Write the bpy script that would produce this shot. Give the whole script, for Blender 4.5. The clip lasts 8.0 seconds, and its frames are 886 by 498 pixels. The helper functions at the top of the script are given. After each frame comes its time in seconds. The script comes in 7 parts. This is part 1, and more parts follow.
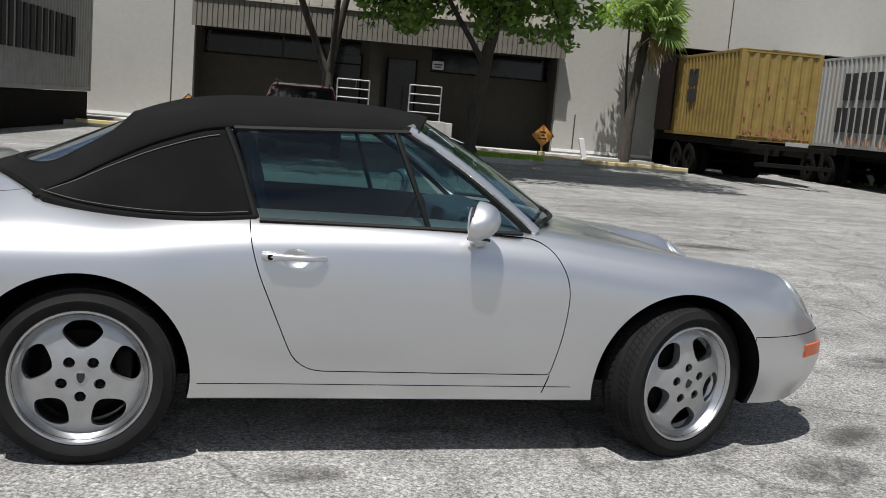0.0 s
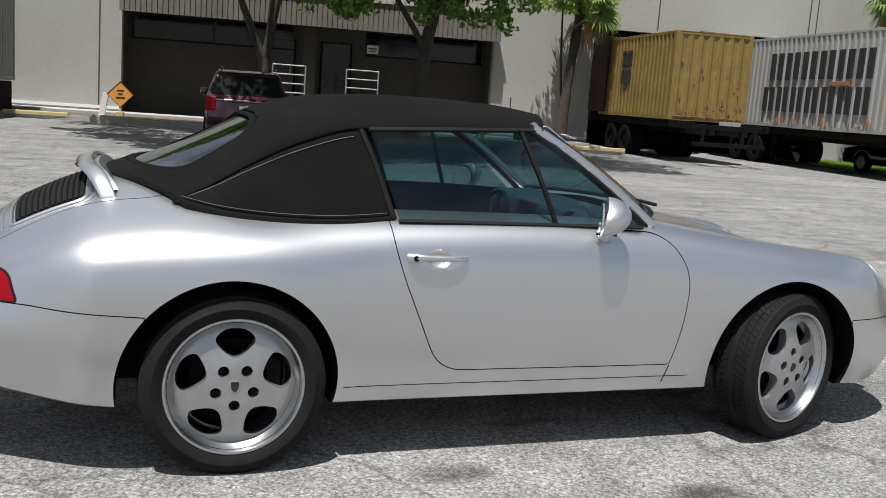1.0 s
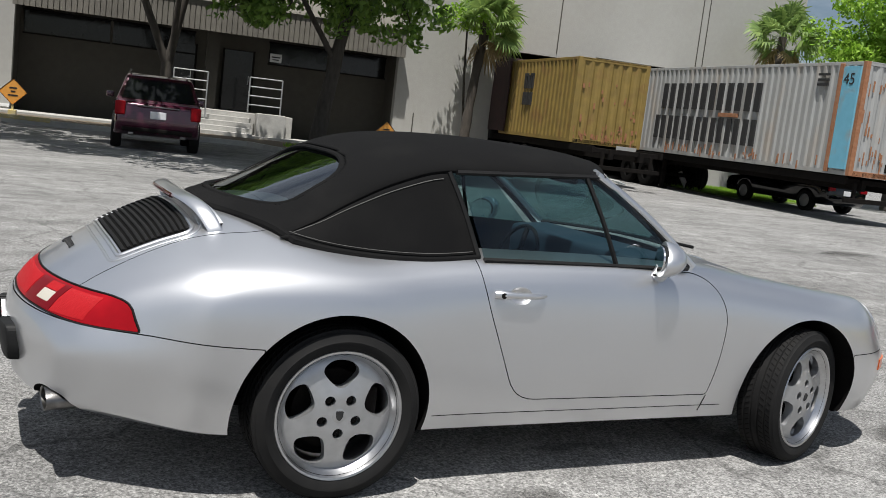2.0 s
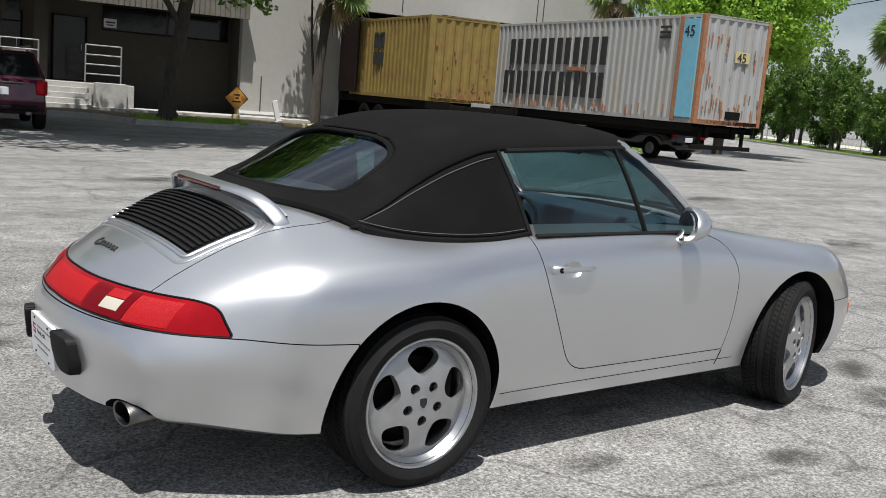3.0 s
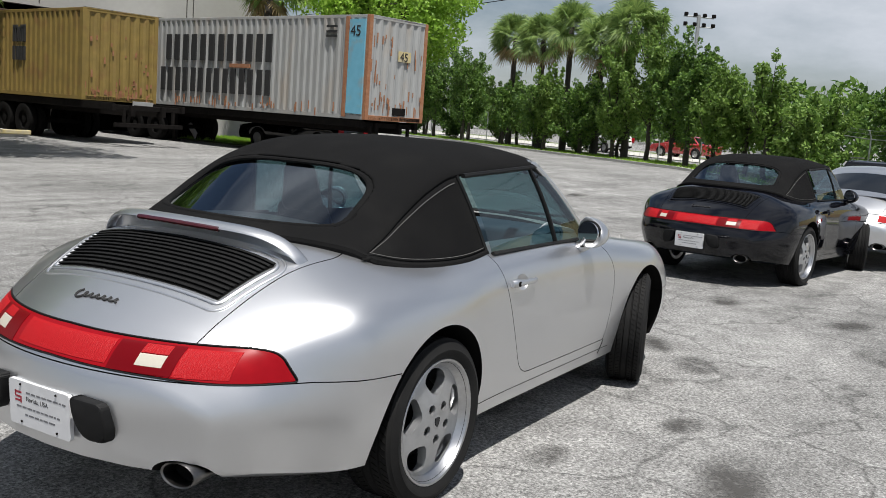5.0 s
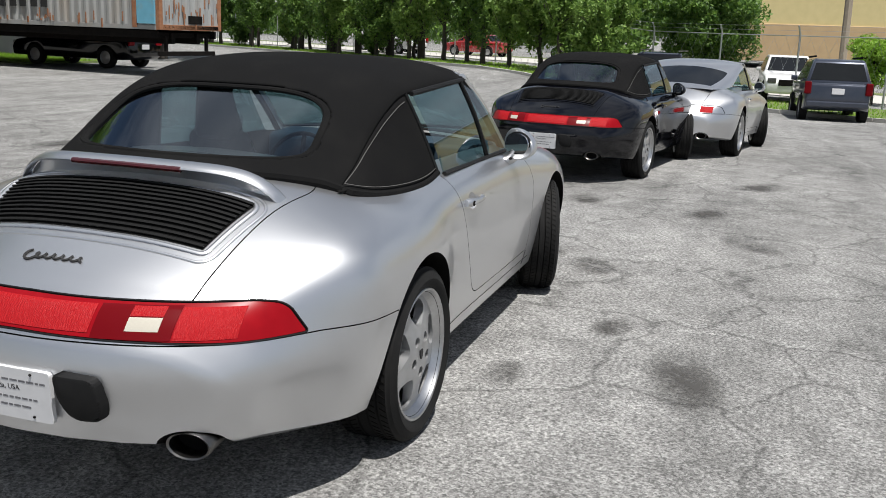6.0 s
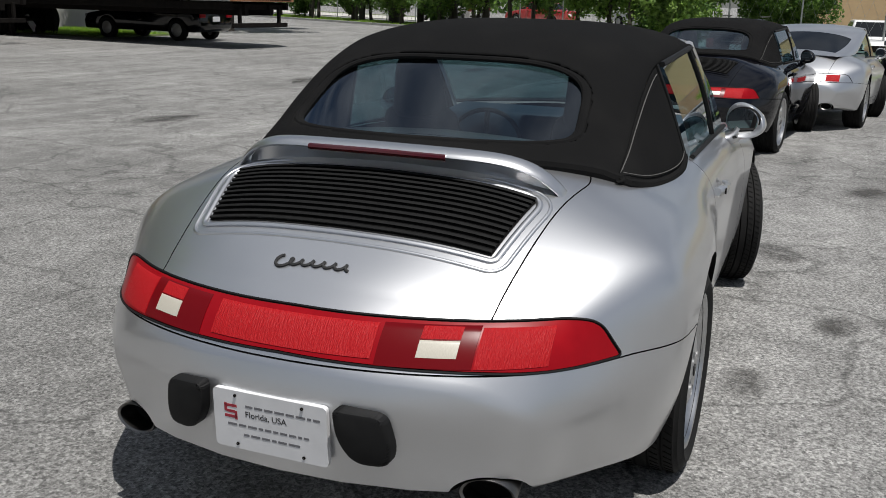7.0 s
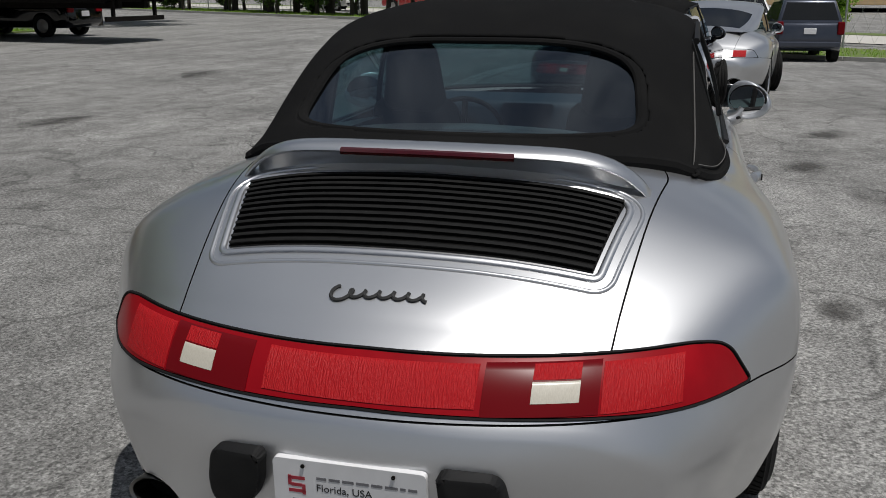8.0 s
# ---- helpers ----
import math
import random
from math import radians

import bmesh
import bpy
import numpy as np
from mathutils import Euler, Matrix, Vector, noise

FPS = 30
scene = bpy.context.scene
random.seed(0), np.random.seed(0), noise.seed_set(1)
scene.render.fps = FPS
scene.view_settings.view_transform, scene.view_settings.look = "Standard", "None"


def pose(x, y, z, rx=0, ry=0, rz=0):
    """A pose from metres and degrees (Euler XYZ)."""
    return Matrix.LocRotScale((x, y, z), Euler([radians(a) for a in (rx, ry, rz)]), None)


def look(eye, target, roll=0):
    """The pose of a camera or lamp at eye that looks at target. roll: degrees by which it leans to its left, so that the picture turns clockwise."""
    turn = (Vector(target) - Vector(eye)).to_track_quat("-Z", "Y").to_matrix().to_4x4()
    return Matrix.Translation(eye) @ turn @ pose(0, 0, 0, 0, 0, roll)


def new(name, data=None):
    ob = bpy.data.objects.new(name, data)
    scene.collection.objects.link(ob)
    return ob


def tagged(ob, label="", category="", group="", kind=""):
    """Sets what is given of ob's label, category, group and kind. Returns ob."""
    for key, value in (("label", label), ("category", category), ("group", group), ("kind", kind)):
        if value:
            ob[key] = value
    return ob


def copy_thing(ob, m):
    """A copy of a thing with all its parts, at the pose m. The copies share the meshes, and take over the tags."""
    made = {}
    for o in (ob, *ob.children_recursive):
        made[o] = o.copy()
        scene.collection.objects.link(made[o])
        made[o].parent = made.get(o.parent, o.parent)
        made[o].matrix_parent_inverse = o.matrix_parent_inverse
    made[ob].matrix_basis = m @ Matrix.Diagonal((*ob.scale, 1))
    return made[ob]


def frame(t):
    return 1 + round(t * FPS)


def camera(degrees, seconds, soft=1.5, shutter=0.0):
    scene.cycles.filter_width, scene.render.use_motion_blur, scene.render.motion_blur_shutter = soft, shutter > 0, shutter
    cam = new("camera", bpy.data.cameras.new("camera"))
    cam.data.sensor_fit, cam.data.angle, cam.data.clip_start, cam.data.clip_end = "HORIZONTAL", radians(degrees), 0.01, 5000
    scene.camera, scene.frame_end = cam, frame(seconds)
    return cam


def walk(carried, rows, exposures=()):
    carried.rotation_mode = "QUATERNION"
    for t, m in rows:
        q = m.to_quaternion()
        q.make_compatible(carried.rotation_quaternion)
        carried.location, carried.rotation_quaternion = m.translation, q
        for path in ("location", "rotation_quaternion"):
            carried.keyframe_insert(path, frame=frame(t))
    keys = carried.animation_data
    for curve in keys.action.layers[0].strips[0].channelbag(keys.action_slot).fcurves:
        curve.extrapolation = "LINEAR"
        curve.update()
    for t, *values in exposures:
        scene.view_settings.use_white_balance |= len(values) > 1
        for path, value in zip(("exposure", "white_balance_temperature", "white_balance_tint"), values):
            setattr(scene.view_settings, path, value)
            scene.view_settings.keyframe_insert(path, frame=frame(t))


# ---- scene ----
from mathutils.bvhtree import BVHTree

cam = camera(50.0, 8.0, 0.9)
PATH = [
    (0, (0.405, -4.215, 1.336), (0.886, -2.294, 1.049), 4.9),
    (0.5, (0.017, -4.151, 1.34), (0.585, -2.257, 1.036), 6.7),
    (1, (-0.388, -4.014, 1.334), (0.26, -2.148, 1.025), 4.1),
    (1.5, (-0.836, -4.021, 1.372), (-0.084, -2.185, 1.12), 6.6),
    (1.7, (-0.989, -4.005, 1.401), (-0.185, -2.193, 1.136), 6.3),
    (2.8, (-1.778, -3.527, 1.378), (-0.657, -1.889, 1.133), 7.0),
    (3, (-1.927, -3.462, 1.396), (-0.747, -1.878, 1.081), 4.7),
    (3.5, (-2.208, -3.289, 1.403), (-0.902, -1.798, 1.14), 5.4),
    (4, (-2.487, -2.994, 1.437), (-1.128, -1.555, 1.149), 4.0),
    (4.5, (-2.801, -2.827, 1.446), (-1.263, -1.584, 1.147), 2.6),
    (5, (-2.945, -2.599, 1.44), (-1.252, -1.568, 1.168), 4.1),
    (5.2, (-2.937, -2.455, 1.432), (-1.187, -1.543, 1.109), 2.0),
    (6.3, (-3.095, -1.716, 1.453), (-1.238, -1.125, 1.004), 2.6),
    (6.5, (-3.014, -1.549, 1.421), (-1.163, -0.937, 0.972), 1.7),
    (7, (-2.841, -1.121, 1.402), (-1.043, -0.406, 0.895), 1.4),
    (7.5, (-2.773, -0.8, 1.396), (-0.921, -0.247, 0.883), 1.4),
    (8, (-2.607, -0.573, 1.365), (-0.739, -0.093, 0.836), -0.0),
]
walk(cam, [(t, look(eye, target, roll)) for t, eye, target, roll in PATH], [(0, 0.32), (4.0, 0.32), (5.2, 0.28), (6.5, 0.14), (7.2, -0.25), (8, -0.52)])

# ---- light ----
SUN = Vector((-0.23, -0.28, 1.0)).normalized()
world = bpy.data.worlds.new("world")
scene.world = world
world.use_nodes = True
wn, wl = world.node_tree.nodes, world.node_tree.links
sky = wn.new("ShaderNodeTexSky")
sky.sky_type, sky.sun_disc = "NISHITA", False
sky.sun_elevation = math.asin(SUN.z)
sky.sun_rotation = math.atan2(SUN.x, SUN.y)
sky.air_density, sky.dust_density, sky.ozone_density = 1.0, 1.0, 1.0
wn["Background"].inputs["Strength"].default_value = 0.050
# fair-weather cloud over the blue
geo = wn.new("ShaderNodeTexCoord")
flat = wn.new("ShaderNodeMapping")
flat.inputs["Scale"].default_value = (1, 1, 2.6)
wl.new(geo.outputs["Generated"], flat.inputs["Vector"])
puff = wn.new("ShaderNodeTexNoise")
puff.inputs["Scale"].default_value, puff.inputs["Detail"].default_value, puff.inputs["Roughness"].default_value = 2.2, 9, 0.58
wl.new(flat.outputs["Vector"], puff.inputs["Vector"])
share = wn.new("ShaderNodeMapRange")
share.inputs["From Min"].default_value, share.inputs["From Max"].default_value = 0.38, 0.68
wl.new(puff.outputs["Fac"], share.inputs["Value"])
cover = wn.new("ShaderNodeMix")
cover.data_type = "RGBA"
cover.inputs["B"].default_value = (10.2, 10.9, 12.0, 1)
wl.new(share.outputs["Result"], cover.inputs["Factor"])
wl.new(sky.outputs["Color"], cover.inputs["A"])
wl.new(cover.outputs["Result"], wn["Background"].inputs["Color"])
sun_data = bpy.data.lights.new("sun", "SUN")
sun_data.energy, sun_data.angle, sun_data.color = 5.0, radians(0.5), (1.0, 0.975, 0.935)
sun_lamp = new("sun", sun_data)
sun_lamp.matrix_world = Matrix.Translation((0, 0, 30)) @ SUN.to_track_quat("Z", "Y").to_matrix().to_4x4()


# ---- materials ----
def material(name, colour, rough=0.6, metal=0.0, second=None, scale=20.0, mix=0.5, bump=0.0, bump_scale=60.0, coat=0.0, stain=None, stain_scale=1.5, stain_amount=0.5, spec=0.5, stretch=(1, 1, 1), vary=0.0):
    """A surface with grain (second colour), stains at a larger scale, and fine relief."""
    m = bpy.data.materials.new(name)
    m.use_nodes = True
    n, l = m.node_tree.nodes, m.node_tree.links
    b = n["Principled BSDF"]
    b.inputs["Roughness"].default_value, b.inputs["Metallic"].default_value = rough, metal
    b.inputs["Coat Weight"].default_value, b.inputs["Coat Roughness"].default_value = coat, 0.06
    b.inputs["Specular IOR Level"].default_value = spec
    tc = n.new("ShaderNodeTexCoord")
    mp = n.new("ShaderNodeMapping")
    mp.inputs["Scale"].default_value = stretch
    l.new(tc.outputs["Object"], mp.inputs["Vector"])

    def noisy(s, detail, lo, hi):
        t = n.new("ShaderNodeTexNoise")
        t.inputs["Scale"].default_value, t.inputs["Detail"].default_value = s, detail
        l.new(mp.outputs["Vector"], t.inputs["Vector"])
        r = n.new("ShaderNodeMapRange")
        r.inputs["From Min"].default_value, r.inputs["From Max"].default_value = lo, hi
        l.new(t.outputs["Fac"], r.inputs["Value"])
        return t, r

    colour_out = None
    rgb = n.new("ShaderNodeRGB")
    rgb.outputs[0].default_value = (*colour, 1)
    colour_out = rgb.outputs[0]

    def blend(base, fac, other):
        x = n.new("ShaderNodeMix")
        x.data_type = "RGBA"
        l.new(fac, x.inputs["Factor"])
        l.new(base, x.inputs["A"])
        x.inputs["B"].default_value = (*other, 1)
        return x.outputs["Result"]

    if second:
        _, r = noisy(scale, 6, 0.5 - 0.25, 0.5 + 0.25)
        r.inputs["To Max"].default_value = mix * 2 if mix < 0.5 else 1.0
        colour_out = blend(colour_out, r.outputs["Result"], second)
    if stain:
        _, r = noisy(stain_scale, 5, 0.52, 0.72)
        r.inputs["To Max"].default_value = stain_amount
        colour_out = blend(colour_out, r.outputs["Result"], stain)
    if vary:
        oi = n.new("ShaderNodeObjectInfo")
        hs = n.new("ShaderNodeHueSaturation")
        mr = n.new("ShaderNodeMapRange")
        mr.inputs["To Min"].default_value, mr.inputs["To Max"].default_value = 1 - vary, 1 + vary
        l.new(oi.outputs["Random"], mr.inputs["Value"])
        l.new(mr.outputs["Result"], hs.inputs["Value"])
        l.new(colour_out, hs.inputs["Color"])
        colour_out = hs.outputs["Color"]
    l.new(colour_out, b.inputs["Base Color"])
    if bump:
        t, _ = noisy(bump_scale, 4, 0, 1)
        bp = n.new("ShaderNodeBump")
        bp.inputs["Strength"].default_value, bp.inputs["Distance"].default_value = bump, 0.01
        l.new(t.outputs["Fac"], bp.inputs["Height"])
        l.new(bp.outputs["Normal"], b.inputs["Normal"])
    return m


def glass_material(name, tint, rough=0.0, gloss=0.045):
    """Thin car glass: clear tint with a gloss that grows towards the edge of sight."""
    m = bpy.data.materials.new(name)
    m.use_nodes = True
    n, l = m.node_tree.nodes, m.node_tree.links
    n.remove(n["Principled BSDF"])
    tr, gl, mx, lw = n.new("ShaderNodeBsdfTransparent"), n.new("ShaderNodeBsdfGlossy"), n.new("ShaderNodeMixShader"), n.new("ShaderNodeLayerWeight")
    tr.inputs["Color"].default_value = (*tint, 1)
    gl.inputs["Color"].default_value = (0.9, 0.95, 1, 1)
    gl.inputs["Roughness"].default_value = rough
    lw.inputs["Blend"].default_value = 0.5
    pw, ad = n.new("ShaderNodeMath"), n.new("ShaderNodeMath")
    pw.operation, ad.operation = "POWER", "MULTIPLY_ADD"
    pw.inputs[1].default_value, ad.inputs[1].default_value, ad.inputs[2].default_value = 4.0, 0.85, gloss
    l.new(lw.outputs["Facing"], pw.inputs[0])
    l.new(pw.outputs["Value"], ad.inputs[0])
    l.new(ad.outputs["Value"], mx.inputs["Fac"])
    l.new(tr.outputs["BSDF"], mx.inputs[1])
    l.new(gl.outputs["BSDF"], mx.inputs[2])
    l.new(mx.outputs["Shader"], n["Material Output"].inputs["Surface"])
    return m


def lot_material():
    """Worn, sun-bleached asphalt: pale aggregate, dark binder, cracks, tyre scuffs and oil stains."""
    m = bpy.data.materials.new("worn_asphalt")
    m.use_nodes = True
    n, l = m.node_tree.nodes, m.node_tree.links
    b = n["Principled BSDF"]
    b.inputs["Roughness"].default_value = 0.85
    b.inputs["Specular IOR Level"].default_value = 0.25
    tc = n.new("ShaderNodeTexCoord")

    def tex(kind, scale, **kw):
        t = n.new(kind)
        t.inputs["Scale"].default_value = scale
        for k, v in kw.items():
            t.inputs[k].default_value = v
        l.new(tc.outputs["Object"], t.inputs["Vector"])
        return t

    def ramp(sock, lo, hi, a, c):
        r = n.new("ShaderNodeMapRange")
        r.inputs["From Min"].default_value, r.inputs["From Max"].default_value = lo, hi
        r.inputs["To Min"].default_value, r.inputs["To Max"].default_value = a, c
        l.new(sock, r.inputs["Value"])
        return r.outputs["Result"]

    def times(a, c):
        x = n.new("ShaderNodeMath")
        x.operation = "MULTIPLY"
        l.new(a, x.inputs[0])
        l.new(c, x.inputs[1])
        return x.outputs["Value"]

    grain = tex("ShaderNodeTexVoronoi", 115)
    fine = tex("ShaderNodeTexNoise", 46, Detail=7, Roughness=0.85)
    mid = tex("ShaderNodeTexNoise", 3.5, Detail=6, Roughness=0.65)
    big = tex("ShaderNodeTexNoise", 0.35, Detail=5, Roughness=0.6)
    crack = n.new("ShaderNodeTexVoronoi")
    crack.feature = "DISTANCE_TO_EDGE"
    crack.inputs["Scale"].default_value = 1.15
    wob = tex("ShaderNodeTexNoise", 2.0, Detail=4)
    add = n.new("ShaderNodeMixRGB")
    add.inputs["Fac"].default_value = 0.35
    l.new(tc.outputs["Object"], add.inputs["Color1"])
    l.new(wob.outputs["Color"], add.inputs["Color2"])
    l.new(add.outputs["Color"], crack.inputs["Vector"])
    v = times(ramp(grain.outputs["Color"], 0.15, 0.85, 0.55, 1.38), ramp(fine.outputs["Fac"], 0.40, 0.60, 0.48, 1.48))
    v = times(v, ramp(mid.outputs["Fac"], 0.35, 0.65, 0.78, 1.2))
    v = times(v, ramp(big.outputs["Fac"], 0.35, 0.65, 0.80, 1.16))
    v = times(v, ramp(crack.outputs["Distance"], 0.0, 0.016, 0.55, 1.0))
    # oil drips and scuffs with a shape of their own
    spot = n.new("ShaderNodeTexNoise")
    mp = n.new("ShaderNodeMapping")
    mp.inputs["Scale"].default_value = (0.55, 1.25, 1)
    mp.inputs["Rotation"].default_value = (0, 0, 0.5)
    l.new(tc.outputs["Object"], mp.inputs["Vector"])
    l.new(mp.outputs["Vector"], spot.inputs["Vector"])
    spot.inputs["Scale"].default_value, spot.inputs["Detail"].default_value = 1.6, 3
    v = times(v, ramp(spot.outputs["Fac"], 0.66, 0.75, 1.0, 0.55))
    sweep = n.new("ShaderNodeTexNoise")
    mp2 = n.new("ShaderNodeMapping")
    mp2.inputs["Scale"].default_value = (0.12, 1.6, 1)
    mp2.inputs["Rotation"].default_value = (0, 0, -0.35)
    l.new(tc.outputs["Object"], mp2.inputs["Vector"])
    l.new(mp2.outputs["Vector"], sweep.inputs["Vector"])
    sweep.inputs["Scale"].default_value, sweep.inputs["Detail"].default_value = 1.2, 6
    v = times(v, ramp(sweep.outputs["Fac"], 0.4, 0.62, 1.08, 0.84))
    col = n.new("ShaderNodeMixRGB")
    col.blend_type = "MULTIPLY"
    col.inputs["Fac"].default_value = 1.0
    col.inputs["Color1"].default_value = (0.262, 0.258, 0.250, 1)
    l.new(v, col.inputs["Color2"])
    l.new(col.outputs["Color"], b.inputs["Base Color"])
    bp = n.new("ShaderNodeBump")
    bp.inputs["Strength"].default_value, bp.inputs["Distance"].default_value = 0.55, 0.008
    l.new(v, bp.inputs["Height"])
    l.new(bp.outputs["Normal"], b.inputs["Normal"])
    return m


M = {}
M["lot"] = lot_material()
M["paint"] = material("silver_paint", (0.655, 0.660, 0.675), 0.36, 0.95, coat=0.7, second=(0.60, 0.605, 0.62), scale=900, mix=0.3, stain=(0.61, 0.615, 0.625), stain_scale=3, stain_amount=0.25)
M["black_paint"] = material("black_paint", (0.002, 0.0023, 0.004), 0.06, 0.0, coat=0.0, second=(0.003, 0.003, 0.005), scale=8)
# underbody and gaps; shade of wheel wells, dock bays and trailer wheels is in it
M["dark"] = material("dark_underbody_and_shade", (0.004, 0.004, 0.004), 0.95, second=(0.008, 0.0075, 0.007), scale=12, spec=0.1)
M["fabric"] = material("black_canvas", (0.006, 0.006, 0.0062), 0.95, second=(0.011, 0.011, 0.0112), scale=700, bump=0.25, bump_scale=900, stain=(0.013, 0.0128, 0.0125), stain_scale=4, stain_amount=0.6, spec=0.06)
M["thread"] = material("grey_thread", (0.10, 0.098, 0.094), 0.95, second=(0.075, 0.073, 0.07), scale=400)
M["rubber"] = material("black_rubber", (0.006, 0.006, 0.0065), 0.6, second=(0.010, 0.010, 0.010), scale=30, stain=(0.018, 0.017, 0.016), stain_scale=5, stain_amount=0.5, spec=0.2)
M["tyre"] = material("tyre_rubber", (0.006, 0.006, 0.0063), 0.8, second=(0.010, 0.0097, 0.0093), scale=15, bump=0.1, bump_scale=200, stain=(0.022, 0.021, 0.019), stain_scale=6, stain_amount=0.35, spec=0.25)
M["alloy"] = material("painted_alloy", (0.46, 0.465, 0.475), 0.38, 0.8, coat=0.3, second=(0.40, 0.405, 0.415), scale=25, stain=(0.25, 0.24, 0.22), stain_scale=9, stain_amount=0.25)
M["polish"] = material("polished_rim", (0.54, 0.545, 0.555), 0.30, 1.0, second=(0.46, 0.46, 0.47), scale=60)
M["chrome"] = material("dull_chrome", (0.24, 0.235, 0.23), 0.33, 1.0, second=(0.13, 0.125, 0.12), scale=30)
M["lens"] = material("red_lens", (0.245, 0.0035, 0.008), 0.30, coat=0.0, spec=0.12, second=(0.23, 0.003, 0.007), scale=40, stain=(0.33, 0.006, 0.011), stain_scale=8, stain_amount=0.5)
M["lens_bright"] = material("ribbed_red_lens", (0.29, 0.005, 0.010), 0.42, coat=0.0, spec=0.12, second=(0.42, 0.014, 0.016), scale=90, stretch=(1, 7, 1), bump=0.5, bump_scale=45)
M["lens_dark"] = material("dark_red_lens", (0.12, 0.002, 0.005), 0.28, coat=0.0, spec=0.12, second=(0.12, 0.002, 0.004), scale=40)
M["lens_white"] = material("reverse_lens", (0.50, 0.47, 0.40), 0.35, coat=0.2, second=(0.40, 0.37, 0.31), scale=150, stretch=(1, 6, 1))
M["amber"] = material("amber_lens", (0.58, 0.105, 0.006), 0.3, coat=0.2, second=(0.46, 0.08, 0.005), scale=80)
M["glass"] = glass_material("side_glass", (0.29, 0.44, 0.45))
M["rear_glass"] = glass_material("rear_glass", (0.30, 0.40, 0.43), 0.03, 0.11)
M["cabin"] = material("dark_blue_leather", (0.016, 0.034, 0.052), 0.6, second=(0.024, 0.046, 0.068), scale=30, bump=0.1, bump_scale=300)
M["mirror"] = material("mirror_face", (0.8, 0.8, 0.8), 0.02, 1.0)
M["white_plate"] = material("white_plastic", (0.66, 0.66, 0.67), 0.4, second=(0.6, 0.6, 0.61), scale=20)
M["ink"] = material("dark_ink", (0.010, 0.010, 0.011), 0.75, second=(0.022, 0.022, 0.022), scale=50)
M["ink_red"] = material("red_ink", (0.35, 0.02, 0.04), 0.6, second=(0.28, 0.02, 0.03), scale=50)
M["stucco"] = material("cream_stucco", (0.37, 0.363, 0.34), 0.9, second=(0.345, 0.337, 0.315), scale=6, bump=0.5, bump_scale=25, stain=(0.30, 0.288, 0.26), stain_scale=0.5, stain_amount=0.35)
# grey stucco, its base lowered to take in the shade under the canopy
M["stucco_shade_joint"] = material("grey_stucco_with_shade", (0.062, 0.057, 0.047), 0.9, second=(0.052, 0.047, 0.039), scale=5, bump=0.3, bump_scale=25, stain=(0.042, 0.038, 0.032), stain_scale=0.6, stain_amount=0.5)
# the noise gives the stains; the base itself is lowered for the trees' shade
M["fascia"] = material("ribbed_fascia_with_shade", (0.17, 0.157, 0.134), 0.85, second=(0.135, 0.125, 0.106), scale=4, stain=(0.10, 0.092, 0.08), stain_scale=1.2, stain_amount=0.6)
M["roof_metal"] = material("pale_metal_roof", (0.62, 0.61, 0.57), 0.5, 0.3, second=(0.5, 0.49, 0.46), scale=3)
M["dark_glass"] = material("dark_window", (0.006, 0.007, 0.008), 0.10, spec=0.35, second=(0.010, 0.011, 0.012), scale=2)
M["concrete"] = material("pale_concrete", (0.46, 0.45, 0.42), 0.9, second=(0.36, 0.35, 0.33), scale=9, bump=0.3, bump_scale=50, stain=(0.22, 0.21, 0.2), stain_scale=1.2, stain_amount=0.6)
M["kerb_yellow"] = material("faded_yellow_kerb", (0.55, 0.43, 0.14), 0.85, second=(0.42, 0.38, 0.28), scale=8, stain=(0.3, 0.28, 0.24), stain_scale=3, stain_amount=0.6)
M["grass"] = material("lawn", (0.085, 0.14, 0.03), 0.9, second=(0.13, 0.16, 0.05), scale=12, stain=(0.2, 0.17, 0.09), stain_scale=0.8, stain_amount=0.6)
M["soil"] = material("mulch", (0.09, 0.07, 0.05), 0.95, second=(0.15, 0.12, 0.08), scale=15, bump=0.5, bump_scale=30)
M["yellow_steel"] = material("weathered_yellow_steel", (0.25, 0.172, 0.041), 0.6, second=(0.175, 0.12, 0.030), scale=3, stain=(0.18, 0.09, 0.03), stain_scale=2.2, stain_amount=0.6, bump=0.05)
M["white_steel"] = material("weathered_white_steel", (0.34, 0.345, 0.34), 0.6, second=(0.285, 0.285, 0.275), scale=2.5, stain=(0.33, 0.25, 0.17), stain_scale=1.6, stain_amount=0.5, stretch=(1, 1, 0.35))
# copy of the white container steel, toned down for a side turned from the sun
M["shade_steel"] = material("weathered_shaded_steel", (0.31, 0.31, 0.31), 0.6, second=(0.27, 0.27, 0.262), scale=2.5, stain=(0.2, 0.15, 0.1), stain_scale=1.6, stain_amount=0.5)
M["brake_lens"] = material("dim_red_lens", (0.06, 0.002, 0.003), 0.15, coat=1.0, second=(0.045, 0.0015, 0.002), scale=40)
M["blue_steel"] = material("pale_blue_steel", (0.16, 0.42, 0.55), 0.6, second=(0.13, 0.36, 0.48), scale=4, stain=(0.3, 0.25, 0.2), stain_scale=3, stain_amount=0.5)
M["rust"] = material("rusty_steel", (0.23, 0.09, 0.04), 0.85, second=(0.34, 0.16, 0.08), scale=14, bump=0.2, stain=(0.32, 0.22, 0.15), stain_scale=5, stain_amount=0.4)
# grime, with the colour lowered further to carry the shade beneath the containers
M["chassis"] = material("chassis_grime_and_shade", (0.006, 0.0054, 0.005), 0.9, second=(0.012, 0.010, 0.009), scale=8, spec=0.1)
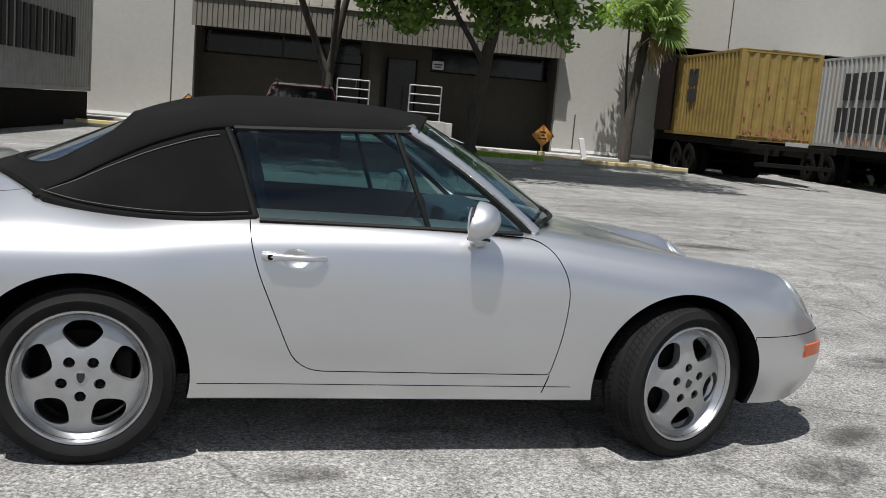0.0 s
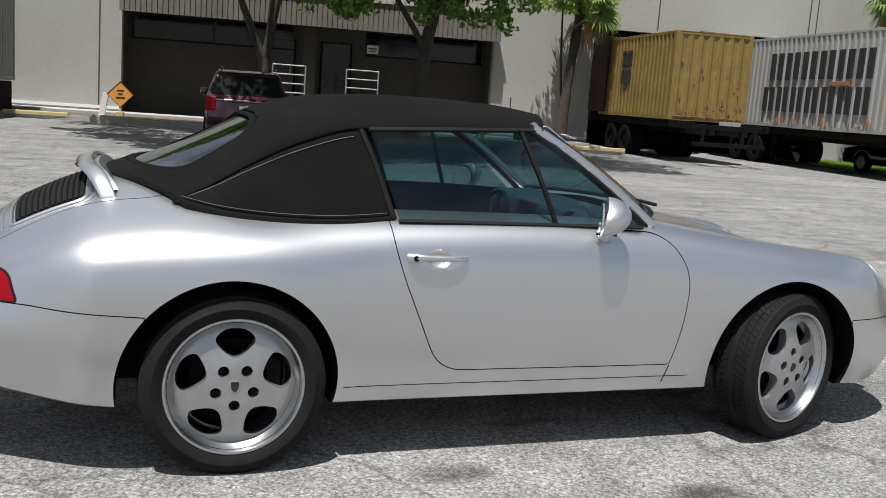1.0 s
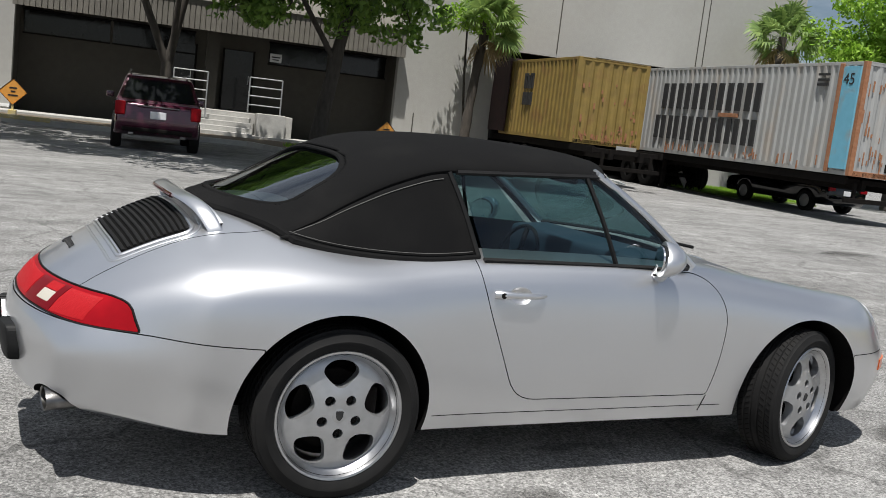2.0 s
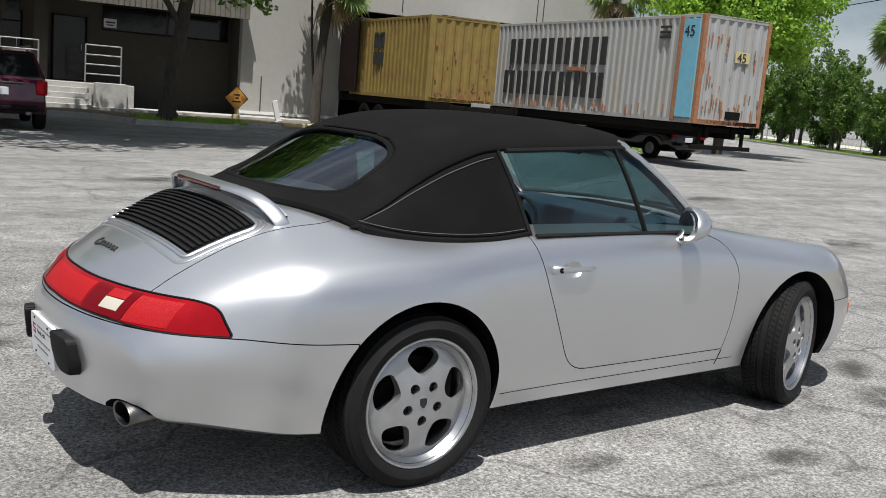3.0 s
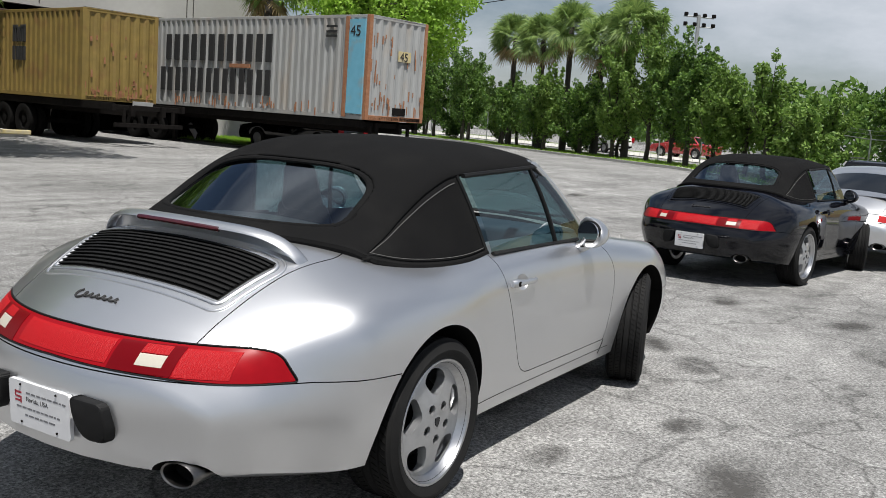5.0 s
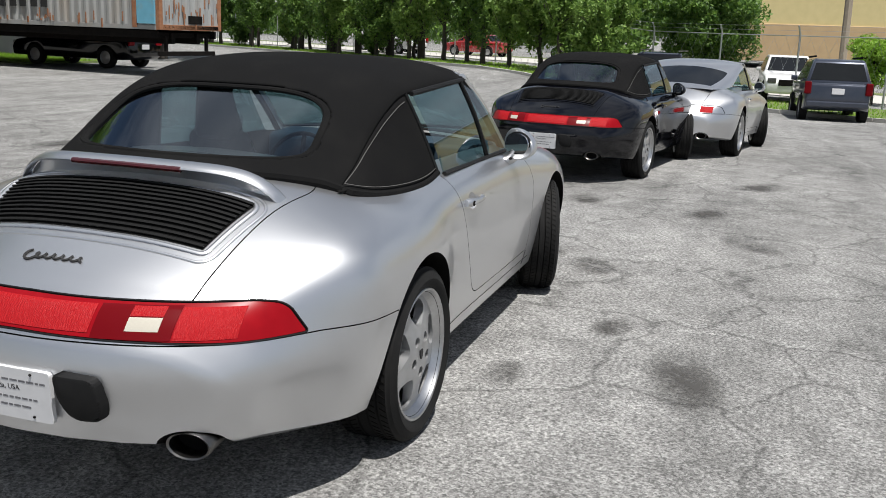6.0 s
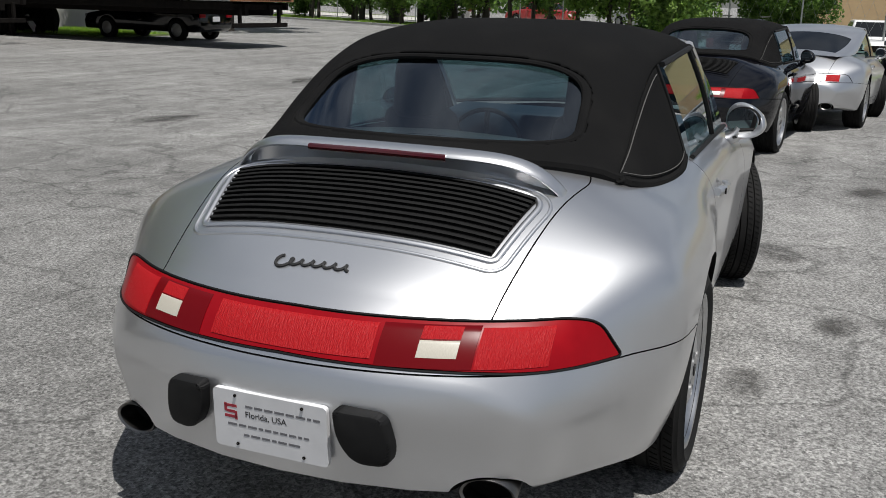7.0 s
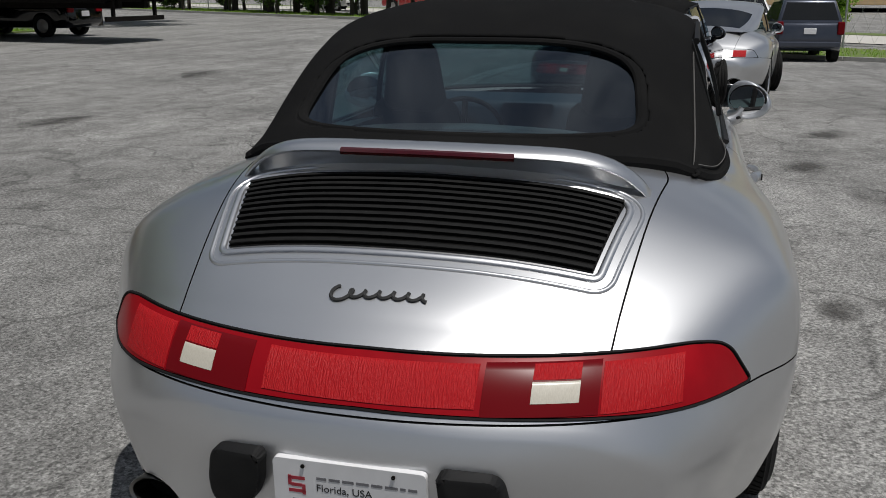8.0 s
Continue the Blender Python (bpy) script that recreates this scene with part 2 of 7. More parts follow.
M["bark"] = material("grey_bark", (0.040, 0.034, 0.028), 0.95, second=(0.075, 0.064, 0.053), scale=12, bump=0.8, bump_scale=25, stretch=(1, 1, 0.3))
M["aluminium"] = material("aluminium_rail", (0.6, 0.6, 0.6), 0.4, 0.8, second=(0.5, 0.5, 0.5), scale=20)
M["sign_orange"] = material("orange_sign", (0.75, 0.34, 0.06), 0.6, second=(0.66, 0.29, 0.05), scale=12)
M["shelter"] = material("maroon_vinyl", (0.045, 0.020, 0.021), 0.7, second=(0.030, 0.015, 0.015), scale=4, stain=(0.02, 0.012, 0.011), stain_scale=1.5, stain_amount=0.6)
M["maroon"] = material("maroon_paint", (0.055, 0.008, 0.022), 0.25, 0.3, coat=1.0, second=(0.07, 0.01, 0.028), scale=6)
M["slate_paint"] = material("slate_blue_paint", (0.034, 0.042, 0.062), 0.3, 0.5, coat=1.0, second=(0.044, 0.05, 0.072), scale=6)
M["red_paint"] = material("red_paint", (0.35, 0.02, 0.02), 0.3, coat=1.0, second=(0.3, 0.02, 0.02), scale=6)
M["white_paint"] = material("white_paint", (0.75, 0.75, 0.74), 0.35, coat=0.6, second=(0.68, 0.68, 0.67), scale=6)
M["galvanised"] = material("galvanised_steel", (0.42, 0.43, 0.43), 0.5, 0.7, second=(0.34, 0.35, 0.35), scale=20)
M["yellow_wall"] = material("yellow_stucco", (0.62, 0.52, 0.26), 0.9, second=(0.56, 0.47, 0.23), scale=1.5)
M["tan_wall"] = material("tan_stucco", (0.50, 0.36, 0.20), 0.9, second=(0.45, 0.32, 0.18), scale=1.5)
M["lamp_glass"] = material("headlamp_glass", (0.42, 0.44, 0.46), 0.12, 0.5, coat=1.0, second=(0.30, 0.32, 0.34), scale=60, stretch=(1, 5, 1))
M["slat"] = material("black_grille_plastic", (0.0035, 0.0035, 0.0036), 0.8, spec=0.25, second=(0.009, 0.009, 0.009), scale=40)
M["small_print"] = material("grey_print", (0.16, 0.16, 0.17), 0.6, second=(0.12, 0.12, 0.13), scale=50)
M["wood"] = material("weathered_wood_pole", (0.22, 0.18, 0.14), 0.9, second=(0.3, 0.26, 0.2), scale=10, stretch=(1, 1, 0.2))


def leaf_material(name, a, b):
    m = bpy.data.materials.new(name)
    m.use_nodes = True
    n, l = m.node_tree.nodes, m.node_tree.links
    p = n["Principled BSDF"]
    g = n.new("ShaderNodeNewGeometry")
    x = n.new("ShaderNodeMix")
    x.data_type = "RGBA"
    x.inputs["A"].default_value, x.inputs["B"].default_value = (*a, 1), (*b, 1)
    l.new(g.outputs["Random Per Island"], x.inputs["Factor"])
    l.new(x.outputs["Result"], p.inputs["Base Color"])
    p.inputs["Roughness"].default_value = 0.55
    tl, mx = n.new("ShaderNodeBsdfTranslucent"), n.new("ShaderNodeMixShader")
    l.new(x.outputs["Result"], tl.inputs["Color"])
    mx.inputs["Fac"].default_value = 0.4
    l.new(p.outputs["BSDF"], mx.inputs[1])
    l.new(tl.outputs["BSDF"], mx.inputs[2])
    l.new(mx.outputs["Shader"], n["Material Output"].inputs["Surface"])
    return m


M["leaf"] = leaf_material("oak_leaf", (0.08, 0.16, 0.025), (0.22, 0.36, 0.06))
M["leaf_bright"] = leaf_material("bright_leaf", (0.15, 0.30, 0.02), (0.32, 0.50, 0.06))
M["leaf_hedge"] = leaf_material("hedge_leaf", (0.045, 0.11, 0.02), (0.17, 0.29, 0.05))
M["leaf_light"] = leaf_material("light_hedge_leaf", (0.09, 0.18, 0.03), (0.24, 0.36, 0.075))
M["leaf_dark"] = leaf_material("shrub_leaf", (0.03, 0.075, 0.015), (0.11, 0.2, 0.035))
M["frond"] = leaf_material("palm_frond", (0.11, 0.19, 0.05), (0.28, 0.38, 0.11))
M["frond_dry"] = leaf_material("dry_frond", (0.22, 0.16, 0.07), (0.32, 0.24, 0.12))


# ---- mesh helpers ----
def set_materials(me, mats):
    """Give a mesh its materials and keep the face's choice among them."""
    pick = np.zeros(len(me.polygons), dtype=np.int32)
    me.polygons.foreach_get("material_index", pick)
    me.materials.clear()
    for x in mats:
        me.materials.append(x)
    me.polygons.foreach_set("material_index", np.minimum(pick, len(mats) - 1))


def part(name, bm, mat, parent=None, label="", smooth=None):
    """One mesh object from a bmesh, under a thing or part. mat: a material or a list of them."""
    me = bpy.data.meshes.new(name)
    bm.to_mesh(me)
    bm.free()
    return from_mesh(name, me, mat, parent, label, smooth)


def from_mesh(name, me, mat, parent=None, label="", smooth=None):
    set_materials(me, mat if isinstance(mat, (list, tuple)) else [mat])
    if smooth is not None:
        me.polygons.foreach_set("use_smooth", [True] * len(me.polygons))
        me.set_sharp_from_angle(angle=radians(smooth))
    ob = new(name, me)
    if parent is not None:
        ob.parent = parent
    if label:
        ob["label"] = label
    return ob


def thing(name, label, category, m=None, group="", kind=""):
    ob = new(name)
    ob.empty_display_size = 0.2
    if m is not None:
        ob.matrix_world = m
    return tagged(ob, label, category, group, kind)


def add_box(bm, c, size, m=None, mat=0, taper=1.0):
    hx, hy, hz = size[0] / 2, size[1] / 2, size[2] / 2
    vs = []
    for dz in (-1, 1):
        k = taper if dz > 0 else 1.0
        for dx, dy in ((-1, -1), (1, -1), (1, 1), (-1, 1)):
            p = Vector((c[0] + dx * hx * k, c[1] + dy * hy * k, c[2] + dz * hz))
            vs.append(bm.verts.new(m @ p if m is not None else p))
    for f in ((3, 2, 1, 0), (4, 5, 6, 7), (0, 1, 5, 4), (1, 2, 6, 5), (2, 3, 7, 6), (3, 0, 4, 7)):
        bm.faces.new([vs[i] for i in f]).material_index = mat
    return vs


def bevelled(bm, width, segments=2):
    bmesh.ops.bevel(bm, geom=bm.edges[:], offset=width, segments=segments, affect="EDGES", profile=0.5)
    return bm


def box(c, size, bevel=0.0, m=None, segments=2):
    bm = bmesh.new()
    add_box(bm, c, size, m)
    if bevel:
        bevelled(bm, bevel, segments)
    return bm


def add_prism(bm, outline, to3, lo, hi, mat=0):
    """A prism over a closed outline of (a, b); to3(a, b, depth) gives its place."""
    low = [bm.verts.new(to3(a, b, lo)) for a, b in outline]
    top = [bm.verts.new(to3(a, b, hi)) for a, b in outline]
    k = len(outline)
    faces = [bm.faces.new(low), bm.faces.new(top[::-1])]
    for i in range(k):
        faces.append(bm.faces.new((low[i], top[i], top[(i + 1) % k], low[(i + 1) % k])))
    for f in faces:
        f.material_index = mat
    bmesh.ops.recalc_face_normals(bm, faces=faces)


def add_tube(bm, pts, r, sides=8, closed=False, mat=0, flat=1.0, up=None, radii=None):
    """A tube along a polyline; flat squeezes it along its up direction."""
    pts = [Vector(p) for p in pts]
    k, rings = len(pts), []
    ref = Vector(up) if up is not None else Vector((0, 0, 1))
    for i, p in enumerate(pts):
        a = pts[(i - 1) % k] if closed or i else p
        b = pts[(i + 1) % k] if closed or i < k - 1 else p
        d = (b - a)
        d = d.normalized() if d.length > 1e-9 else Vector((1, 0, 0))
        q = ref if abs(d.dot(ref)) < 0.98 else Vector((1, 0, 0))
        s = d.cross(q).normalized()
        u = s.cross(d).normalized()
        rr = radii[i] if radii else r
        rings.append([bm.verts.new(p + s * (rr * math.cos(2 * math.pi * j / sides)) + u * (rr * flat * math.sin(2 * math.pi * j / sides))) for j in range(sides)])
    for i in range(k if closed else k - 1):
        x, y = rings[i], rings[(i + 1) % k]
        for j in range(sides):
            bm.faces.new((x[j], x[(j + 1) % sides], y[(j + 1) % sides], y[j])).material_index = mat
    if not closed:
        bm.faces.new(rings[0][::-1]).material_index = mat
        bm.faces.new(rings[-1]).material_index = mat


def tube(pts, r, sides=8, closed=False, flat=1.0, up=None, radii=None):
    bm = bmesh.new()
    add_tube(bm, pts, r, sides, closed, 0, flat, up, radii)
    return bm


def add_lathe(bm, profile, axis_m, n=48, mat=0, closed=False):
    """Turns a profile of (radius, along) round the y axis of axis_m."""
    rings = []
    for r, a in profile:
        rings.append([bm.verts.new(axis_m @ Vector((r * math.cos(2 * math.pi * j / n), a, r * math.sin(2 * math.pi * j / n)))) for j in range(n)])
    ks = len(rings) if closed else len(rings) - 1
    for i in range(ks):
        x, y = rings[i], rings[(i + 1) % len(rings)]
        for j in range(n):
            bm.faces.new((x[j], y[j], y[(j + 1) % n], x[(j + 1) % n])).material_index = mat
    return rings


def lathe(profile, axis_m=Matrix(), n=48, closed=False):
    bm = bmesh.new()
    add_lathe(bm, profile, axis_m, n, 0, closed)
    return bm


def smoothed(keys, s, sigma=0.05):
    """A smooth curve through (s, value) keys: monotone cubic, then softened."""
    k = np.array(keys, float)
    x, y = k[:, 0], k[:, 1]
    h, d = np.diff(x), np.diff(y) / np.diff(x)
    m = np.zeros(len(x))
    for i in range(1, len(x) - 1):
        if d[i - 1] * d[i] > 0:
            w1, w2 = 2 * h[i] + h[i - 1], h[i] + 2 * h[i - 1]
            m[i] = (w1 + w2) / (w1 / d[i - 1] + w2 / d[i])
    m[0], m[-1] = d[0], d[-1]

    def pchip(q):
        q = np.asarray(q, float)
        i = np.clip(np.searchsorted(x, q) - 1, 0, len(x) - 2)
        t = (q - x[i]) / h[i]
        v = (1 + 2 * t) * (1 - t) ** 2 * y[i] + t * (1 - t) ** 2 * h[i] * m[i] + t * t * (3 - 2 * t) * y[i + 1] + t * t * (t - 1) * h[i] * m[i + 1]
        v = np.where(q < x[0], y[0] + m[0] * (q - x[0]), v)
        return np.where(q > x[-1], y[-1] + m[-1] * (q - x[-1]), v)

    offs = np.linspace(-2, 2, 13)
    w = np.exp(-offs ** 2 / 2)
    s = np.asarray(s, float)
    # softened less towards both ends, so that they stay where they are
    room = np.minimum(np.minimum(s - x[0], x[-1] - s) / 2, sigma)
    room = np.clip(room, 0, sigma)
    return sum(wi * pchip(s + o * room) for wi, o in zip(w, offs)) / w.sum()


def spline(pts, n):
    """n points along a natural cubic spline through pts, by chord length."""
    p = np.array(pts, float)
    t = np.r_[0, np.cumsum(np.maximum(np.linalg.norm(np.diff(p, axis=0), axis=1), 1e-6) ** 0.6)]
    k = len(p)
    h = np.diff(t)
    a, r = np.zeros((k, k)), np.zeros_like(p)
    a[0, 0] = a[-1, -1] = 1
    for i in range(1, k - 1):
        a[i, i - 1], a[i, i], a[i, i + 1] = h[i - 1], 2 * (h[i - 1] + h[i]), h[i]
        r[i] = 6 * ((p[i + 1] - p[i]) / h[i] - (p[i] - p[i - 1]) / h[i - 1])
    mm = np.linalg.solve(a, r)
    q = np.linspace(0, t[-1], n)
    i = np.clip(np.searchsorted(t, q) - 1, 0, k - 2)
    u, v = (t[i + 1] - q)[:, None], (q - t[i])[:, None]
    hh = h[i][:, None]
    return (mm[i] * u ** 3 + mm[i + 1] * v ** 3) / (6 * hh) + (p[i] / hh - mm[i] * hh / 6) * u + (p[i + 1] / hh - mm[i + 1] * hh / 6) * v


def grid_mesh(name, verts, nu, nv, keep=None, wrap=False):
    faces = []
    for i in range(nu - 1):
        for j in range(nv if wrap else nv - 1):
            f = (i * nv + j, i * nv + (j + 1) % nv, (i + 1) * nv + (j + 1) % nv, (i + 1) * nv + j)
            if keep is None or keep(i, j):
                faces.append(f)
    me = bpy.data.meshes.new(name)
    me.from_pydata([tuple(v) for v in verts], [], faces)
    return me


def carve(me, cutter_bm, how, mats, cut=1):
    """Boolean of a closed mesh with a closed bmesh. The cut faces take the material numbered cut."""
    cm = bpy.data.meshes.new("cutter")
    cutter_bm.to_mesh(cm)
    cutter_bm.free()
    for f in cm.polygons:
        f.material_index = cut
    for x in (me, cm):
        set_materials(x, mats)
    a, b = bpy.data.objects.new("carved", me), bpy.data.objects.new("cutter", cm)
    scene.collection.objects.link(a)
    scene.collection.objects.link(b)
    mod = a.modifiers.new("cut", "BOOLEAN")
    mod.operation, mod.object, mod.solver = how, b, "EXACT"
    out = bpy.data.meshes.new_from_object(a.evaluated_get(bpy.context.evaluated_depsgraph_get()))
    bpy.data.objects.remove(a)
    bpy.data.objects.remove(b)
    bpy.data.meshes.remove(cm)
    return out


# ---- the parked cars: a rear-engined cabriolet, x ahead from the rear axle, z up from the ground ----
def side_prism(outline, y0, y1):
    bm = bmesh.new()
    add_prism(bm, outline, lambda a, b, d: (a, d, b), y0, y1)
    return bm


def plan_prism(outline, z0, z1):
    bm = bmesh.new()
    add_prism(bm, outline, lambda a, b, d: (a, b, d), z0, z1)
    return bm


def rear_prism(outline, x0, x1):
    bm = bmesh.new()
    add_prism(bm, outline, lambda a, b, d: (d, a, b), x0, x1)
    return bm


def shrunk(outline, gap):
    """The outline drawn in by a gap."""
    p = np.array(outline, float)
    area = 0.5 * np.sum(p[:, 0] * np.roll(p[:, 1], -1) - np.roll(p[:, 0], -1) * p[:, 1])
    sign = 1 if area > 0 else -1
    t0 = p - np.roll(p, 1, 0)
    t1 = np.roll(p, -1, 0) - p
    n0 = np.c_[-t0[:, 1], t0[:, 0]] / np.linalg.norm(t0, axis=1)[:, None] * sign
    n1 = np.c_[-t1[:, 1], t1[:, 0]] / np.linalg.norm(t1, axis=1)[:, None] * sign
    n = n0 + n1
    n /= np.maximum(np.sum(n * n1, axis=1), 0.3)[:, None]
    return [tuple(v) for v in p + gap * n]


def rounded(corners, n=6):
    """A closed outline with rounded corners: (a, b, radius)."""
    out, k = [], len(corners)
    for i in range(k):
        p = Vector(corners[i][:2])
        a, b = Vector(corners[i - 1][:2]), Vector(corners[(i + 1) % k][:2])
        r = min(corners[i][2], 0.49 * (a - p).length, 0.49 * (b - p).length)
        s, e = p + (a - p).normalized() * r, p + (b - p).normalized() * r
        if r < 1e-4:
            out.append(tuple(p))
            continue
        for j in range(n + 1):
            t = j / n
            out.append(tuple(s * (1 - t) ** 2 + p * 2 * t * (1 - t) + e * t * t))
    return out


LOW = [(-1.06, .52), (-1.0, .625), (-.9, .685), (-.73, .745), (-.45, .80), (0, .825), (.4, .785), (.9, .775), (1.75, .765), (2.27, .76), (2.6, .735), (2.85, .69), (3.0, .62), (3.12, .52), (3.175, .40)]
LOW_Z = [(-1.06, .315), (-1.0, .295), (-.9, .28), (-.73, .265), (-.45, .245), (0, .235), (.4, .228), (1.75, .228), (2.27, .232), (2.85, .205), (3.0, .215), (3.12, .27), (3.175, .33)]
WIDE = [(-1.06, .575), (-1.0, .68), (-.9, .745), (-.73, .806), (-.45, .855), (-.1, .866), (.15, .858), (.42, .815), (.7, .797), (1.2, .80), (1.75, .793), (2.27, .805), (2.6, .785), (2.85, .745), (3.0, .68), (3.12, .59), (3.175, .45)]
WIDE_Z = [(-1.06, .47), (-1.0, .48), (-.9, .51), (-.45, .56), (0, .60), (.6, .56), (1.2, .56), (1.75, .57), (2.27, .60), (2.6, .56), (2.85, .50), (3.0, .45), (3.175, .40)]
SHOULDER = [(-1.06, .49), (-1.0, .62), (-.9, .70), (-.73, .765), (-.45, .82), (0, .825), (.42, .787), (.7, .778), (1.2, .779), (1.75, .773), (2.27, .765), (2.6, .735), (2.85, .70), (3.0, .645), (3.12, .56), (3.175, .42)]
SHOULDER_Z = [(-1.06, .535), (-1.0, .615), (-.9, .67), (-.73, .715), (-.45, .765), (0, .785), (.42, .785), (1.2, .785), (1.75, .775), (2.27, .745), (2.6, .72), (2.85, .655), (3.0, .56), (3.12, .49), (3.175, .45)]
CREST = [(-1.06, .40), (-1.0, .50), (-.9, .575), (-.73, .615), (-.45, .640), (0, .655), (.42, .695), (1.2, .71), (1.75, .675), (2.27, .61), (2.6, .585), (2.85, .57), (3.0, .54), (3.12, .46), (3.175, .34)]
CREST_Z = [(-1.06, .56), (-1.0, .655), (-.9, .715), (-.73, .785), (-.45, .865), (-.15, .893), (.15, .878), (.42, .878), (1.2, .880), (1.75, .868), (2.0, .848), (2.27, .82), (2.6, .785), (2.8, .764), (2.88, .735), (2.94, .685), (3.0, .62), (3.12, .52), (3.175, .46)]
DECK = [(-1.06, .2), (-1.0, .28), (-.73, .38), (-.45, .40), (0, .40), (.42, .45), (1.75, .45), (2.27, .40), (2.85, .38), (3.0, .36), (3.175, .18)]
DECK_Z = [(-1.06, .57), (-1.0, .668), (-.9, .735), (-.73, .825), (-.45, .935), (-.15, .975), (.42, .95), (1.2, .93), (1.75, .90), (2.0, .862), (2.27, .80), (2.6, .725), (2.85, .645), (3.0, .57), (3.12, .52), (3.175, .465)]
MID_Z = [(-1.06, .575), (-1.0, .675), (-.9, .748), (-.73, .845), (-.45, .962), (-.15, 1.005), (.42, .98), (1.2, .95), (1.75, .925), (2.0, .885), (2.27, .825), (2.6, .74), (2.85, .655), (3.0, .58), (3.12, .525), (3.175, .47)]
BOW = [(-1.06, .25), (-1.0, .25), (-.9, .225), (-.73, .13), (-.45, .02), (-.2, 0), (0, 0), (2.0, 0), (2.5, -.02), (2.85, -.08), (3.0, -.12), (3.175, -.14)]
HUB = 0.315
REAR_ARCH, FRONT_ARCH = (-0.014, 0.31, 0.380), (2.310, 0.31, 0.378)


def ahead(x):
    """The front wings and the nose stand a little further ahead of the cabin."""
    t = min(1.0, max(0.0, (x - 1.85) / 0.45))
    return x + 0.045 * t * t * (3 - 2 * t)


def body_solid():
    """The closed shell of the lower body, as a loft of cross-sections."""
    s = np.r_[np.linspace(-1.06, -0.85, 22), np.linspace(-0.835, 2.8, 150), np.linspace(2.815, 3.175, 26)]
    cols = [smoothed(k, s, 0.07) for k in (LOW, LOW_Z, WIDE, WIDE_Z, SHOULDER, SHOULDER_Z, CREST, CREST_Z, DECK, DECK_Z, MID_Z, BOW)]
    n = 40
    verts, nv = [], 2 * n + 8
    for i, x in enumerate(s):
        yl, zl, yw, zw, ys, zs, yc, zc, yd, zd, zm, bow = [c[i] for c in cols]
        half = spline([(yl - 0.012, zl + 0.002), (yl + (yw - yl) * 0.62, zl + (zw - zl) * 0.42), (yw, zw), (ys, zs), (yc, zc), (yd, zd), (0.5 * yd, zd + (zm - zd) * 0.78), (0, zm)], n + 1)
        under = [(t * (yl - 0.05), zl - 0.012) for t in (0.0, 0.35, 0.7, 1.0)]
        right = under + [tuple(h) for h in half[:-1]]
        ring = [(y, z) for y, z in right] + [tuple(half[-1])] + [(-y, z) for y, z in right[:0:-1]]
        nv = len(ring)
        for y, z in ring:
            verts.append((ahead(x) + bow * (abs(y) / 0.75) ** 2.2, y, z))
    me = grid_mesh("body", verts, len(s), nv, wrap=True)
    bm = bmesh.new()
    bm.from_mesh(me)
    bm.verts.ensure_lookup_table()
    # both ends close in rings that keep the bow of the bumper
    for start, sign in ((0, -1), ((len(s) - 1) * nv, 1)):
        bm.verts.ensure_lookup_table()
        ring = [bm.verts[start + j] for j in range(nv)]
        first = [v.co.copy() for v in ring]
        mid = 0.5 * (min(c.z for c in first) + max(c.z for c in first))
        for f in (0.94, 0.86, 0.76, 0.64, 0.50, 0.36, 0.22, 0.08):
            inner = [bm.verts.new((ahead(s[0 if sign < 0 else -1]) + sign * 0.010 * (1 - f * f) + cols[11][0 if sign < 0 else -1] * (abs(c.y * f) / 0.75) ** 2.2, c.y * f, mid + (c.z - mid) * f)) for c in first]
            for j in range(nv):
                k = (j + 1) % nv
                bm.faces.new((ring[j], ring[k], inner[k], inner[j]))
            ring = inner
        bm.faces.new(ring)
    # the rear bumper stands proud of the lamps above it
    for v in bm.verts:
        tail = min(1.0, max(0.0, (-0.40 - v.co.x) / 0.40))
        swell = 0.018 * tail * tail * (3 - 2 * tail) * math.exp(-((v.co.z - 0.50) / 0.085) ** 2)
        out = min(1.0, abs(v.co.y) / 0.75)
        v.co.x -= swell * (1 - 0.6 * out ** 3)
        v.co.y *= 1 + swell * out / 0.75
    bmesh.ops.triangulate(bm, faces=[f for f in bm.faces if len(f.verts) > 4])
    bmesh.ops.recalc_face_normals(bm, faces=bm.faces[:])
    bm.to_mesh(me)
    bm.free()
    return me


def arch_cutter():
    bm = bmesh.new()
    for cx, cz, r in (REAR_ARCH, FRONT_ARCH):
        for side in (-1, 1):
            ring = [(cx + r * math.cos(a), cz + r * math.sin(a)) for a in np.linspace(-0.30, math.pi + 0.30, 60)]
            ring = [(cx + r + 0.020, 0.05)] + ring + [(cx - r - 0.055, 0.05)]
            lo, hi = sorted((side * 0.42, side * 1.05))
            add_prism(bm, ring, lambda a, b, d: (a, d, b), lo, hi)
    return bm


DOOR = rounded([(0.548, 0.93, 0.0), (1.50, 0.93, 0.0), (1.50, 0.877, 0.02), (1.70, 0.868, 0.09), (1.795, 0.72, 0.25), (1.785, 0.52, 0.2), (1.742, 0.338, 0.02), (0.745, 0.340, 0.10), (0.585, 0.705, 0.1), (0.552, 0.82, 0.05)])
BAND = rounded([(0.0, 0.694, 0), (0.45, 0.690, 0.1), (0.62, 0.691, 0.04), (0.684, 0.678, 0.035), (0.737, 0.589, 0.015), (0.60, 0.586, 0.1), (0.45, 0.593, 0.1), (0.0, 0.600, 0), (-0.45, 0.593, 0.1), (-0.60, 0.586, 0.1), (-0.737, 0.589, 0.015), (-0.684, 0.678, 0.035), (-0.62, 0.691, 0.04), (-0.45, 0.690, 0.1)])
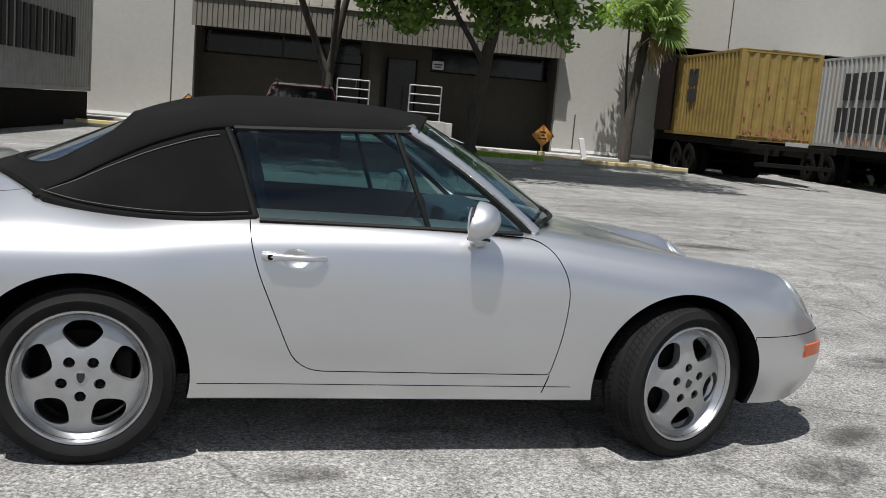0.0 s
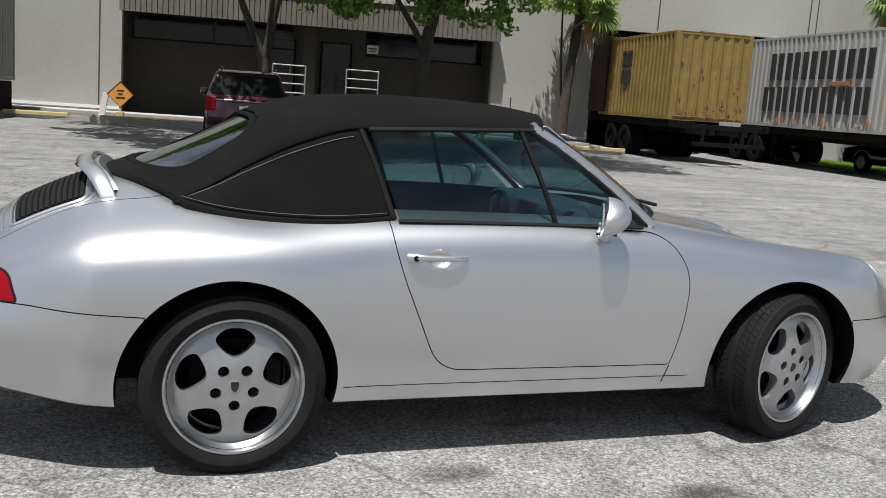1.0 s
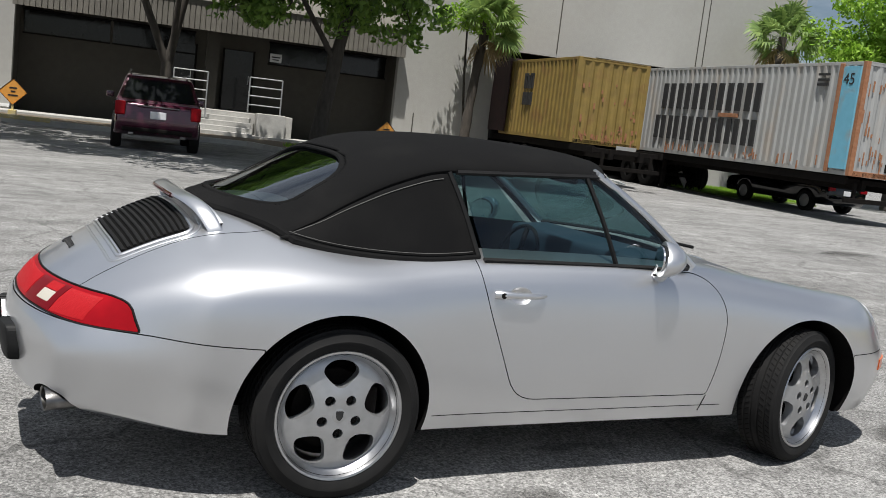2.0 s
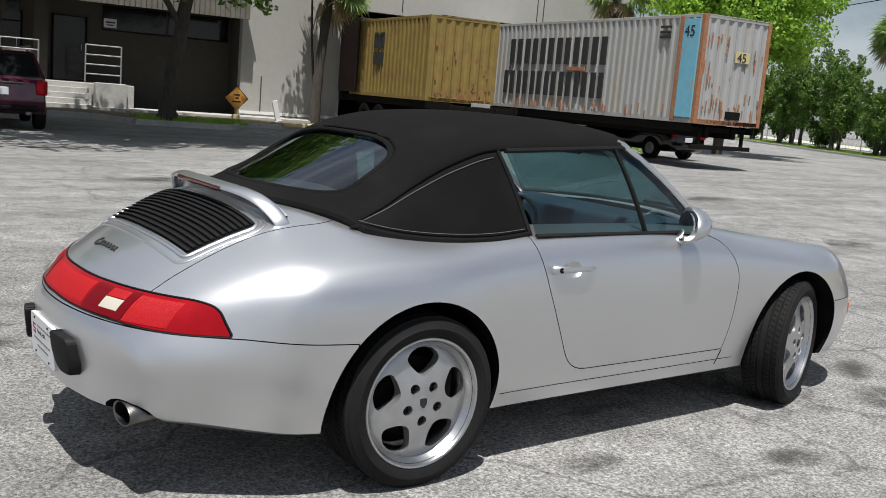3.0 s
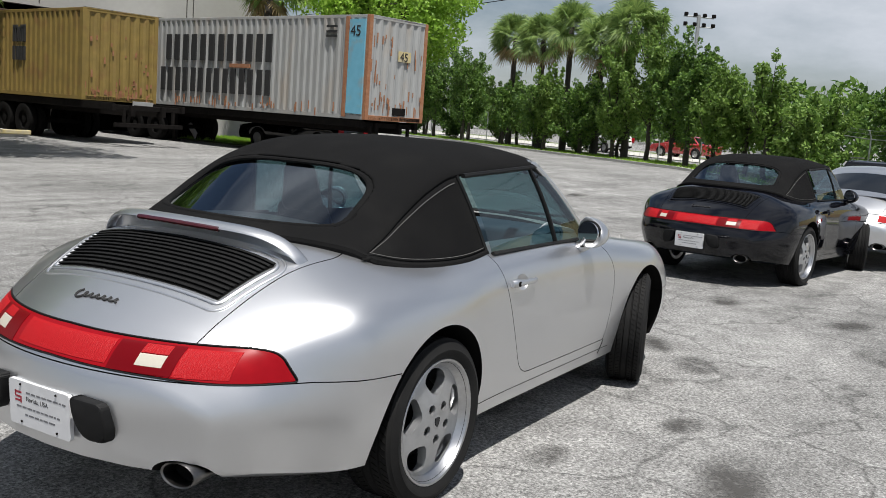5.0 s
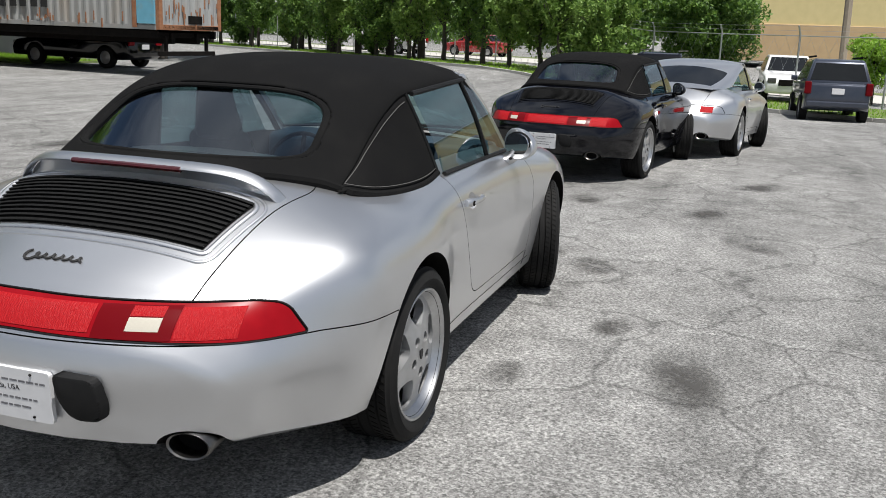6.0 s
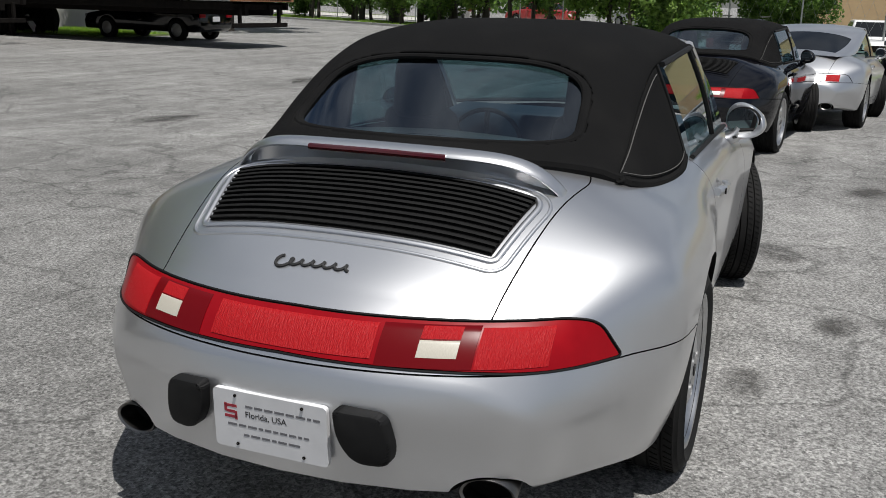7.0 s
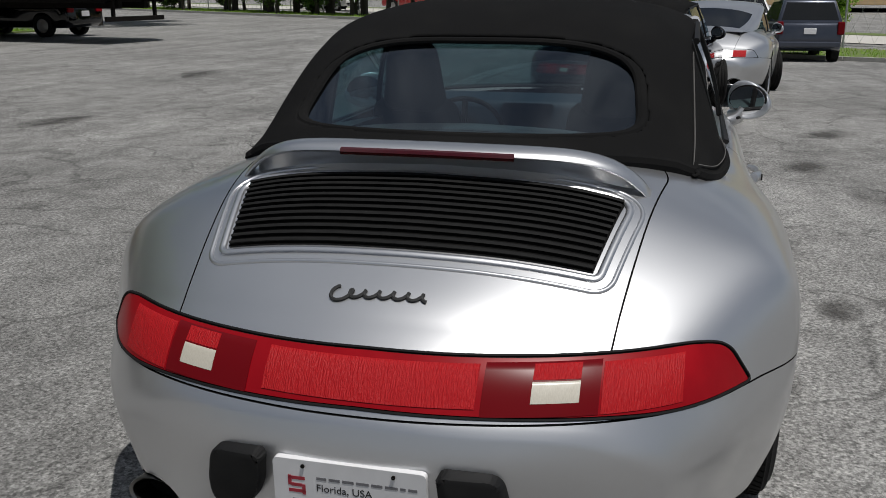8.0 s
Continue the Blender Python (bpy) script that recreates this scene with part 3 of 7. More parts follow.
LID = rounded([(-1.05, 0.447, 0), (-0.86, 0.462, 0.2), (-0.28, 0.545, 0.05), (-0.16, 0.50, 0.05), (-0.16, -0.50, 0.05), (-0.28, -0.545, 0.05), (-0.86, -0.462, 0.2), (-1.05, -0.447, 0)])
HOOD = rounded([(1.80, 0.50, 0.05), (2.34, 0.40, 0.2), (2.895, 0.36, 0.2), (3.025, 0.25, 0.1), (3.025, -0.25, 0.1), (2.895, -0.36, 0.2), (2.34, -0.40, 0.2), (1.80, -0.50, 0.05)])
BUMPER = [(-1.3, 0.05), (-0.30, 0.05), (-0.30, 0.568), (-0.66, 0.588), (-0.80, 0.588), (-1.3, 0.590)]
NOSE = [(3.45, 0.05), (2.635, 0.05), (2.635, 0.518), (2.99, 0.519), (3.45, 0.522)]


def tyre_profile(w, r, rim):
    h = w / 2
    pts = [(rim - 0.012, -h * 0.80), (rim + 0.008, -h * 0.90), (rim + 0.03, -h * 0.99), ((r + rim) / 2, -h * 1.0), (r - 0.035, -h * 0.965), (r - 0.012, -h * 0.88)]
    tread = []
    grooves = 4
    for i in range(grooves + 1):
        a = -h * 0.82 + i * (1.64 * h / (grooves + 1))
        b = a + 1.64 * h / (grooves + 1)
        tread += [(r - 0.008, a + 0.001), (r, a + 0.005), (r, b - 0.005), (r - 0.008, b - 0.001)]
    return pts + tread + [(x, -a) for x, a in pts[::-1]]


def make_wheel(width, parent_name="wheel"):
    """Five-spoke alloy wheel; its outer face looks along -y, its centre is the origin."""
    w = new(parent_name)
    r, rim = 0.317, 0.237
    h = width / 2
    ty = bmesh.new()
    add_lathe(ty, tyre_profile(width, r, rim), Matrix(), 72)
    # tread blocks: cross grooves pressed between the ribs
    tyre = part("tyre", ty, M["tyre"], w, "black low-profile tyre with a ribbed tread", 40)
    cuts = bmesh.new()
    for i in range(72):
        a = 2 * math.pi * i / 72
        for k, off in ((-0.66, 0), (-0.33, 0.5), (0.33, 0.25), (0.66, 0.7)):
            q = a + off * 2 * math.pi / 72
            m = Matrix.Rotation(q, 4, "Y") @ Matrix.Translation((0, k * h, 0)) @ Matrix.Rotation(0.5 * (1 if k > 0 else -1), 4, "X")
            add_box(cuts, (r - 0.0005, 0, 0), (0.004, 0.022 * width / 0.2, 0.0035), m)
    tagged(part("tread_pattern", cuts, M["dark"], tyre), kind="stuff")
    face = -h * 0.80
    prof = [(0.200, h * 0.85), (0.236, h * 0.92), (0.236, h * 0.86), (0.196, h * 0.4), (0.190, -h * 0.3), (0.204, face + 0.035), (0.212, face + 0.022), (0.221, face + 0.012), (0.228, face - 0.004), (0.232, face - 0.011), (0.240, face - 0.013), (0.244, face - 0.008), (0.241, face + 0.012), (0.205, h * 0.3)]
    part("rim", lathe(prof, Matrix(), 72), M["polish"], w, "polished alloy rim lip", 35)
    disc = lathe([(0.001, face - 0.006), (0.035, face - 0.006), (0.06, face - 0.009), (0.085, face - 0.006), (0.12, face + 0.004), (0.17, face + 0.013), (0.198, face + 0.018), (0.213, face + 0.030), (0.213, face + 0.046), (0.16, face + 0.046), (0.10, face + 0.040), (0.001, face + 0.040)], Matrix(), 60)
    bmesh.ops.remove_doubles(disc, verts=disc.verts[:], dist=0.003)
    bmesh.ops.recalc_face_normals(disc, faces=disc.faces[:])
    me = bpy.data.meshes.new("spokes")
    disc.to_mesh(me)
    disc.free()
    holes = bmesh.new()
    for i in range(5):
        a0 = math.pi / 2 + 2 * math.pi * i / 5
        ring = []
        for t in np.linspace(0, 2 * math.pi, 36, endpoint=False):
            rad = 0.152 + 0.050 * math.copysign(abs(math.sin(t)) ** 0.85, math.sin(t))
            half = 0.42 - 0.13 * max(0.0, (0.170 - rad) / 0.06) ** 1.1 - 0.03 * max(0.0, (rad - 0.180) / 0.02)
            ang = a0 + half * math.copysign(abs(math.cos(t)) ** 0.8, math.cos(t))
            ring.append((rad * math.cos(ang), rad * math.sin(ang)))
        add_prism(holes, ring, lambda a, b, d: (a, d, b), face - 0.05, face + 0.09)
    for i in range(5):
        a0 = math.pi / 2 + 2 * math.pi * (i + 0.5) / 5
        ring = [(0.067 * math.cos(a0) + 0.0195 * math.cos(t), 0.067 * math.sin(a0) + 0.0195 * math.sin(t)) for t in np.linspace(0, 2 * math.pi, 16, endpoint=False)]
        add_prism(holes, ring, lambda a, b, d: (a, d, b), face - 0.05, face + 0.028)
    me = carve(me, holes, "DIFFERENCE", [M["alloy"], M["alloy"]])
    sp = from_mesh("spokes", me, M["alloy"], w, "silver five-spoke alloy centre", 30)
    bev = sp.modifiers.new("edge", "BEVEL")
    bev.width, bev.segments, bev.limit_method, bev.angle_limit = 0.012, 4, "ANGLE", radians(40)
    bev.use_clamp_overlap = True
    for i in range(5):
        a0 = math.pi / 2 + 2 * math.pi * (i + 0.5) / 5
        bm = bmesh.new()
        m = Matrix.Translation((0.067 * math.cos(a0), face + 0.008, 0.067 * math.sin(a0)))
        rings = add_lathe(bm, [(0.0185, 0.016), (0.0155, 0.012), (0.0135, 0.004), (0.0105, -0.002), (0.0005, -0.002)], m, 12)
        part("wheel_bolt", bm, M["chassis"], w)
    cap = bmesh.new()
    add_lathe(cap, [(0.031, 0.004), (0.031, -0.002), (0.027, -0.004), (0.0005, -0.005)], Matrix.Translation((0, face - 0.002, 0)), 28)
    hub = part("hub_cap", cap, M["alloy"], w, "", 40)
    crest = bmesh.new()
    add_prism(crest, rounded([(-0.014, 0.018, 0.004), (0.014, 0.018, 0.004), (0.013, -0.006, 0.01), (0, -0.02, 0.006), (-0.013, -0.006, 0.01)], 4), lambda a, b, d: (a, d, b), face - 0.011, face - 0.006)
    part("crest", crest, M["ink"], hub, "small dark shield")
    brake = lathe([(0.07, h * 0.1), (0.150, h * 0.1), (0.150, h * 0.1 - 0.024), (0.07, h * 0.1 - 0.024), (0.065, -h * 0.4), (0.0005, -h * 0.4)], Matrix(), 40)
    part("brake_disc", brake, M["chassis"], w, "", 35)
    cal = box((0.135, -h * 0.05, 0.02), (0.06, 0.09, 0.14), 0.012)
    part("brake_caliper", cal, M["chassis"], w)
    back = lathe([(0.19, h * 0.35), (0.0005, h * 0.36)], Matrix(), 30)
    part("dust_shield", back, M["dark"], w)
    return w


def copy_part(ob, m, parent):
    c = copy_thing(ob, m)
    c.parent = parent
    return c


def top_point(s, q):
    """The canvas roof: s along the car, q from 0 at the edge to 1 at the middle; returns (x, y, z) for y > 0."""
    y_e = float(smoothed([(-.43, .585), (-.2, .582), (0, .575), (.42, .562), (1.0, .572), (1.24, .568)], [s], 0.05)[0])
    z_e = float(smoothed([(-.43, .922), (-.33, .950), (-.2, .985), (.02, 1.062), (.25, 1.15), (.42, 1.203), (.6, 1.214), (1.0, 1.232), (1.24, 1.238)], [s], 0.04)[0])
    z_c = float(smoothed([(-.43, .980), (-.36, 1.008), (-.25, 1.055), (-.06, 1.145), (.10, 1.222), (.20, 1.262), (.32, 1.295), (.5, 1.318), (.8, 1.330), (1.1, 1.322), (1.3, 1.298), (1.36, 1.285)], [s], 0.05)[0])
    bow = float(smoothed([(-.43, .23), (-.2, .13), (0, .05), (.25, 0), (.8, 0), (1.1, -.06), (1.30, -.115)], [s], 0.05)[0])
    a = q * math.pi / 2
    y = y_e * (1 - q ** 1.5) ** 0.64
    z = z_e + (z_c - z_e) * math.sin(a) ** 0.92
    return (s + bow * (y / 0.57) ** 2, y, z)


def roof_grid(s0, s1, ns, nq, off=0.0):
    """Both halves of the roof as a grid, edge to edge."""
    out = []
    for s in np.linspace(s0, s1, ns):
        half = [top_point(s, q) for q in np.linspace(0, 1, nq)]
        row = [(x, -y, z) for x, y, z in half] + half[-2::-1]
        out.append(row)
    return out


def make_car(paint, name, label, m, detail=True):
    car = thing(name, label, "car", m)
    mats = [paint, M["dark"]]
    body = body_solid()
    body = carve(body, arch_cutter(), "DIFFERENCE", mats)
    cockpit = rounded([(0.46, 0.60, 0.08), (1.72, 0.60, 0.12), (1.78, 0.3, 0.2), (1.78, -0.3, 0.2), (1.72, -0.60, 0.12), (0.46, -0.60, 0.08), (0.42, -0.40, 0.05), (-0.02, -0.39, 0.1), (-0.02, 0.39, 0.1), (0.42, 0.40, 0.05)])
    body = carve(body, plan_prism(cockpit, 0.34, 1.2), "DIFFERENCE", mats)
    bvh_bm = bmesh.new()
    bvh_bm.from_mesh(body)
    from_tree = BVHTree.FromBMesh(bvh_bm)
    bvh_bm.free()
    gap = 0.0038
    # lights band, engine lid, bumpers, doors and front lid are cut out of the shell
    band = rear_prism(BAND, -1.3, -0.60)
    light = carve(body.copy(), rear_prism(shrunk(BAND, gap), -1.3, -0.62), "INTERSECT", [M["lens"], M["dark"]])
    body = carve(body, band, "DIFFERENCE", mats)
    lid = carve(body.copy(), plan_prism(shrunk(LID, gap), 0.684, 1.2), "INTERSECT", mats)
    body = carve(body, plan_prism(LID, 0.680, 1.2), "DIFFERENCE", mats)
    bumper = carve(body.copy(), side_prism(shrunk(BUMPER, gap), -1.2, 1.2), "INTERSECT", mats)
    body = carve(body, side_prism(BUMPER, -1.2, 1.2), "DIFFERENCE", mats)
    notch = bmesh.new()
    for side in (-1, 1):
        ring = [(side * 0.495 + 0.083 * math.cos(a), 0.292 + 0.052 * math.sin(a)) for a in np.linspace(0, 2 * math.pi, 32, endpoint=False)]
        add_prism(notch, ring, lambda a, b, d: (d, a, b), -1.3, -0.70)
    bumper = carve(bumper, notch, "DIFFERENCE", mats)
    nose = carve(body.copy(), side_prism(shrunk(NOSE, gap), -1.2, 1.2), "INTERSECT", mats)
    body = carve(body, side_prism(NOSE, -1.2, 1.2), "DIFFERENCE", mats)
    hood = carve(body.copy(), plan_prism(shrunk(HOOD, gap), 0.52, 1.2), "INTERSECT", mats)
    body = carve(body, plan_prism(HOOD, 0.515, 1.2), "DIFFERENCE", mats)
    doors = []
    for side in (-1, 1):
        lo, hi = sorted((side * 0.64, side * 1.0))
        d = carve(body.copy(), side_prism(shrunk(DOOR, gap), lo, hi), "INTERSECT", mats)
        skin = from_tree.ray_cast(Vector((0.722, side * 1.4, 0.766)), Vector((0, -side, 0)))[0]
        cup = bmesh.new()
        bmesh.ops.create_uvsphere(cup, u_segments=28, v_segments=16, radius=1.0, matrix=Matrix.Translation((0.722, skin.y + side * 0.006, 0.766)) @ Matrix.Diagonal((0.056, 0.024, 0.038, 1)))
        d = carve(d, cup, "DIFFERENCE", [paint, M["dark"], paint], 2)
        body = carve(body, side_prism(DOOR, lo, hi), "DIFFERENCE", mats)
        doors.append(d)
    from_mesh("body", body, mats, car, "", 32)
    lid_ob = from_mesh("engine_lid", lid, mats, car, "", 32)
    rear_bumper = from_mesh("rear_bumper", bumper, mats, car, "", 32)
    nose_ob = from_mesh("front_bumper", nose, mats, car, "", 32)
    from_mesh("front_lid", hood, mats, car, "", 32)
    door_obs = [from_mesh("door", d, [paint, M["dark"], paint], car, "", 32) for d in doors]
    light_ob = from_mesh("rear_light_strip", light, [M["lens"], M["dark"]], car, "full-width red rear light strip", 32)

    def drop(x, y):
        """The body's top at a place of the plan."""
        hit = from_tree.ray_cast(Vector((x, y, 1.4)), Vector((0, 0, -1)))
        return hit[0].z if hit[0] else 0.9

    def from_side(x, z, side):
        hit = from_tree.ray_cast(Vector((x, side * 1.4, z)), Vector((0, -side, 0)))
        return hit[0].y if hit[0] else side * 0.78

    def from_rear(y, z):
        hit = from_tree.ray_cast(Vector((-1.6, y, z)), Vector((1, 0, 0)))
        return hit[0].x if hit[0] else -1.0

    # wheels
    for x, y, w in ((0, 0.728, 0.245), (2.318, 0.704, 0.205)):
        wheel = make_wheel(w)
        wheel.parent = car
        steer = 18 if x > 1 else 0
        wheel.matrix_basis = pose(x, -y, HUB, 0, 30 if x > 1 else 0, steer)
        copy_part(wheel, pose(x, y, HUB, 0, 20, 180 + steer), car)

    # rear light details
    def lens_patch(y0, y1, z0, z1, mat, pname, lab, lift=0.004, cols=24):
        bm = bmesh.new()
        rows = []
        for j in range(cols + 1):
            y = y0 + (y1 - y0) * j / cols
            rows.append([bm.verts.new((from_rear(y, z) - lift, y, z)) for z in np.linspace(z0, z1, 8)])
        for a, b in zip(rows, rows[1:]):
            for i in range(7):
                bm.faces.new((a[i], a[i + 1], b[i + 1], b[i]))
        bmesh.ops.recalc_face_normals(bm, faces=bm.faces[:])
        ret = bmesh.ops.extrude_face_region(bm, geom=bm.faces[:])
        for v in [g for g in ret["geom"] if isinstance(g, bmesh.types.BMVert)]:
            v.co.x += lift + 0.004
        bmesh.ops.recalc_face_normals(bm, faces=bm.faces[:])
        return part(pname, bm, mat, light_ob, lab, 50)

    for side in (-1, 1):
        lens_patch(side * 0.325, side * 0.412, 0.621, 0.654, M["lens_white"], "reversing_lamp", "cream-white reversing lamp", 0.003)
        lens_patch(side * 0.325, side * 0.412, 0.657, 0.680, M["lens_bright"], "ribbed_lens", "bright red ribbed lens", 0.003)
        lens_patch(side * 0.452, side * 0.600, 0.600, 0.678, M["lens_bright"], "brake_lens", "bright red ribbed lens", 0.0022)
        lens_patch(side * 0.236, side * 0.448, 0.600, 0.682, M["lens_dark"], "lens_divider", "dark red lens", 0.0022)
    lens_patch(-0.225, 0.20, 0.612, 0.680, M["lens_bright"], "ribbed_lens", "bright red ribbed lens", 0.0022, 50)
    edge = []
    for i, p in enumerate(BAND):
        q = BAND[(i + 1) % len(BAND)]
        for t in np.linspace(0, 1, max(1, int(math.dist(p, q) / 0.03)), endpoint=False):
            edge.append((p[0] + (q[0] - p[0]) * t, p[1] + (q[1] - p[1]) * t))
    part("light_seal", tube([(from_rear(y, z) - 0.0005, y, z) for y, z in edge], 0.0030, 6, closed=True), M["rubber"], light_ob, "black rubber seal")

    # engine grille with its slats and frame, bowed towards the tail in its middle
    def bowed(x, y):
        low = min(1.0, max(0.0, (-0.47 - x) / 0.255))
        return x - 0.030 * low * (1 - (y / 0.46) ** 2)

    pan = bmesh.new()
    rows = []
    gx = np.linspace(-0.722, -0.50, 14)
    for x in gx:
        hw = 0.405 + 0.05 * (x + 0.735) / 0.235
        rows.append([pan.verts.new((bowed(x, y), y, drop(bowed(x, y), y) + 0.003)) for y in np.linspace(-hw, hw, 24)])
    for a, b in zip(rows, rows[1:]):
        for i in range(23):
            pan.faces.new((a[i], b[i], b[i + 1], a[i + 1]))
    grille = part("grille", pan, M["dark"], lid_ob, "black slatted engine grille")
    for i in range(12):
        x = -0.715 + i * 0.0187
        hw = 0.402 + 0.05 * (x + 0.735) / 0.235
        pts = [(bowed(x, y), y, drop(bowed(x, y), y) + 0.008) for y in np.linspace(-hw, hw, 22)]
        part("slat", tube(pts, 0.0075, 6, flat=0.55), M["slat"], grille)
    ring = rounded([(-0.735, -0.420, 0.02), (-0.735, 0.420, 0.02), (-0.49, 0.475, 0.06), (-0.49, -0.475, 0.06)], 8)
    dense = []
    for i, p in enumerate(ring):
        q = ring[(i + 1) % len(ring)]
        for t in np.linspace(0, 1, max(2, int(math.dist(p, q) / 0.05)), endpoint=False):
            dense.append((p[0] + (q[0] - p[0]) * t, p[1] + (q[1] - p[1]) * t))
    part("grille_frame", tube([(bowed(x, y), y, drop(bowed(x, y), y) + 0.002) for x, y in dense], 0.0095, 8, closed=True, flat=0.7), paint, lid_ob, "", 50)
    moulding = [(p[0], p[1]) for p in shrunk(dense, -0.028)]
    part("grille_moulding", tube([(bowed(x, y), y, drop(bowed(x, y), y) - 0.001) for x, y in moulding if x < -0.5 or abs(y) > 0.3], 0.0060, 8, closed=True), paint, lid_ob, "", 50)
    # raised rear spoiler
    sp_bm = bmesh.new()
    prev = None
    for y in np.linspace(-0.505, 0.505, 49):
        q = abs(y) / 0.505
        cx = -0.512 + 0.095 * q ** 3
        cz = 1.010 - 0.012 * q ** 2 - 0.095 * q ** 7
        wdt, thick = 0.031 - 0.006 * q ** 6, 0.011
        ring_v = []
        for t in np.linspace(0, 2 * math.pi, 14, endpoint=False):
            dx, dz = wdt * math.cos(t), thick * math.sin(t) + 0.25 * wdt * math.cos(t)
            ring_v.append(sp_bm.verts.new((cx + dx, y, cz + dz)))
        if prev:
            for i in range(14):
                sp_bm.faces.new((prev[i], prev[(i + 1) % 14], ring_v[(i + 1) % 14], ring_v[i]))
        else:
            sp_bm.faces.new(ring_v[::-1])
        prev = ring_v
    sp_bm.faces.new(prev)
    spoiler = part("rear_spoiler", sp_bm, paint, car, "", 50)
    brk = [(-0.512 + 0.095 * (abs(y) / 0.505) ** 3 - 0.027, y, 1.001 - 0.012 * (abs(y) / 0.505) ** 2) for y in np.linspace(-0.205, 0.205, 24)]
    part("third_brake_light", tube(brk, 0.0095, 8), M["brake_lens"], spoiler, "dark red high-level brake light")
    ram = bmesh.new()
    prev = None
    for y in np.linspace(-0.47, 0.47, 40):
        q = abs(y) / 0.505
        a = Vector((-0.49 + 0.09 * q ** 3, y, 1.004 - 0.012 * q ** 2 - 0.095 * q ** 7))
        c = Vector((-0.440, y, drop(-0.440, y) - 0.01))
        d = Vector((-0.398, y, drop(-0.398, y) - 0.01))
        row = [ram.verts.new(p) for p in (a, a.lerp(c, 0.5) + Vector((0.006, 0, 0)), c, d, Vector((a.x + 0.028, y, a.z + 0.003)))]
        if prev:
            for i in range(5):
                ram.faces.new((prev[i], row[i], row[(i + 1) % 5], prev[(i + 1) % 5]))
        prev = row
    part("spoiler_riser", ram, paint, spoiler, "", 40)

    # soft top
    ns, nq = 150, 56
    rows = roof_grid(-0.43, 1.30, ns, nq)
    sv = np.linspace(-0.43, 1.30, ns)
    nv = len(rows[0])
    win = (-0.345, 0.100, 0.455)

    def in_window(s, y, grow=0.0):
        a, b = (win[0] + win[1]) / 2, (win[1] - win[0]) / 2 + grow
        return (abs((s - a) / b)) ** 4.5 + (abs(y) / (win[2] - 0.02 * (s - a) / b + grow)) ** 4.5 < 1

    verts = [v for row in rows for v in row]

    def keep(i, j):
        y = (rows[i][j][1] + rows[i][j + 1][1]) / 2
        return not in_window((sv[i] + sv[i + 1]) / 2, y, 0.012)

    me = grid_mesh("canvas", verts, ns, nv, keep)
    top = from_mesh("soft_top", me, M["fabric"], car, "folded-up black canvas soft top", 60)
    so = top.modifiers.new("cloth", "SOLIDIFY")
    so.thickness, so.offset = 0.010, -1
    # rear window pane and its piping
    gme = grid_mesh("pane", verts, ns, nv, lambda i, j: in_window((sv[i] + sv[i + 1]) / 2, (rows[i][j][1] + rows[i][j + 1][1]) / 2, 0.035))
    gme.transform(Matrix.Translation((0.002, 0, -0.005)))
    pane = from_mesh("rear_window", gme, M["rear_glass"], top, "clear plastic rear window", 60)
    pane.visible_shadow = False
    loop = []
    a, b = (win[0] + win[1]) / 2, (win[1] - win[0]) / 2
    for t in np.linspace(0, 2 * math.pi, 96, endpoint=False):
        s = a + b * math.copysign(abs(math.sin(t)) ** (2 / 4.5), math.sin(t))
        y = (win[2] - 0.02 * (s - a) / b) * math.copysign(abs(math.cos(t)) ** (2 / 4.5), math.cos(t))
        loop.append((s, y))

    def on_top(s, y, lift=0.0):
        lo, hi = 0.0, 1.0
        for _ in range(22):
            q = (lo + hi) / 2
            if top_point(s, q)[1] > abs(y):
                lo = q
            else:
                hi = q
        x, _, z = top_point(s, lo)
        return (x, y, z + lift)

    part("window_piping", tube([on_top(s, y, 0.001) for s, y in loop], 0.016, 8, closed=True, flat=0.6), M["fabric"], top)
    part("stitching", tube([on_top(a + (s - a) * 1.14, y * 1.045, 0.002) for s, y in loop], 0.0016, 4, closed=True), M["thread"], top)
    # base edge and quarter panels
    corner = (0.575, 0.668, 0.884)
    hems = []
    for side in (-1, 1):
        e0 = [top_point(s, 0) for s in np.linspace(-0.42, 0.455, 24)]
        base = spline([(-0.21, 0.595, 0.918), (-0.10, 0.637, 0.893), (0.08, 0.667, 0.872), (0.35, 0.688, 0.868), corner], 24)
        q = bmesh.new()
        grid = []
        pil = spline([e0[-1], (0.505, 0.603, 1.09), (0.545, 0.640, 0.975), corner], 14)
        for i in range(24):
            t = i / 23
            p0, p1 = Vector(e0[i]), Vector(base[i])
            col = []
            for j in range(14):
                w = j / 13
                p = p0.lerp(p1, w)
                p.y += 0.014 * math.sin(math.pi * w) * (1 - t) + t * (pil[j][1] - (e0[-1][1] + (base[-1][1] - e0[-1][1]) * w))
                p.x += t ** 4 * (pil[j][0] - (e0[-1][0] + (base[-1][0] - e0[-1][0]) * w))
                col.append(q.verts.new((p.x, side * p.y, p.z)))
            grid.append(col)
        for c0, c1 in zip(grid, grid[1:]):
            for j in range(13):
                q.faces.new((c0[j], c1[j], c1[j + 1], c0[j + 1]))
        bmesh.ops.recalc_face_normals(q, faces=q.faces[:])
        below = [c[1].co.copy() for c in grid[1:-1]]
        qo = part("quarter_panel", q, M["fabric"], top, "", 60)
        mod = qo.modifiers.new("cloth", "SOLIDIFY")
        mod.thickness, mod.offset = 0.010, 0
        seam = [(x, side * (y + 0.004), z) for x, y, z in [top_point(s, 0) for s in np.linspace(-0.21, 1.2, 60)]]
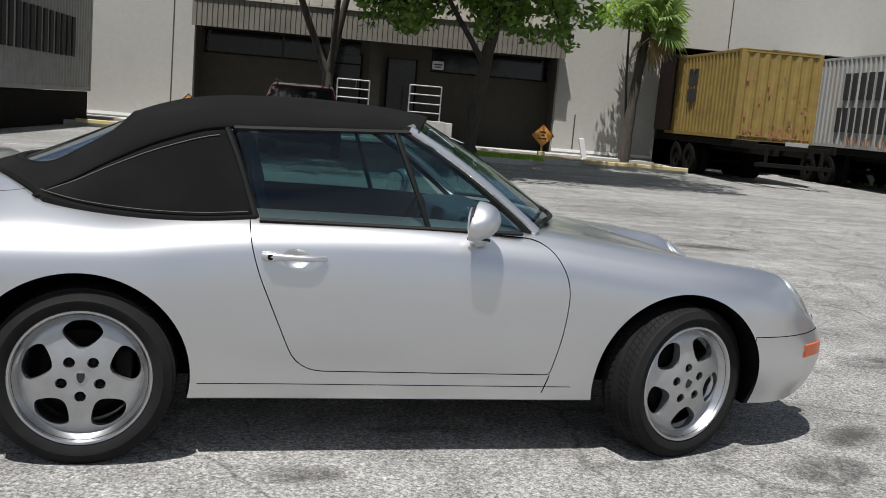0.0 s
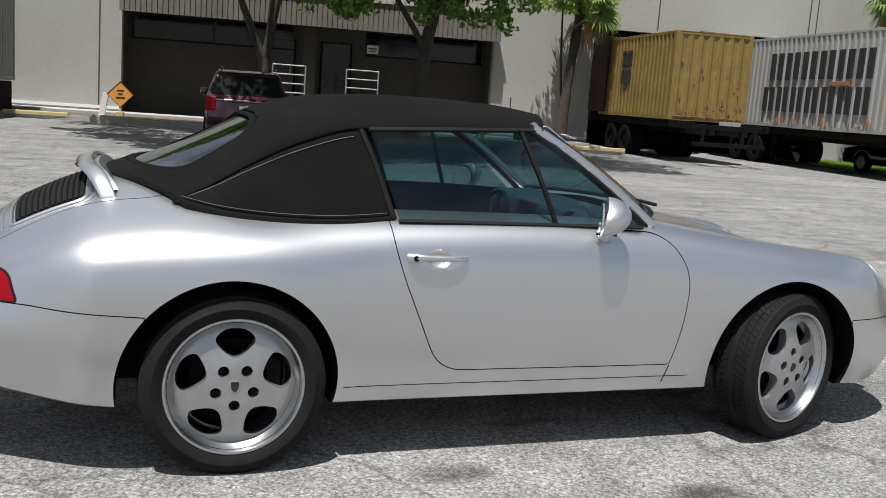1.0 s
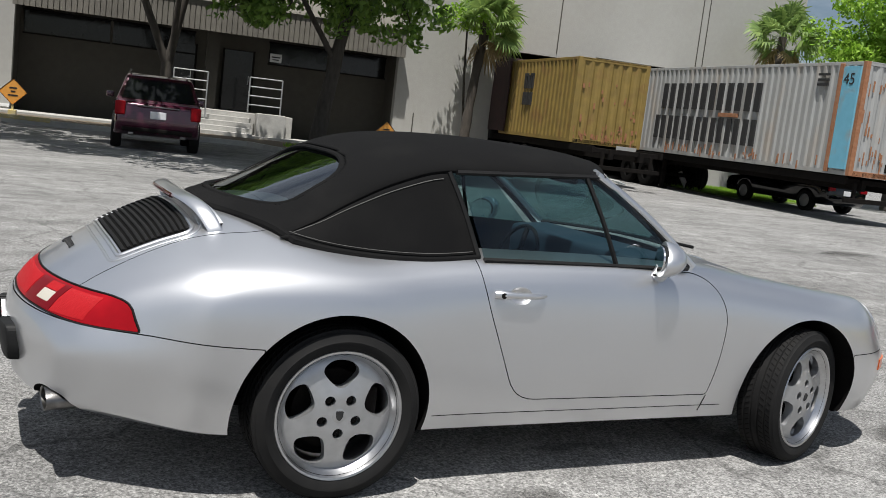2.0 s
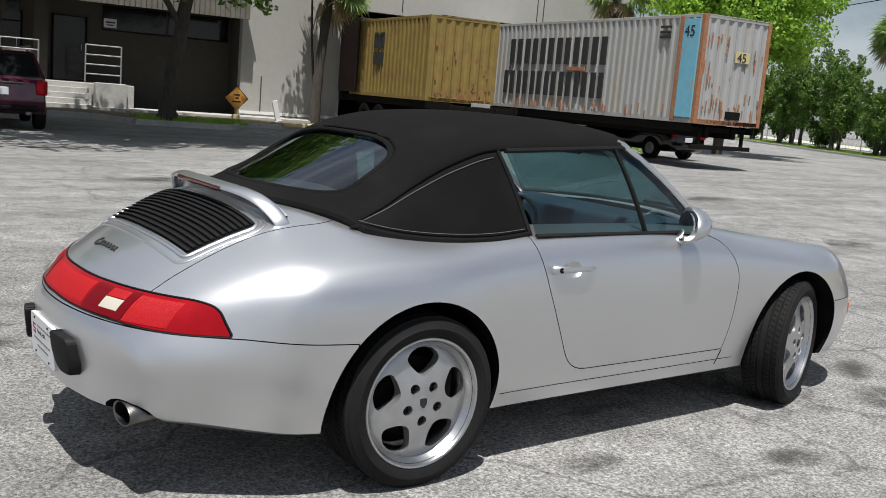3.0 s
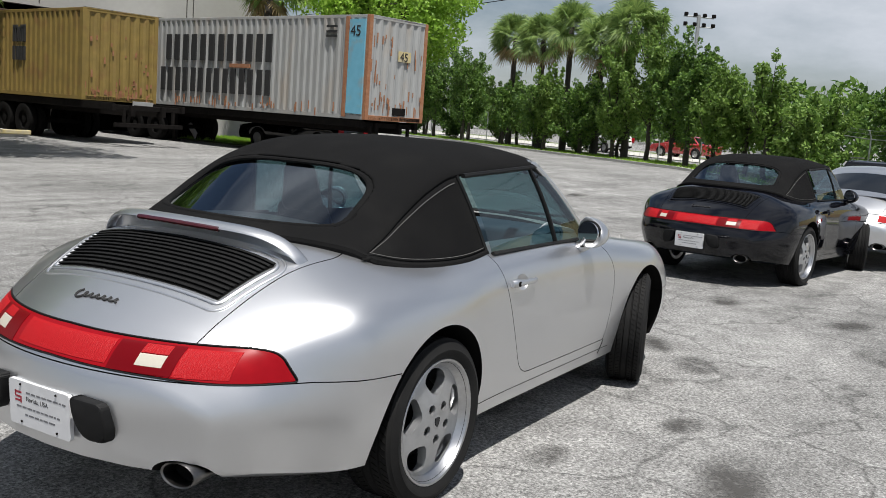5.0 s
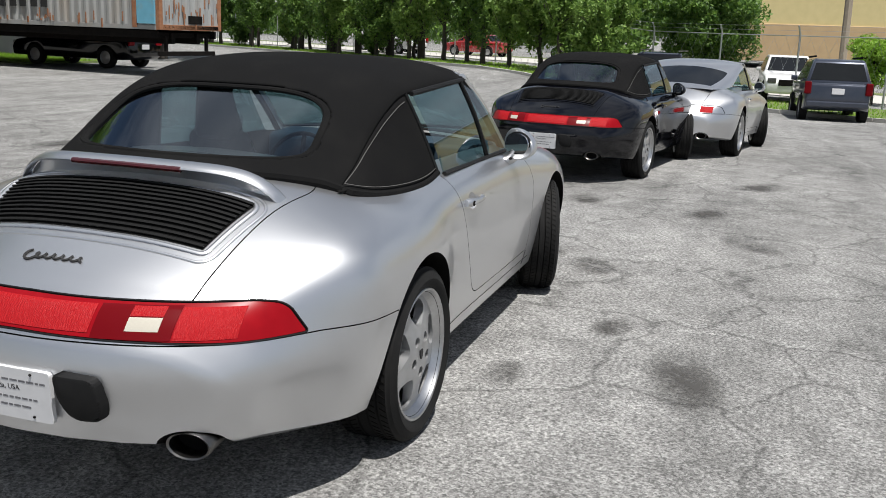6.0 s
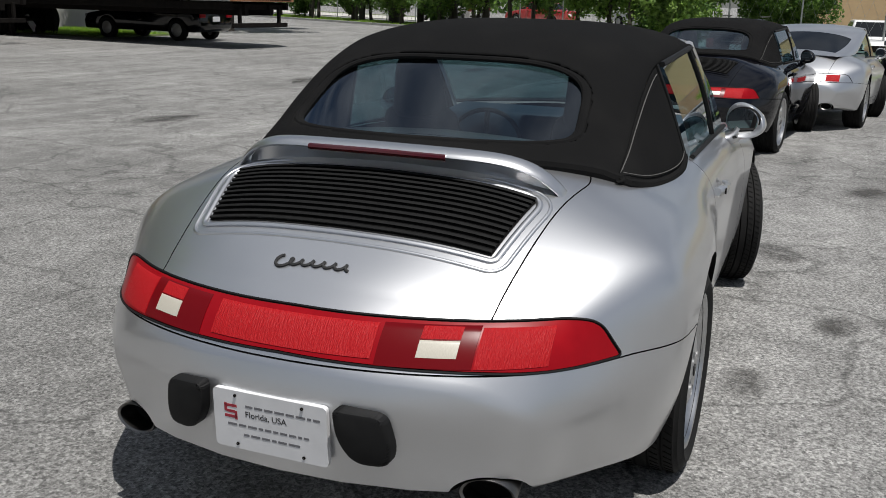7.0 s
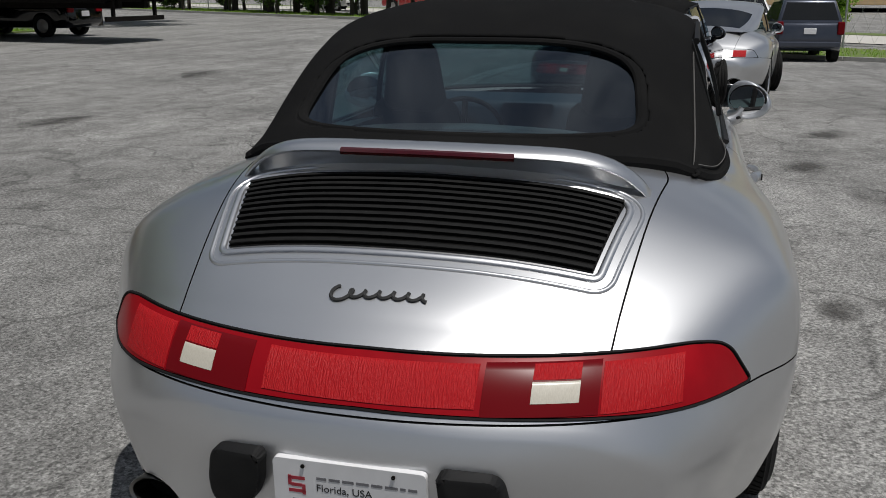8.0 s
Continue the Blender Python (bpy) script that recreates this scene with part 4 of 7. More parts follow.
        part("seam", tube(seam, 0.0045, 6), M["fabric"], top)
        above = [top_point(s, 0.12) for s in np.linspace(-0.2, 1.17, 60)]
        part("stitching", tube([(x, side * (y + 0.003), z + 0.003) for x, y, z in above], 0.0020, 4), M["thread"], top)
        part("stitching", tube([p + Vector((0, side * 0.0065, 0.002)) for p in below], 0.0020, 4), M["thread"], top)
        hems.append([(x, side * (y + 0.004), z - 0.002) for x, y, z in base])
        part("stitching", tube([(x + 0.004, side * (y + 0.002), z + 0.030) for x, y, z in base[1:-1]], 0.0015, 4), M["thread"], top)
        part("rear_pillar_seal", tube([(x, side * (y + 0.002), z) for x, y, z in pil], 0.013, 6), M["rubber"], top)
    hem = hems[0][:1:-1] + [on_top(-0.425, y, -0.006) for y in np.linspace(-0.55, 0.55, 40)] + hems[1][2:]
    part("hem", tube(hem, 0.015, 8, flat=1.3), M["fabric"], top)
    part("stitching", tube([on_top(-0.405, y, 0.002) for y in np.linspace(-0.55, 0.55, 40)], 0.0015, 4), M["thread"], top)

    # windscreen, pillars and side glass
    def screen(v, y):
        """v from 0 at the base to 1 at the header."""
        h = abs(y)
        x0, z0 = 1.90 - 0.25 * (h / 0.63) ** 2.2, 0.925 - 0.012 * (h / 0.63) ** 2
        x1, z1 = 1.285 - 0.115 * (h / 0.57) ** 2.0, 1.294 - 0.036 * (h / 0.57) ** 2
        return Vector((x0 + (x1 - x0) * v, y * (1 - 0.095 * v), z0 + (z1 - z0) * v + 0.020 * math.sin(math.pi * v)))

    gb = bmesh.new()
    rows2 = [[gb.verts.new(screen(v, y)) for y in np.linspace(-0.62, 0.62, 25)] for v in np.linspace(0, 1, 11)]
    for r0, r1 in zip(rows2, rows2[1:]):
        for j in range(24):
            gb.faces.new((r0[j], r0[j + 1], r1[j + 1], r1[j]))
    ws = part("windscreen", gb, M["glass"], car, "clear curved windscreen", 60)
    ws.visible_shadow = False
    frame_pts = [screen(0, y) for y in np.linspace(-0.63, 0.63, 30)]
    part("screen_seal", tube(frame_pts, 0.014, 6, flat=0.6), M["rubber"], ws)
    head = [screen(1.0, y) + Vector((0, 0, 0.004)) for y in np.linspace(-0.615, 0.615, 30)]
    part("header_rail", tube(head, 0.020, 8, flat=0.7), paint, car, "", 50)
    for side in (-1, 1):
        pil = [screen(v, side * 0.635) for v in np.linspace(-0.06, 1.0, 16)]
        part("windscreen_pillar", tube(pil, 0.021, 8), paint, car, "", 50)
        part("pillar_seal", tube([p + Vector((-0.026, side * 0.002, -0.006)) for p in pil], 0.017, 6), M["rubber"], car)
        d = door_obs[0 if side < 0 else 1]
        belt_y = 0.693
        def glass_at(x, t):
            """Door glass, t from 0 at the belt to 1 at the roof."""
            zt = 1.205 + 0.035 * (x - 0.5) / 0.7
            yt = 0.585
            return Vector((x, side * (belt_y + (yt - belt_y) * t + 0.012 * math.sin(math.pi * t)), 0.882 + (zt - 0.882) * t))
        back = lambda t: 0.59 - 0.105 * t
        div = lambda t: 1.225 - 0.135 * t
        front = lambda t: 1.60 - 0.425 * t
        for nm, lo, hi, lab in (("door_glass", back, div, "tinted door glass"), ("quarter_light", div, front, "small fixed quarter glass")):
            gg = bmesh.new()
            rr = [[gg.verts.new(glass_at(lo(t) + (hi(t) - lo(t)) * k / 10, t)) for k in range(11)] for t in np.linspace(0, 1, 9)]
            for r0, r1 in zip(rr, rr[1:]):
                for j in range(10):
                    gg.faces.new((r0[j], r0[j + 1], r1[j + 1], r1[j]))
            go = part(nm, gg, M["glass"], d, lab, 60)
            go.visible_shadow = False
        part("glass_divider", tube([glass_at(div(t), t) for t in np.linspace(0, 1, 8)], 0.011, 6), M["rubber"], d)
        part("belt_seal", tube([(x, side * (0.699), 0.886) for x in np.linspace(0.585, 1.60, 14)], 0.011, 6, flat=0.8), M["rubber"], d)
        part("window_seal", tube([glass_at(x, 1.0) + Vector((0, 0, 0.004)) for x in np.linspace(0.48, 1.18, 10)], 0.011, 6), M["rubber"], top)
        part("sill_joint", tube([(x, from_side(x, z, side) + side * 0.0005, z) for x, z in zip(np.linspace(1.742, 1.722, 6), np.linspace(0.338, 0.262, 6))], 0.0022, 6), M["dark"], car)
        # handle and lock
        yy = from_side(0.70, 0.765, side)
        hp = spline([(0.600, side * (abs(yy) + 0.010), 0.768), (0.64, side * (abs(yy) + 0.026), 0.769), (0.72, side * (abs(yy) + 0.032), 0.768), (0.79, side * (abs(yy) + 0.026), 0.767), (0.83, side * (abs(yy) + 0.008), 0.766)], 14)
        hd = part("door_handle", tube(hp, 0.013, 10, radii=[0.016, 0.018, 0.018, 0.016, 0.014, 0.012, 0.012, 0.012, 0.012, 0.011, 0.011, 0.010, 0.009, 0.007]), paint, d, "body-coloured pull handle", 60)
        lk = lathe([(0.011, 0.0), (0.011, -0.004), (0.0005, -0.004)], Matrix.Translation((0.625, side * (abs(yy) + 0.036), 0.768)) @ Matrix.Rotation(0 if side < 0 else math.pi, 4, "Z"), 16)
        part("lock", lk, M["chassis"], hd)
        # mirror
        mm = bmesh.new()
        bmesh.ops.create_uvsphere(mm, u_segments=28, v_segments=18, radius=1.0)
        for v in mm.verts:
            x, y, z = v.co
            fr = 0.100 if x > 0 else 0.010
            v.co = Vector((1.372 + x * fr + 0.010 * z, side * 0.803 + y * (0.086 - 0.010 * z) - side * 0.018 * z, 0.938 + z * (0.074 - 0.010 * y * side)))
        turn_in = 0.42 * side
        swing = Matrix.Translation((1.372, side * 0.803, 0.938)) @ Matrix.Rotation(turn_in, 4, "Z") @ Matrix.Translation((-1.372, -side * 0.803, -0.938))
        bmesh.ops.transform(mm, matrix=swing, verts=mm.verts[:])
        mir = part("door_mirror", mm, paint, car, "", 60)
        mg = bmesh.new()
        add_lathe(mg, [(1.0, 0.0), (0.97, -0.1), (0.0005, -0.1)], swing @ Matrix.Translation((1.366, side * 0.803, 0.938)) @ Matrix.Rotation(-math.pi / 2, 4, "Z") @ Matrix.Diagonal((0.072, 0.09, 0.056, 1)), 28)
        part("mirror_glass", mg, M["mirror"], mir, "round-cornered mirror glass", 40)
        bz = bmesh.new()
        add_lathe(bz, [(1.05, 0.12), (1.05, -0.02), (0.98, -0.03), (0.97, 0.06)], swing @ Matrix.Translation((1.367, side * 0.803, 0.938)) @ Matrix.Rotation(-math.pi / 2, 4, "Z") @ Matrix.Diagonal((0.073, 0.09, 0.057, 1)), 28)
        part("mirror_rim", bz, M["rubber"], mir)
        part("mirror_foot", tube([(1.412, side * 0.745, 0.862), (1.402, side * 0.765, 0.872), (1.392, side * 0.782, 0.890), (1.387, side * 0.79, 0.91)], 0.02, 8, radii=[0.034, 0.034, 0.030, 0.028]), paint, mir, "", 60)
        part("mirror_gasket", tube([(1.447, side * 0.765, 0.862), (1.402, side * 0.803, 0.872), (1.362, side * 0.765, 0.866)], 0.006, 6), M["rubber"], mir)
        # sill crease, side flasher, front indicator, headlamp
        cr = [(x, from_side(x, 0.288, side) + side * 0.0005, 0.288) for x in np.linspace(0.39, 1.84, 40)]
        part("sill_crease", tube(cr, 0.0016, 4), M["dark"], car)
        ind = bmesh.new()
        row = []
        for x in np.linspace(2.945, 3.085, 9):
            yv = from_side(x, 0.437, side)
            row.append([ind.verts.new((x, yv + side * k, z)) for k, z in ((-0.004, 0.408), (0.005, 0.411), (0.005, 0.463), (-0.004, 0.466))])
        for r0, r1 in zip(row, row[1:]):
            for j in range(4):
                ind.faces.new((r0[j], r0[(j + 1) % 4], r1[(j + 1) % 4], r1[j]))
        ind.faces.new(row[0])
        ind.faces.new(row[-1][::-1])
        bmesh.ops.recalc_face_normals(ind, faces=ind.faces[:])
        part("side_marker", ind, M["amber"], nose_ob, "amber side marker")
        # flush headlamp on the wing's slope
        hl = bmesh.new()
        aim = Vector((0.80, side * 0.12, 0.60)).normalized()
        across = Vector((0, 1, 0))
        up = aim.cross(across).normalized()
        mid_h = from_tree.ray_cast(Vector((2.93, side * 0.540, 0.63)) + aim * 0.6, -aim)[0] or Vector((2.93, side * 0.540, 0.63))

        def on_wing(r, t):
            p = mid_h + across * (0.094 * r * math.cos(t)) + up * (0.118 * r * math.sin(t))
            hit, nrm, _, _ = from_tree.ray_cast(p + aim * 0.6, -aim)
            return (hit + nrm * (0.004 + 0.010 * (1 - r * r))) if hit else p
        rings = [[hl.verts.new(on_wing(r, t)) for t in np.linspace(0, 2 * math.pi, 32, endpoint=False)] for r in (1.0, 0.97, 0.8, 0.55, 0.3, 0.1)]
        for ra, rb in zip(rings, rings[1:]):
            for k in range(32):
                hl.faces.new((ra[k], ra[(k + 1) % 32], rb[(k + 1) % 32], rb[k]))
        hl.faces.new(rings[-1])
        bmesh.ops.recalc_face_normals(hl, faces=hl.faces[:])
        lamp = part("headlamp", hl, M["lamp_glass"], car, "sloping clear headlamp", 60)
        part("lamp_rim", tube([on_wing(1.03, t) for t in np.linspace(0, 2 * math.pi, 40, endpoint=False)], 0.006, 6, closed=True), paint, lamp, "", 50)
        # front bumper pad
        nose_hit = from_tree.ray_cast(Vector((3.8, side * 0.27, 0.47)), Vector((-1, 0, 0)))[0] or Vector((3.16, side * 0.27, 0.47))
        part("bumper_pad", box((nose_hit.x + 0.004, side * 0.27, 0.465), (0.075, 0.075, 0.12), 0.018), M["rubber"], nose_ob, "black rubber bumper guard", 40)
        # rear bumper pads, exhaust
        xr = from_rear(side * 0.235, 0.44)
        pad = bmesh.new()
        add_prism(pad, rounded([(side * 0.172, 0.512, 0.02), (side * 0.290, 0.502, 0.03), (side * 0.305, 0.42, 0.03), (side * 0.295, 0.375, 0.03), (side * 0.215, 0.375, 0.04), (side * 0.178, 0.44, 0.03)], 5), lambda a, b, d: (d + 0.22 * (abs(a) - 0.17) - 0.10 * (b - 0.44), a, b), xr - 0.050, xr + 0.03)
        bevelled(pad, 0.010, 2)
        part("bumper_pad", pad, M["rubber"], rear_bumper, "black rubber bumper guard", 40)
        ex = bmesh.new()
        prof_m = Matrix.Translation((-0.925, side * 0.495, 0.299)) @ Matrix.Rotation(math.pi / 2, 4, "Z") @ Matrix.Rotation(-0.10 * side, 4, "Z") @ Matrix.Diagonal((1.55, 1, 0.92, 1))
        add_lathe(ex, [(0.036, -0.30), (0.040, -0.10), (0.043, 0.0), (0.0445, 0.034), (0.043, 0.040), (0.0385, 0.036), (0.037, -0.12)], prof_m, 36)
        exo = part("exhaust_tip", ex, M["chrome"], car, "oval chrome exhaust tip", 40)
        part("exhaust_bore", lathe([(0.0378, -0.02), (0.0005, -0.02)], prof_m, 24), M["dark"], exo)
    # number plate, with bars for its writing
    xp = from_rear(0.0, 0.43) - 0.010
    pm = Matrix.Translation((xp, 0, 0.428)) @ Matrix.Rotation(-0.06, 4, "Y")
    pl = bmesh.new()
    add_prism(pl, rounded([(-0.1525, -0.076, 0.012), (0.1525, -0.076, 0.012), (0.1525, 0.076, 0.012), (-0.1525, 0.076, 0.012)], 4), lambda a, b, d: pm @ Vector((d, a, b)), -0.002, 0.012)
    plate = part("number_plate", pl, M["white_plate"], rear_bumper, "white dealer plate with dark writing")

    def bar(y, z, w, h, mat):
        """A bar on the plate: y from its middle, positive to the right as one reads it."""
        bm = bmesh.new()
        add_box(bm, (-0.0022, -y, z), (0.0010, w, h), pm)
        part("print_bar", bm, mat, plate)

    rng = random.Random(5)
    for k, z, x0, x1 in ((0, 0.040, -0.064, 0.135), (1, -0.012, -0.115, 0.105), (2, -0.036, -0.072, 0.07)):
        x = x0
        while x < x1:
            w = rng.uniform(0.010, 0.026)
            bar(min(x + w / 2, x1), z, w, 0.0058, M["small_print"])
            x += w + 0.005
    for dz, w in ((0.030, 0.034), (0.015, 0.022), (0.002, 0.034)):
        bar(-0.105, dz + 0.006, w, 0.007, M["ink_red"])
    bar(-0.119, 0.030, 0.007, 0.022, M["ink_red"])
    bar(-0.091, 0.012, 0.007, 0.022, M["ink_red"])
    word = bpy.data.curves.new("plate_words", "FONT")
    word.body, word.size, word.extrude = "Florida, USA", 0.022, 0.0005
    wo = bpy.data.objects.new("plate_words", word)
    scene.collection.objects.link(wo)
    wme = bpy.data.meshes.new_from_object(wo.evaluated_get(bpy.context.evaluated_depsgraph_get()))
    bpy.data.objects.remove(wo)
    wme.transform(pm @ Matrix.Translation((-0.0022, 0.066, 0.012)) @ Matrix(((0, 0, -1, 0), (-1, 0, 0, 0), (0, 1, 0, 0), (0, 0, 0, 1))))
    from_mesh("plate_words", wme, M["ink"], plate)
    for y, z in ((-0.09, 0.064), (0.09, 0.064), (-0.09, -0.062), (0.09, -0.062)):
        part("plate_screw", lathe([(0.004, 0), (0.004, -0.003), (0.0005, -0.003)], pm @ Matrix.Translation((-0.003, y, z)) @ Matrix.Rotation(-math.pi / 2, 4, "Z"), 10), M["chassis"], plate)
    # model script as a plain slanted stroke
    pts = []
    for t in np.linspace(0, 1, 150):
        big = math.exp(-(t / 0.12) ** 2)
        turn_ = 2 * math.pi * 6.5 * t
        y = 0.100 - 0.195 * t + (0.006 + 0.012 * big) * math.sin(turn_)
        xx = -0.872 + 0.004 * t + (0.0075 + 0.010 * big) * math.cos(turn_)
        pts.append((xx, y - 0.35 * (xx + 0.872), drop(xx, y) + 0.003))
    part("model_script", tube(pts, 0.0040, 6), M["ink"], lid_ob, "dark slanted script badge")
    # cabin
    part("dashboard", bevelled_loft([(1.44, 0.60, 0.60, 0.90), (1.70, 0.60, 0.55, 0.915)]), M["cabin"], car, "dark blue dashboard", 50)
    part("cowl", box((1.30, 0, 0.36), (0.9, 1.1, 0.04), 0.01), M["cabin"], car)
    tr = bmesh.new()
    add_box(tr, (0.19, 0, 0.72), (0.38, 0.76, 0.28))
    bevelled(tr, 0.04, 3)
    part("rear_bench", tr, M["cabin"], car, "dark blue rear bench", 50)
    for side in (-1, 1):
        seat = bmesh.new()
        add_box(seat, (0.98, side * 0.34, 0.50), (0.50, 0.46, 0.18))
        bevelled(seat, 0.05, 3)
        so_ = part("seat", seat, M["cabin"], car, "dark blue leather seat", 50)
        bk = bmesh.new()
        add_box(bk, (0, 0, 0.25), (0.13, 0.47, 0.56), taper=0.62)
        bevelled(bk, 0.05, 3)
        bmesh.ops.transform(bk, matrix=Matrix.Translation((0.72, side * 0.34, 0.50)) @ Matrix.Rotation(-0.32, 4, "Y"), verts=bk.verts[:])
        part("backrest", bk, M["cabin"], so_, "", 50)
        hr = bmesh.new()
        add_box(hr, (0, 0, 0), (0.11, 0.235, 0.25), taper=0.70)
        bevelled(hr, 0.05, 4)
        bmesh.ops.transform(hr, matrix=Matrix.Translation((0.545, side * 0.34, 1.075)) @ Matrix.Rotation(-0.2, 4, "Y"), verts=hr.verts[:])
        part("headrest", hr, M["cabin"], so_, "", 50)
    whl = [Vector((1.36, 0.36, 0.735)) + Vector((0.30 * math.cos(t) * 0.5 * 0.36, 0.185 * math.sin(t), 0.185 * math.cos(t) * 0.93)) for t in np.linspace(0, 2 * math.pi, 32, endpoint=False)]
    stw = part("steering_wheel", tube(whl, 0.011, 8, closed=True), M["rubber"], car, "black steering wheel", 60)
    for a in (0, 2.1, -2.1):
        part("wheel_spoke", tube([(1.37, 0.36, 0.735), (1.36 + 0.05 * math.cos(a), 0.36 + 0.175 * math.sin(a), 0.735 + 0.165 * math.cos(a))], 0.014, 6), M["rubber"], stw)
    part("steering_boss", box((1.39, 0.36, 0.73), (0.05, 0.13, 0.10), 0.02), M["rubber"], stw)
    part("rear_view_mirror", box((1.36, 0, 1.205), (0.03, 0.22, 0.06), 0.012), M["rubber"], car)
    part("wiper", tube([(1.86, -0.10, 0.945), (1.80, -0.35, 0.955), (1.74, -0.55, 0.965)], 0.008, 6), M["rubber"], car)
    return car


def bevelled_loft(stations):
    """A rounded dash from (x, half width, low, high) stations."""
    bm = bmesh.new()
    (x0, w0, a0, b0), (x1, w1, a1, b1) = stations
    vs = [bm.verts.new(p) for p in ((x0, -w0, a0), (x0, w0, a0), (x0, w0, b0), (x0, -w0, b0), (x1, -w1, a1), (x1, w1, a1), (x1, w1, b1), (x1, -w1, b1))]
    for f in ((0, 1, 2, 3), (7, 6, 5, 4), (0, 4, 5, 1), (1, 5, 6, 2), (2, 6, 7, 3), (3, 7, 4, 0)):
        bm.faces.new([vs[i] for i in f])
    bmesh.ops.recalc_face_normals(bm, faces=bm.faces[:])
    bevelled(bm, 0.035, 3)
    return bm


silver_car = make_car(M["paint"], "convertible_car", "silver convertible sports car with a raised black canvas top", Matrix())


# ---- ground and building ----
HALL = Matrix.Translation((5.5, 29.0, 0)) @ Matrix.Rotation(radians(-8), 4, "Z")


def structure(ob, label, category):
    return tagged(ob, label, category, kind="structure")


def sheet(name, rects, mat, z, label, category, m=None):
    bm = bmesh.new()
    for x0, y0, x1, y1 in rects:
        bm.faces.new([bm.verts.new((m @ Vector(p)) if m is not None else p) for p in ((x0, y0, z), (x1, y0, z), (x1, y1, z), (x0, y1, z))])
    return structure(part(name, bm, mat), label, category)


def ground_z(x, y):
    """The lot falls gently away towards its far side."""
    k = min(1.0, max(0.0, (10.0 - y) / 8.0))
    k = k * k * (3 - 2 * k)
    return -k * float(np.interp(x, (5.0, 7.6, 10.8, 27.0, 45.0), (0.0, 0.04, 0.07, 0.62, 0.62)))


xs = [-1500, -300, -60, -20, -6, 0, 3, 5.0, 7.6, 9.0, 10.8] + list(range(12, 36, 2)) + [45, 70, 150, 400, 1500]
ys = [-1500, -300, -60, -20, -10, -6, -3, 0, 2, 3, 4, 5, 6, 7, 8, 9, 10, 14, 20, 40, 150, 1500]
gb = bmesh.new()
gv = [[gb.verts.new((x, y, ground_z(x, y))) for y in ys] for x in xs]
for i in range(len(xs) - 1):
    for j in range(len(ys) - 1):
        gb.faces.new((gv[i][j], gv[i + 1][j], gv[i + 1][j + 1], gv[i][j + 1]))
structure(part("ground", gb, M["lot"], None, "", 180), "pale worn asphalt car park with cracks and oil stains", "ground")


def stain_material():
    """Old oil soaked into the asphalt: dark, ragged, thin towards its rim."""
    m = bpy.data.materials.new("oil_stain")
    m.use_nodes = True
    n, l = m.node_tree.nodes, m.node_tree.links
    b = n["Principled BSDF"]
    b.inputs["Base Color"].default_value = (0.055, 0.052, 0.048, 1)
    b.inputs["Roughness"].default_value = 0.8
    tc, ln, ns = n.new("ShaderNodeTexCoord"), n.new("ShaderNodeVectorMath"), n.new("ShaderNodeTexNoise")
    ln.operation = "LENGTH"
    ns.inputs["Scale"].default_value, ns.inputs["Detail"].default_value, ns.inputs["Roughness"].default_value = 3.5, 8, 0.7
    l.new(tc.outputs["Object"], ln.inputs[0])
    g = n.new("ShaderNodeNewGeometry")
    l.new(g.outputs["Position"], ns.inputs["Vector"])
    fall, rag, mul = n.new("ShaderNodeMapRange"), n.new("ShaderNodeMapRange"), n.new("ShaderNodeMath")
    fall.inputs["From Min"].default_value, fall.inputs["From Max"].default_value = 0.98, 0.25
    rag.inputs["From Min"].default_value, rag.inputs["From Max"].default_value, rag.inputs["To Max"].default_value = 0.36, 0.58, 0.85
    mul.operation = "MULTIPLY"
    l.new(ln.outputs["Value"], fall.inputs["Value"])
    l.new(ns.outputs["Fac"], rag.inputs["Value"])
    l.new(fall.outputs["Result"], mul.inputs[0])
    l.new(rag.outputs["Result"], mul.inputs[1])
    tr, mx = n.new("ShaderNodeBsdfTransparent"), n.new("ShaderNodeMixShader")
    l.new(mul.outputs["Value"], mx.inputs["Fac"])
    l.new(tr.outputs["BSDF"], mx.inputs[1])
    l.new(b.outputs["BSDF"], mx.inputs[2])
    l.new(mx.outputs["Shader"], n["Material Output"].inputs["Surface"])
    return m


M["oil"] = stain_material()
stain_rng = random.Random(4)
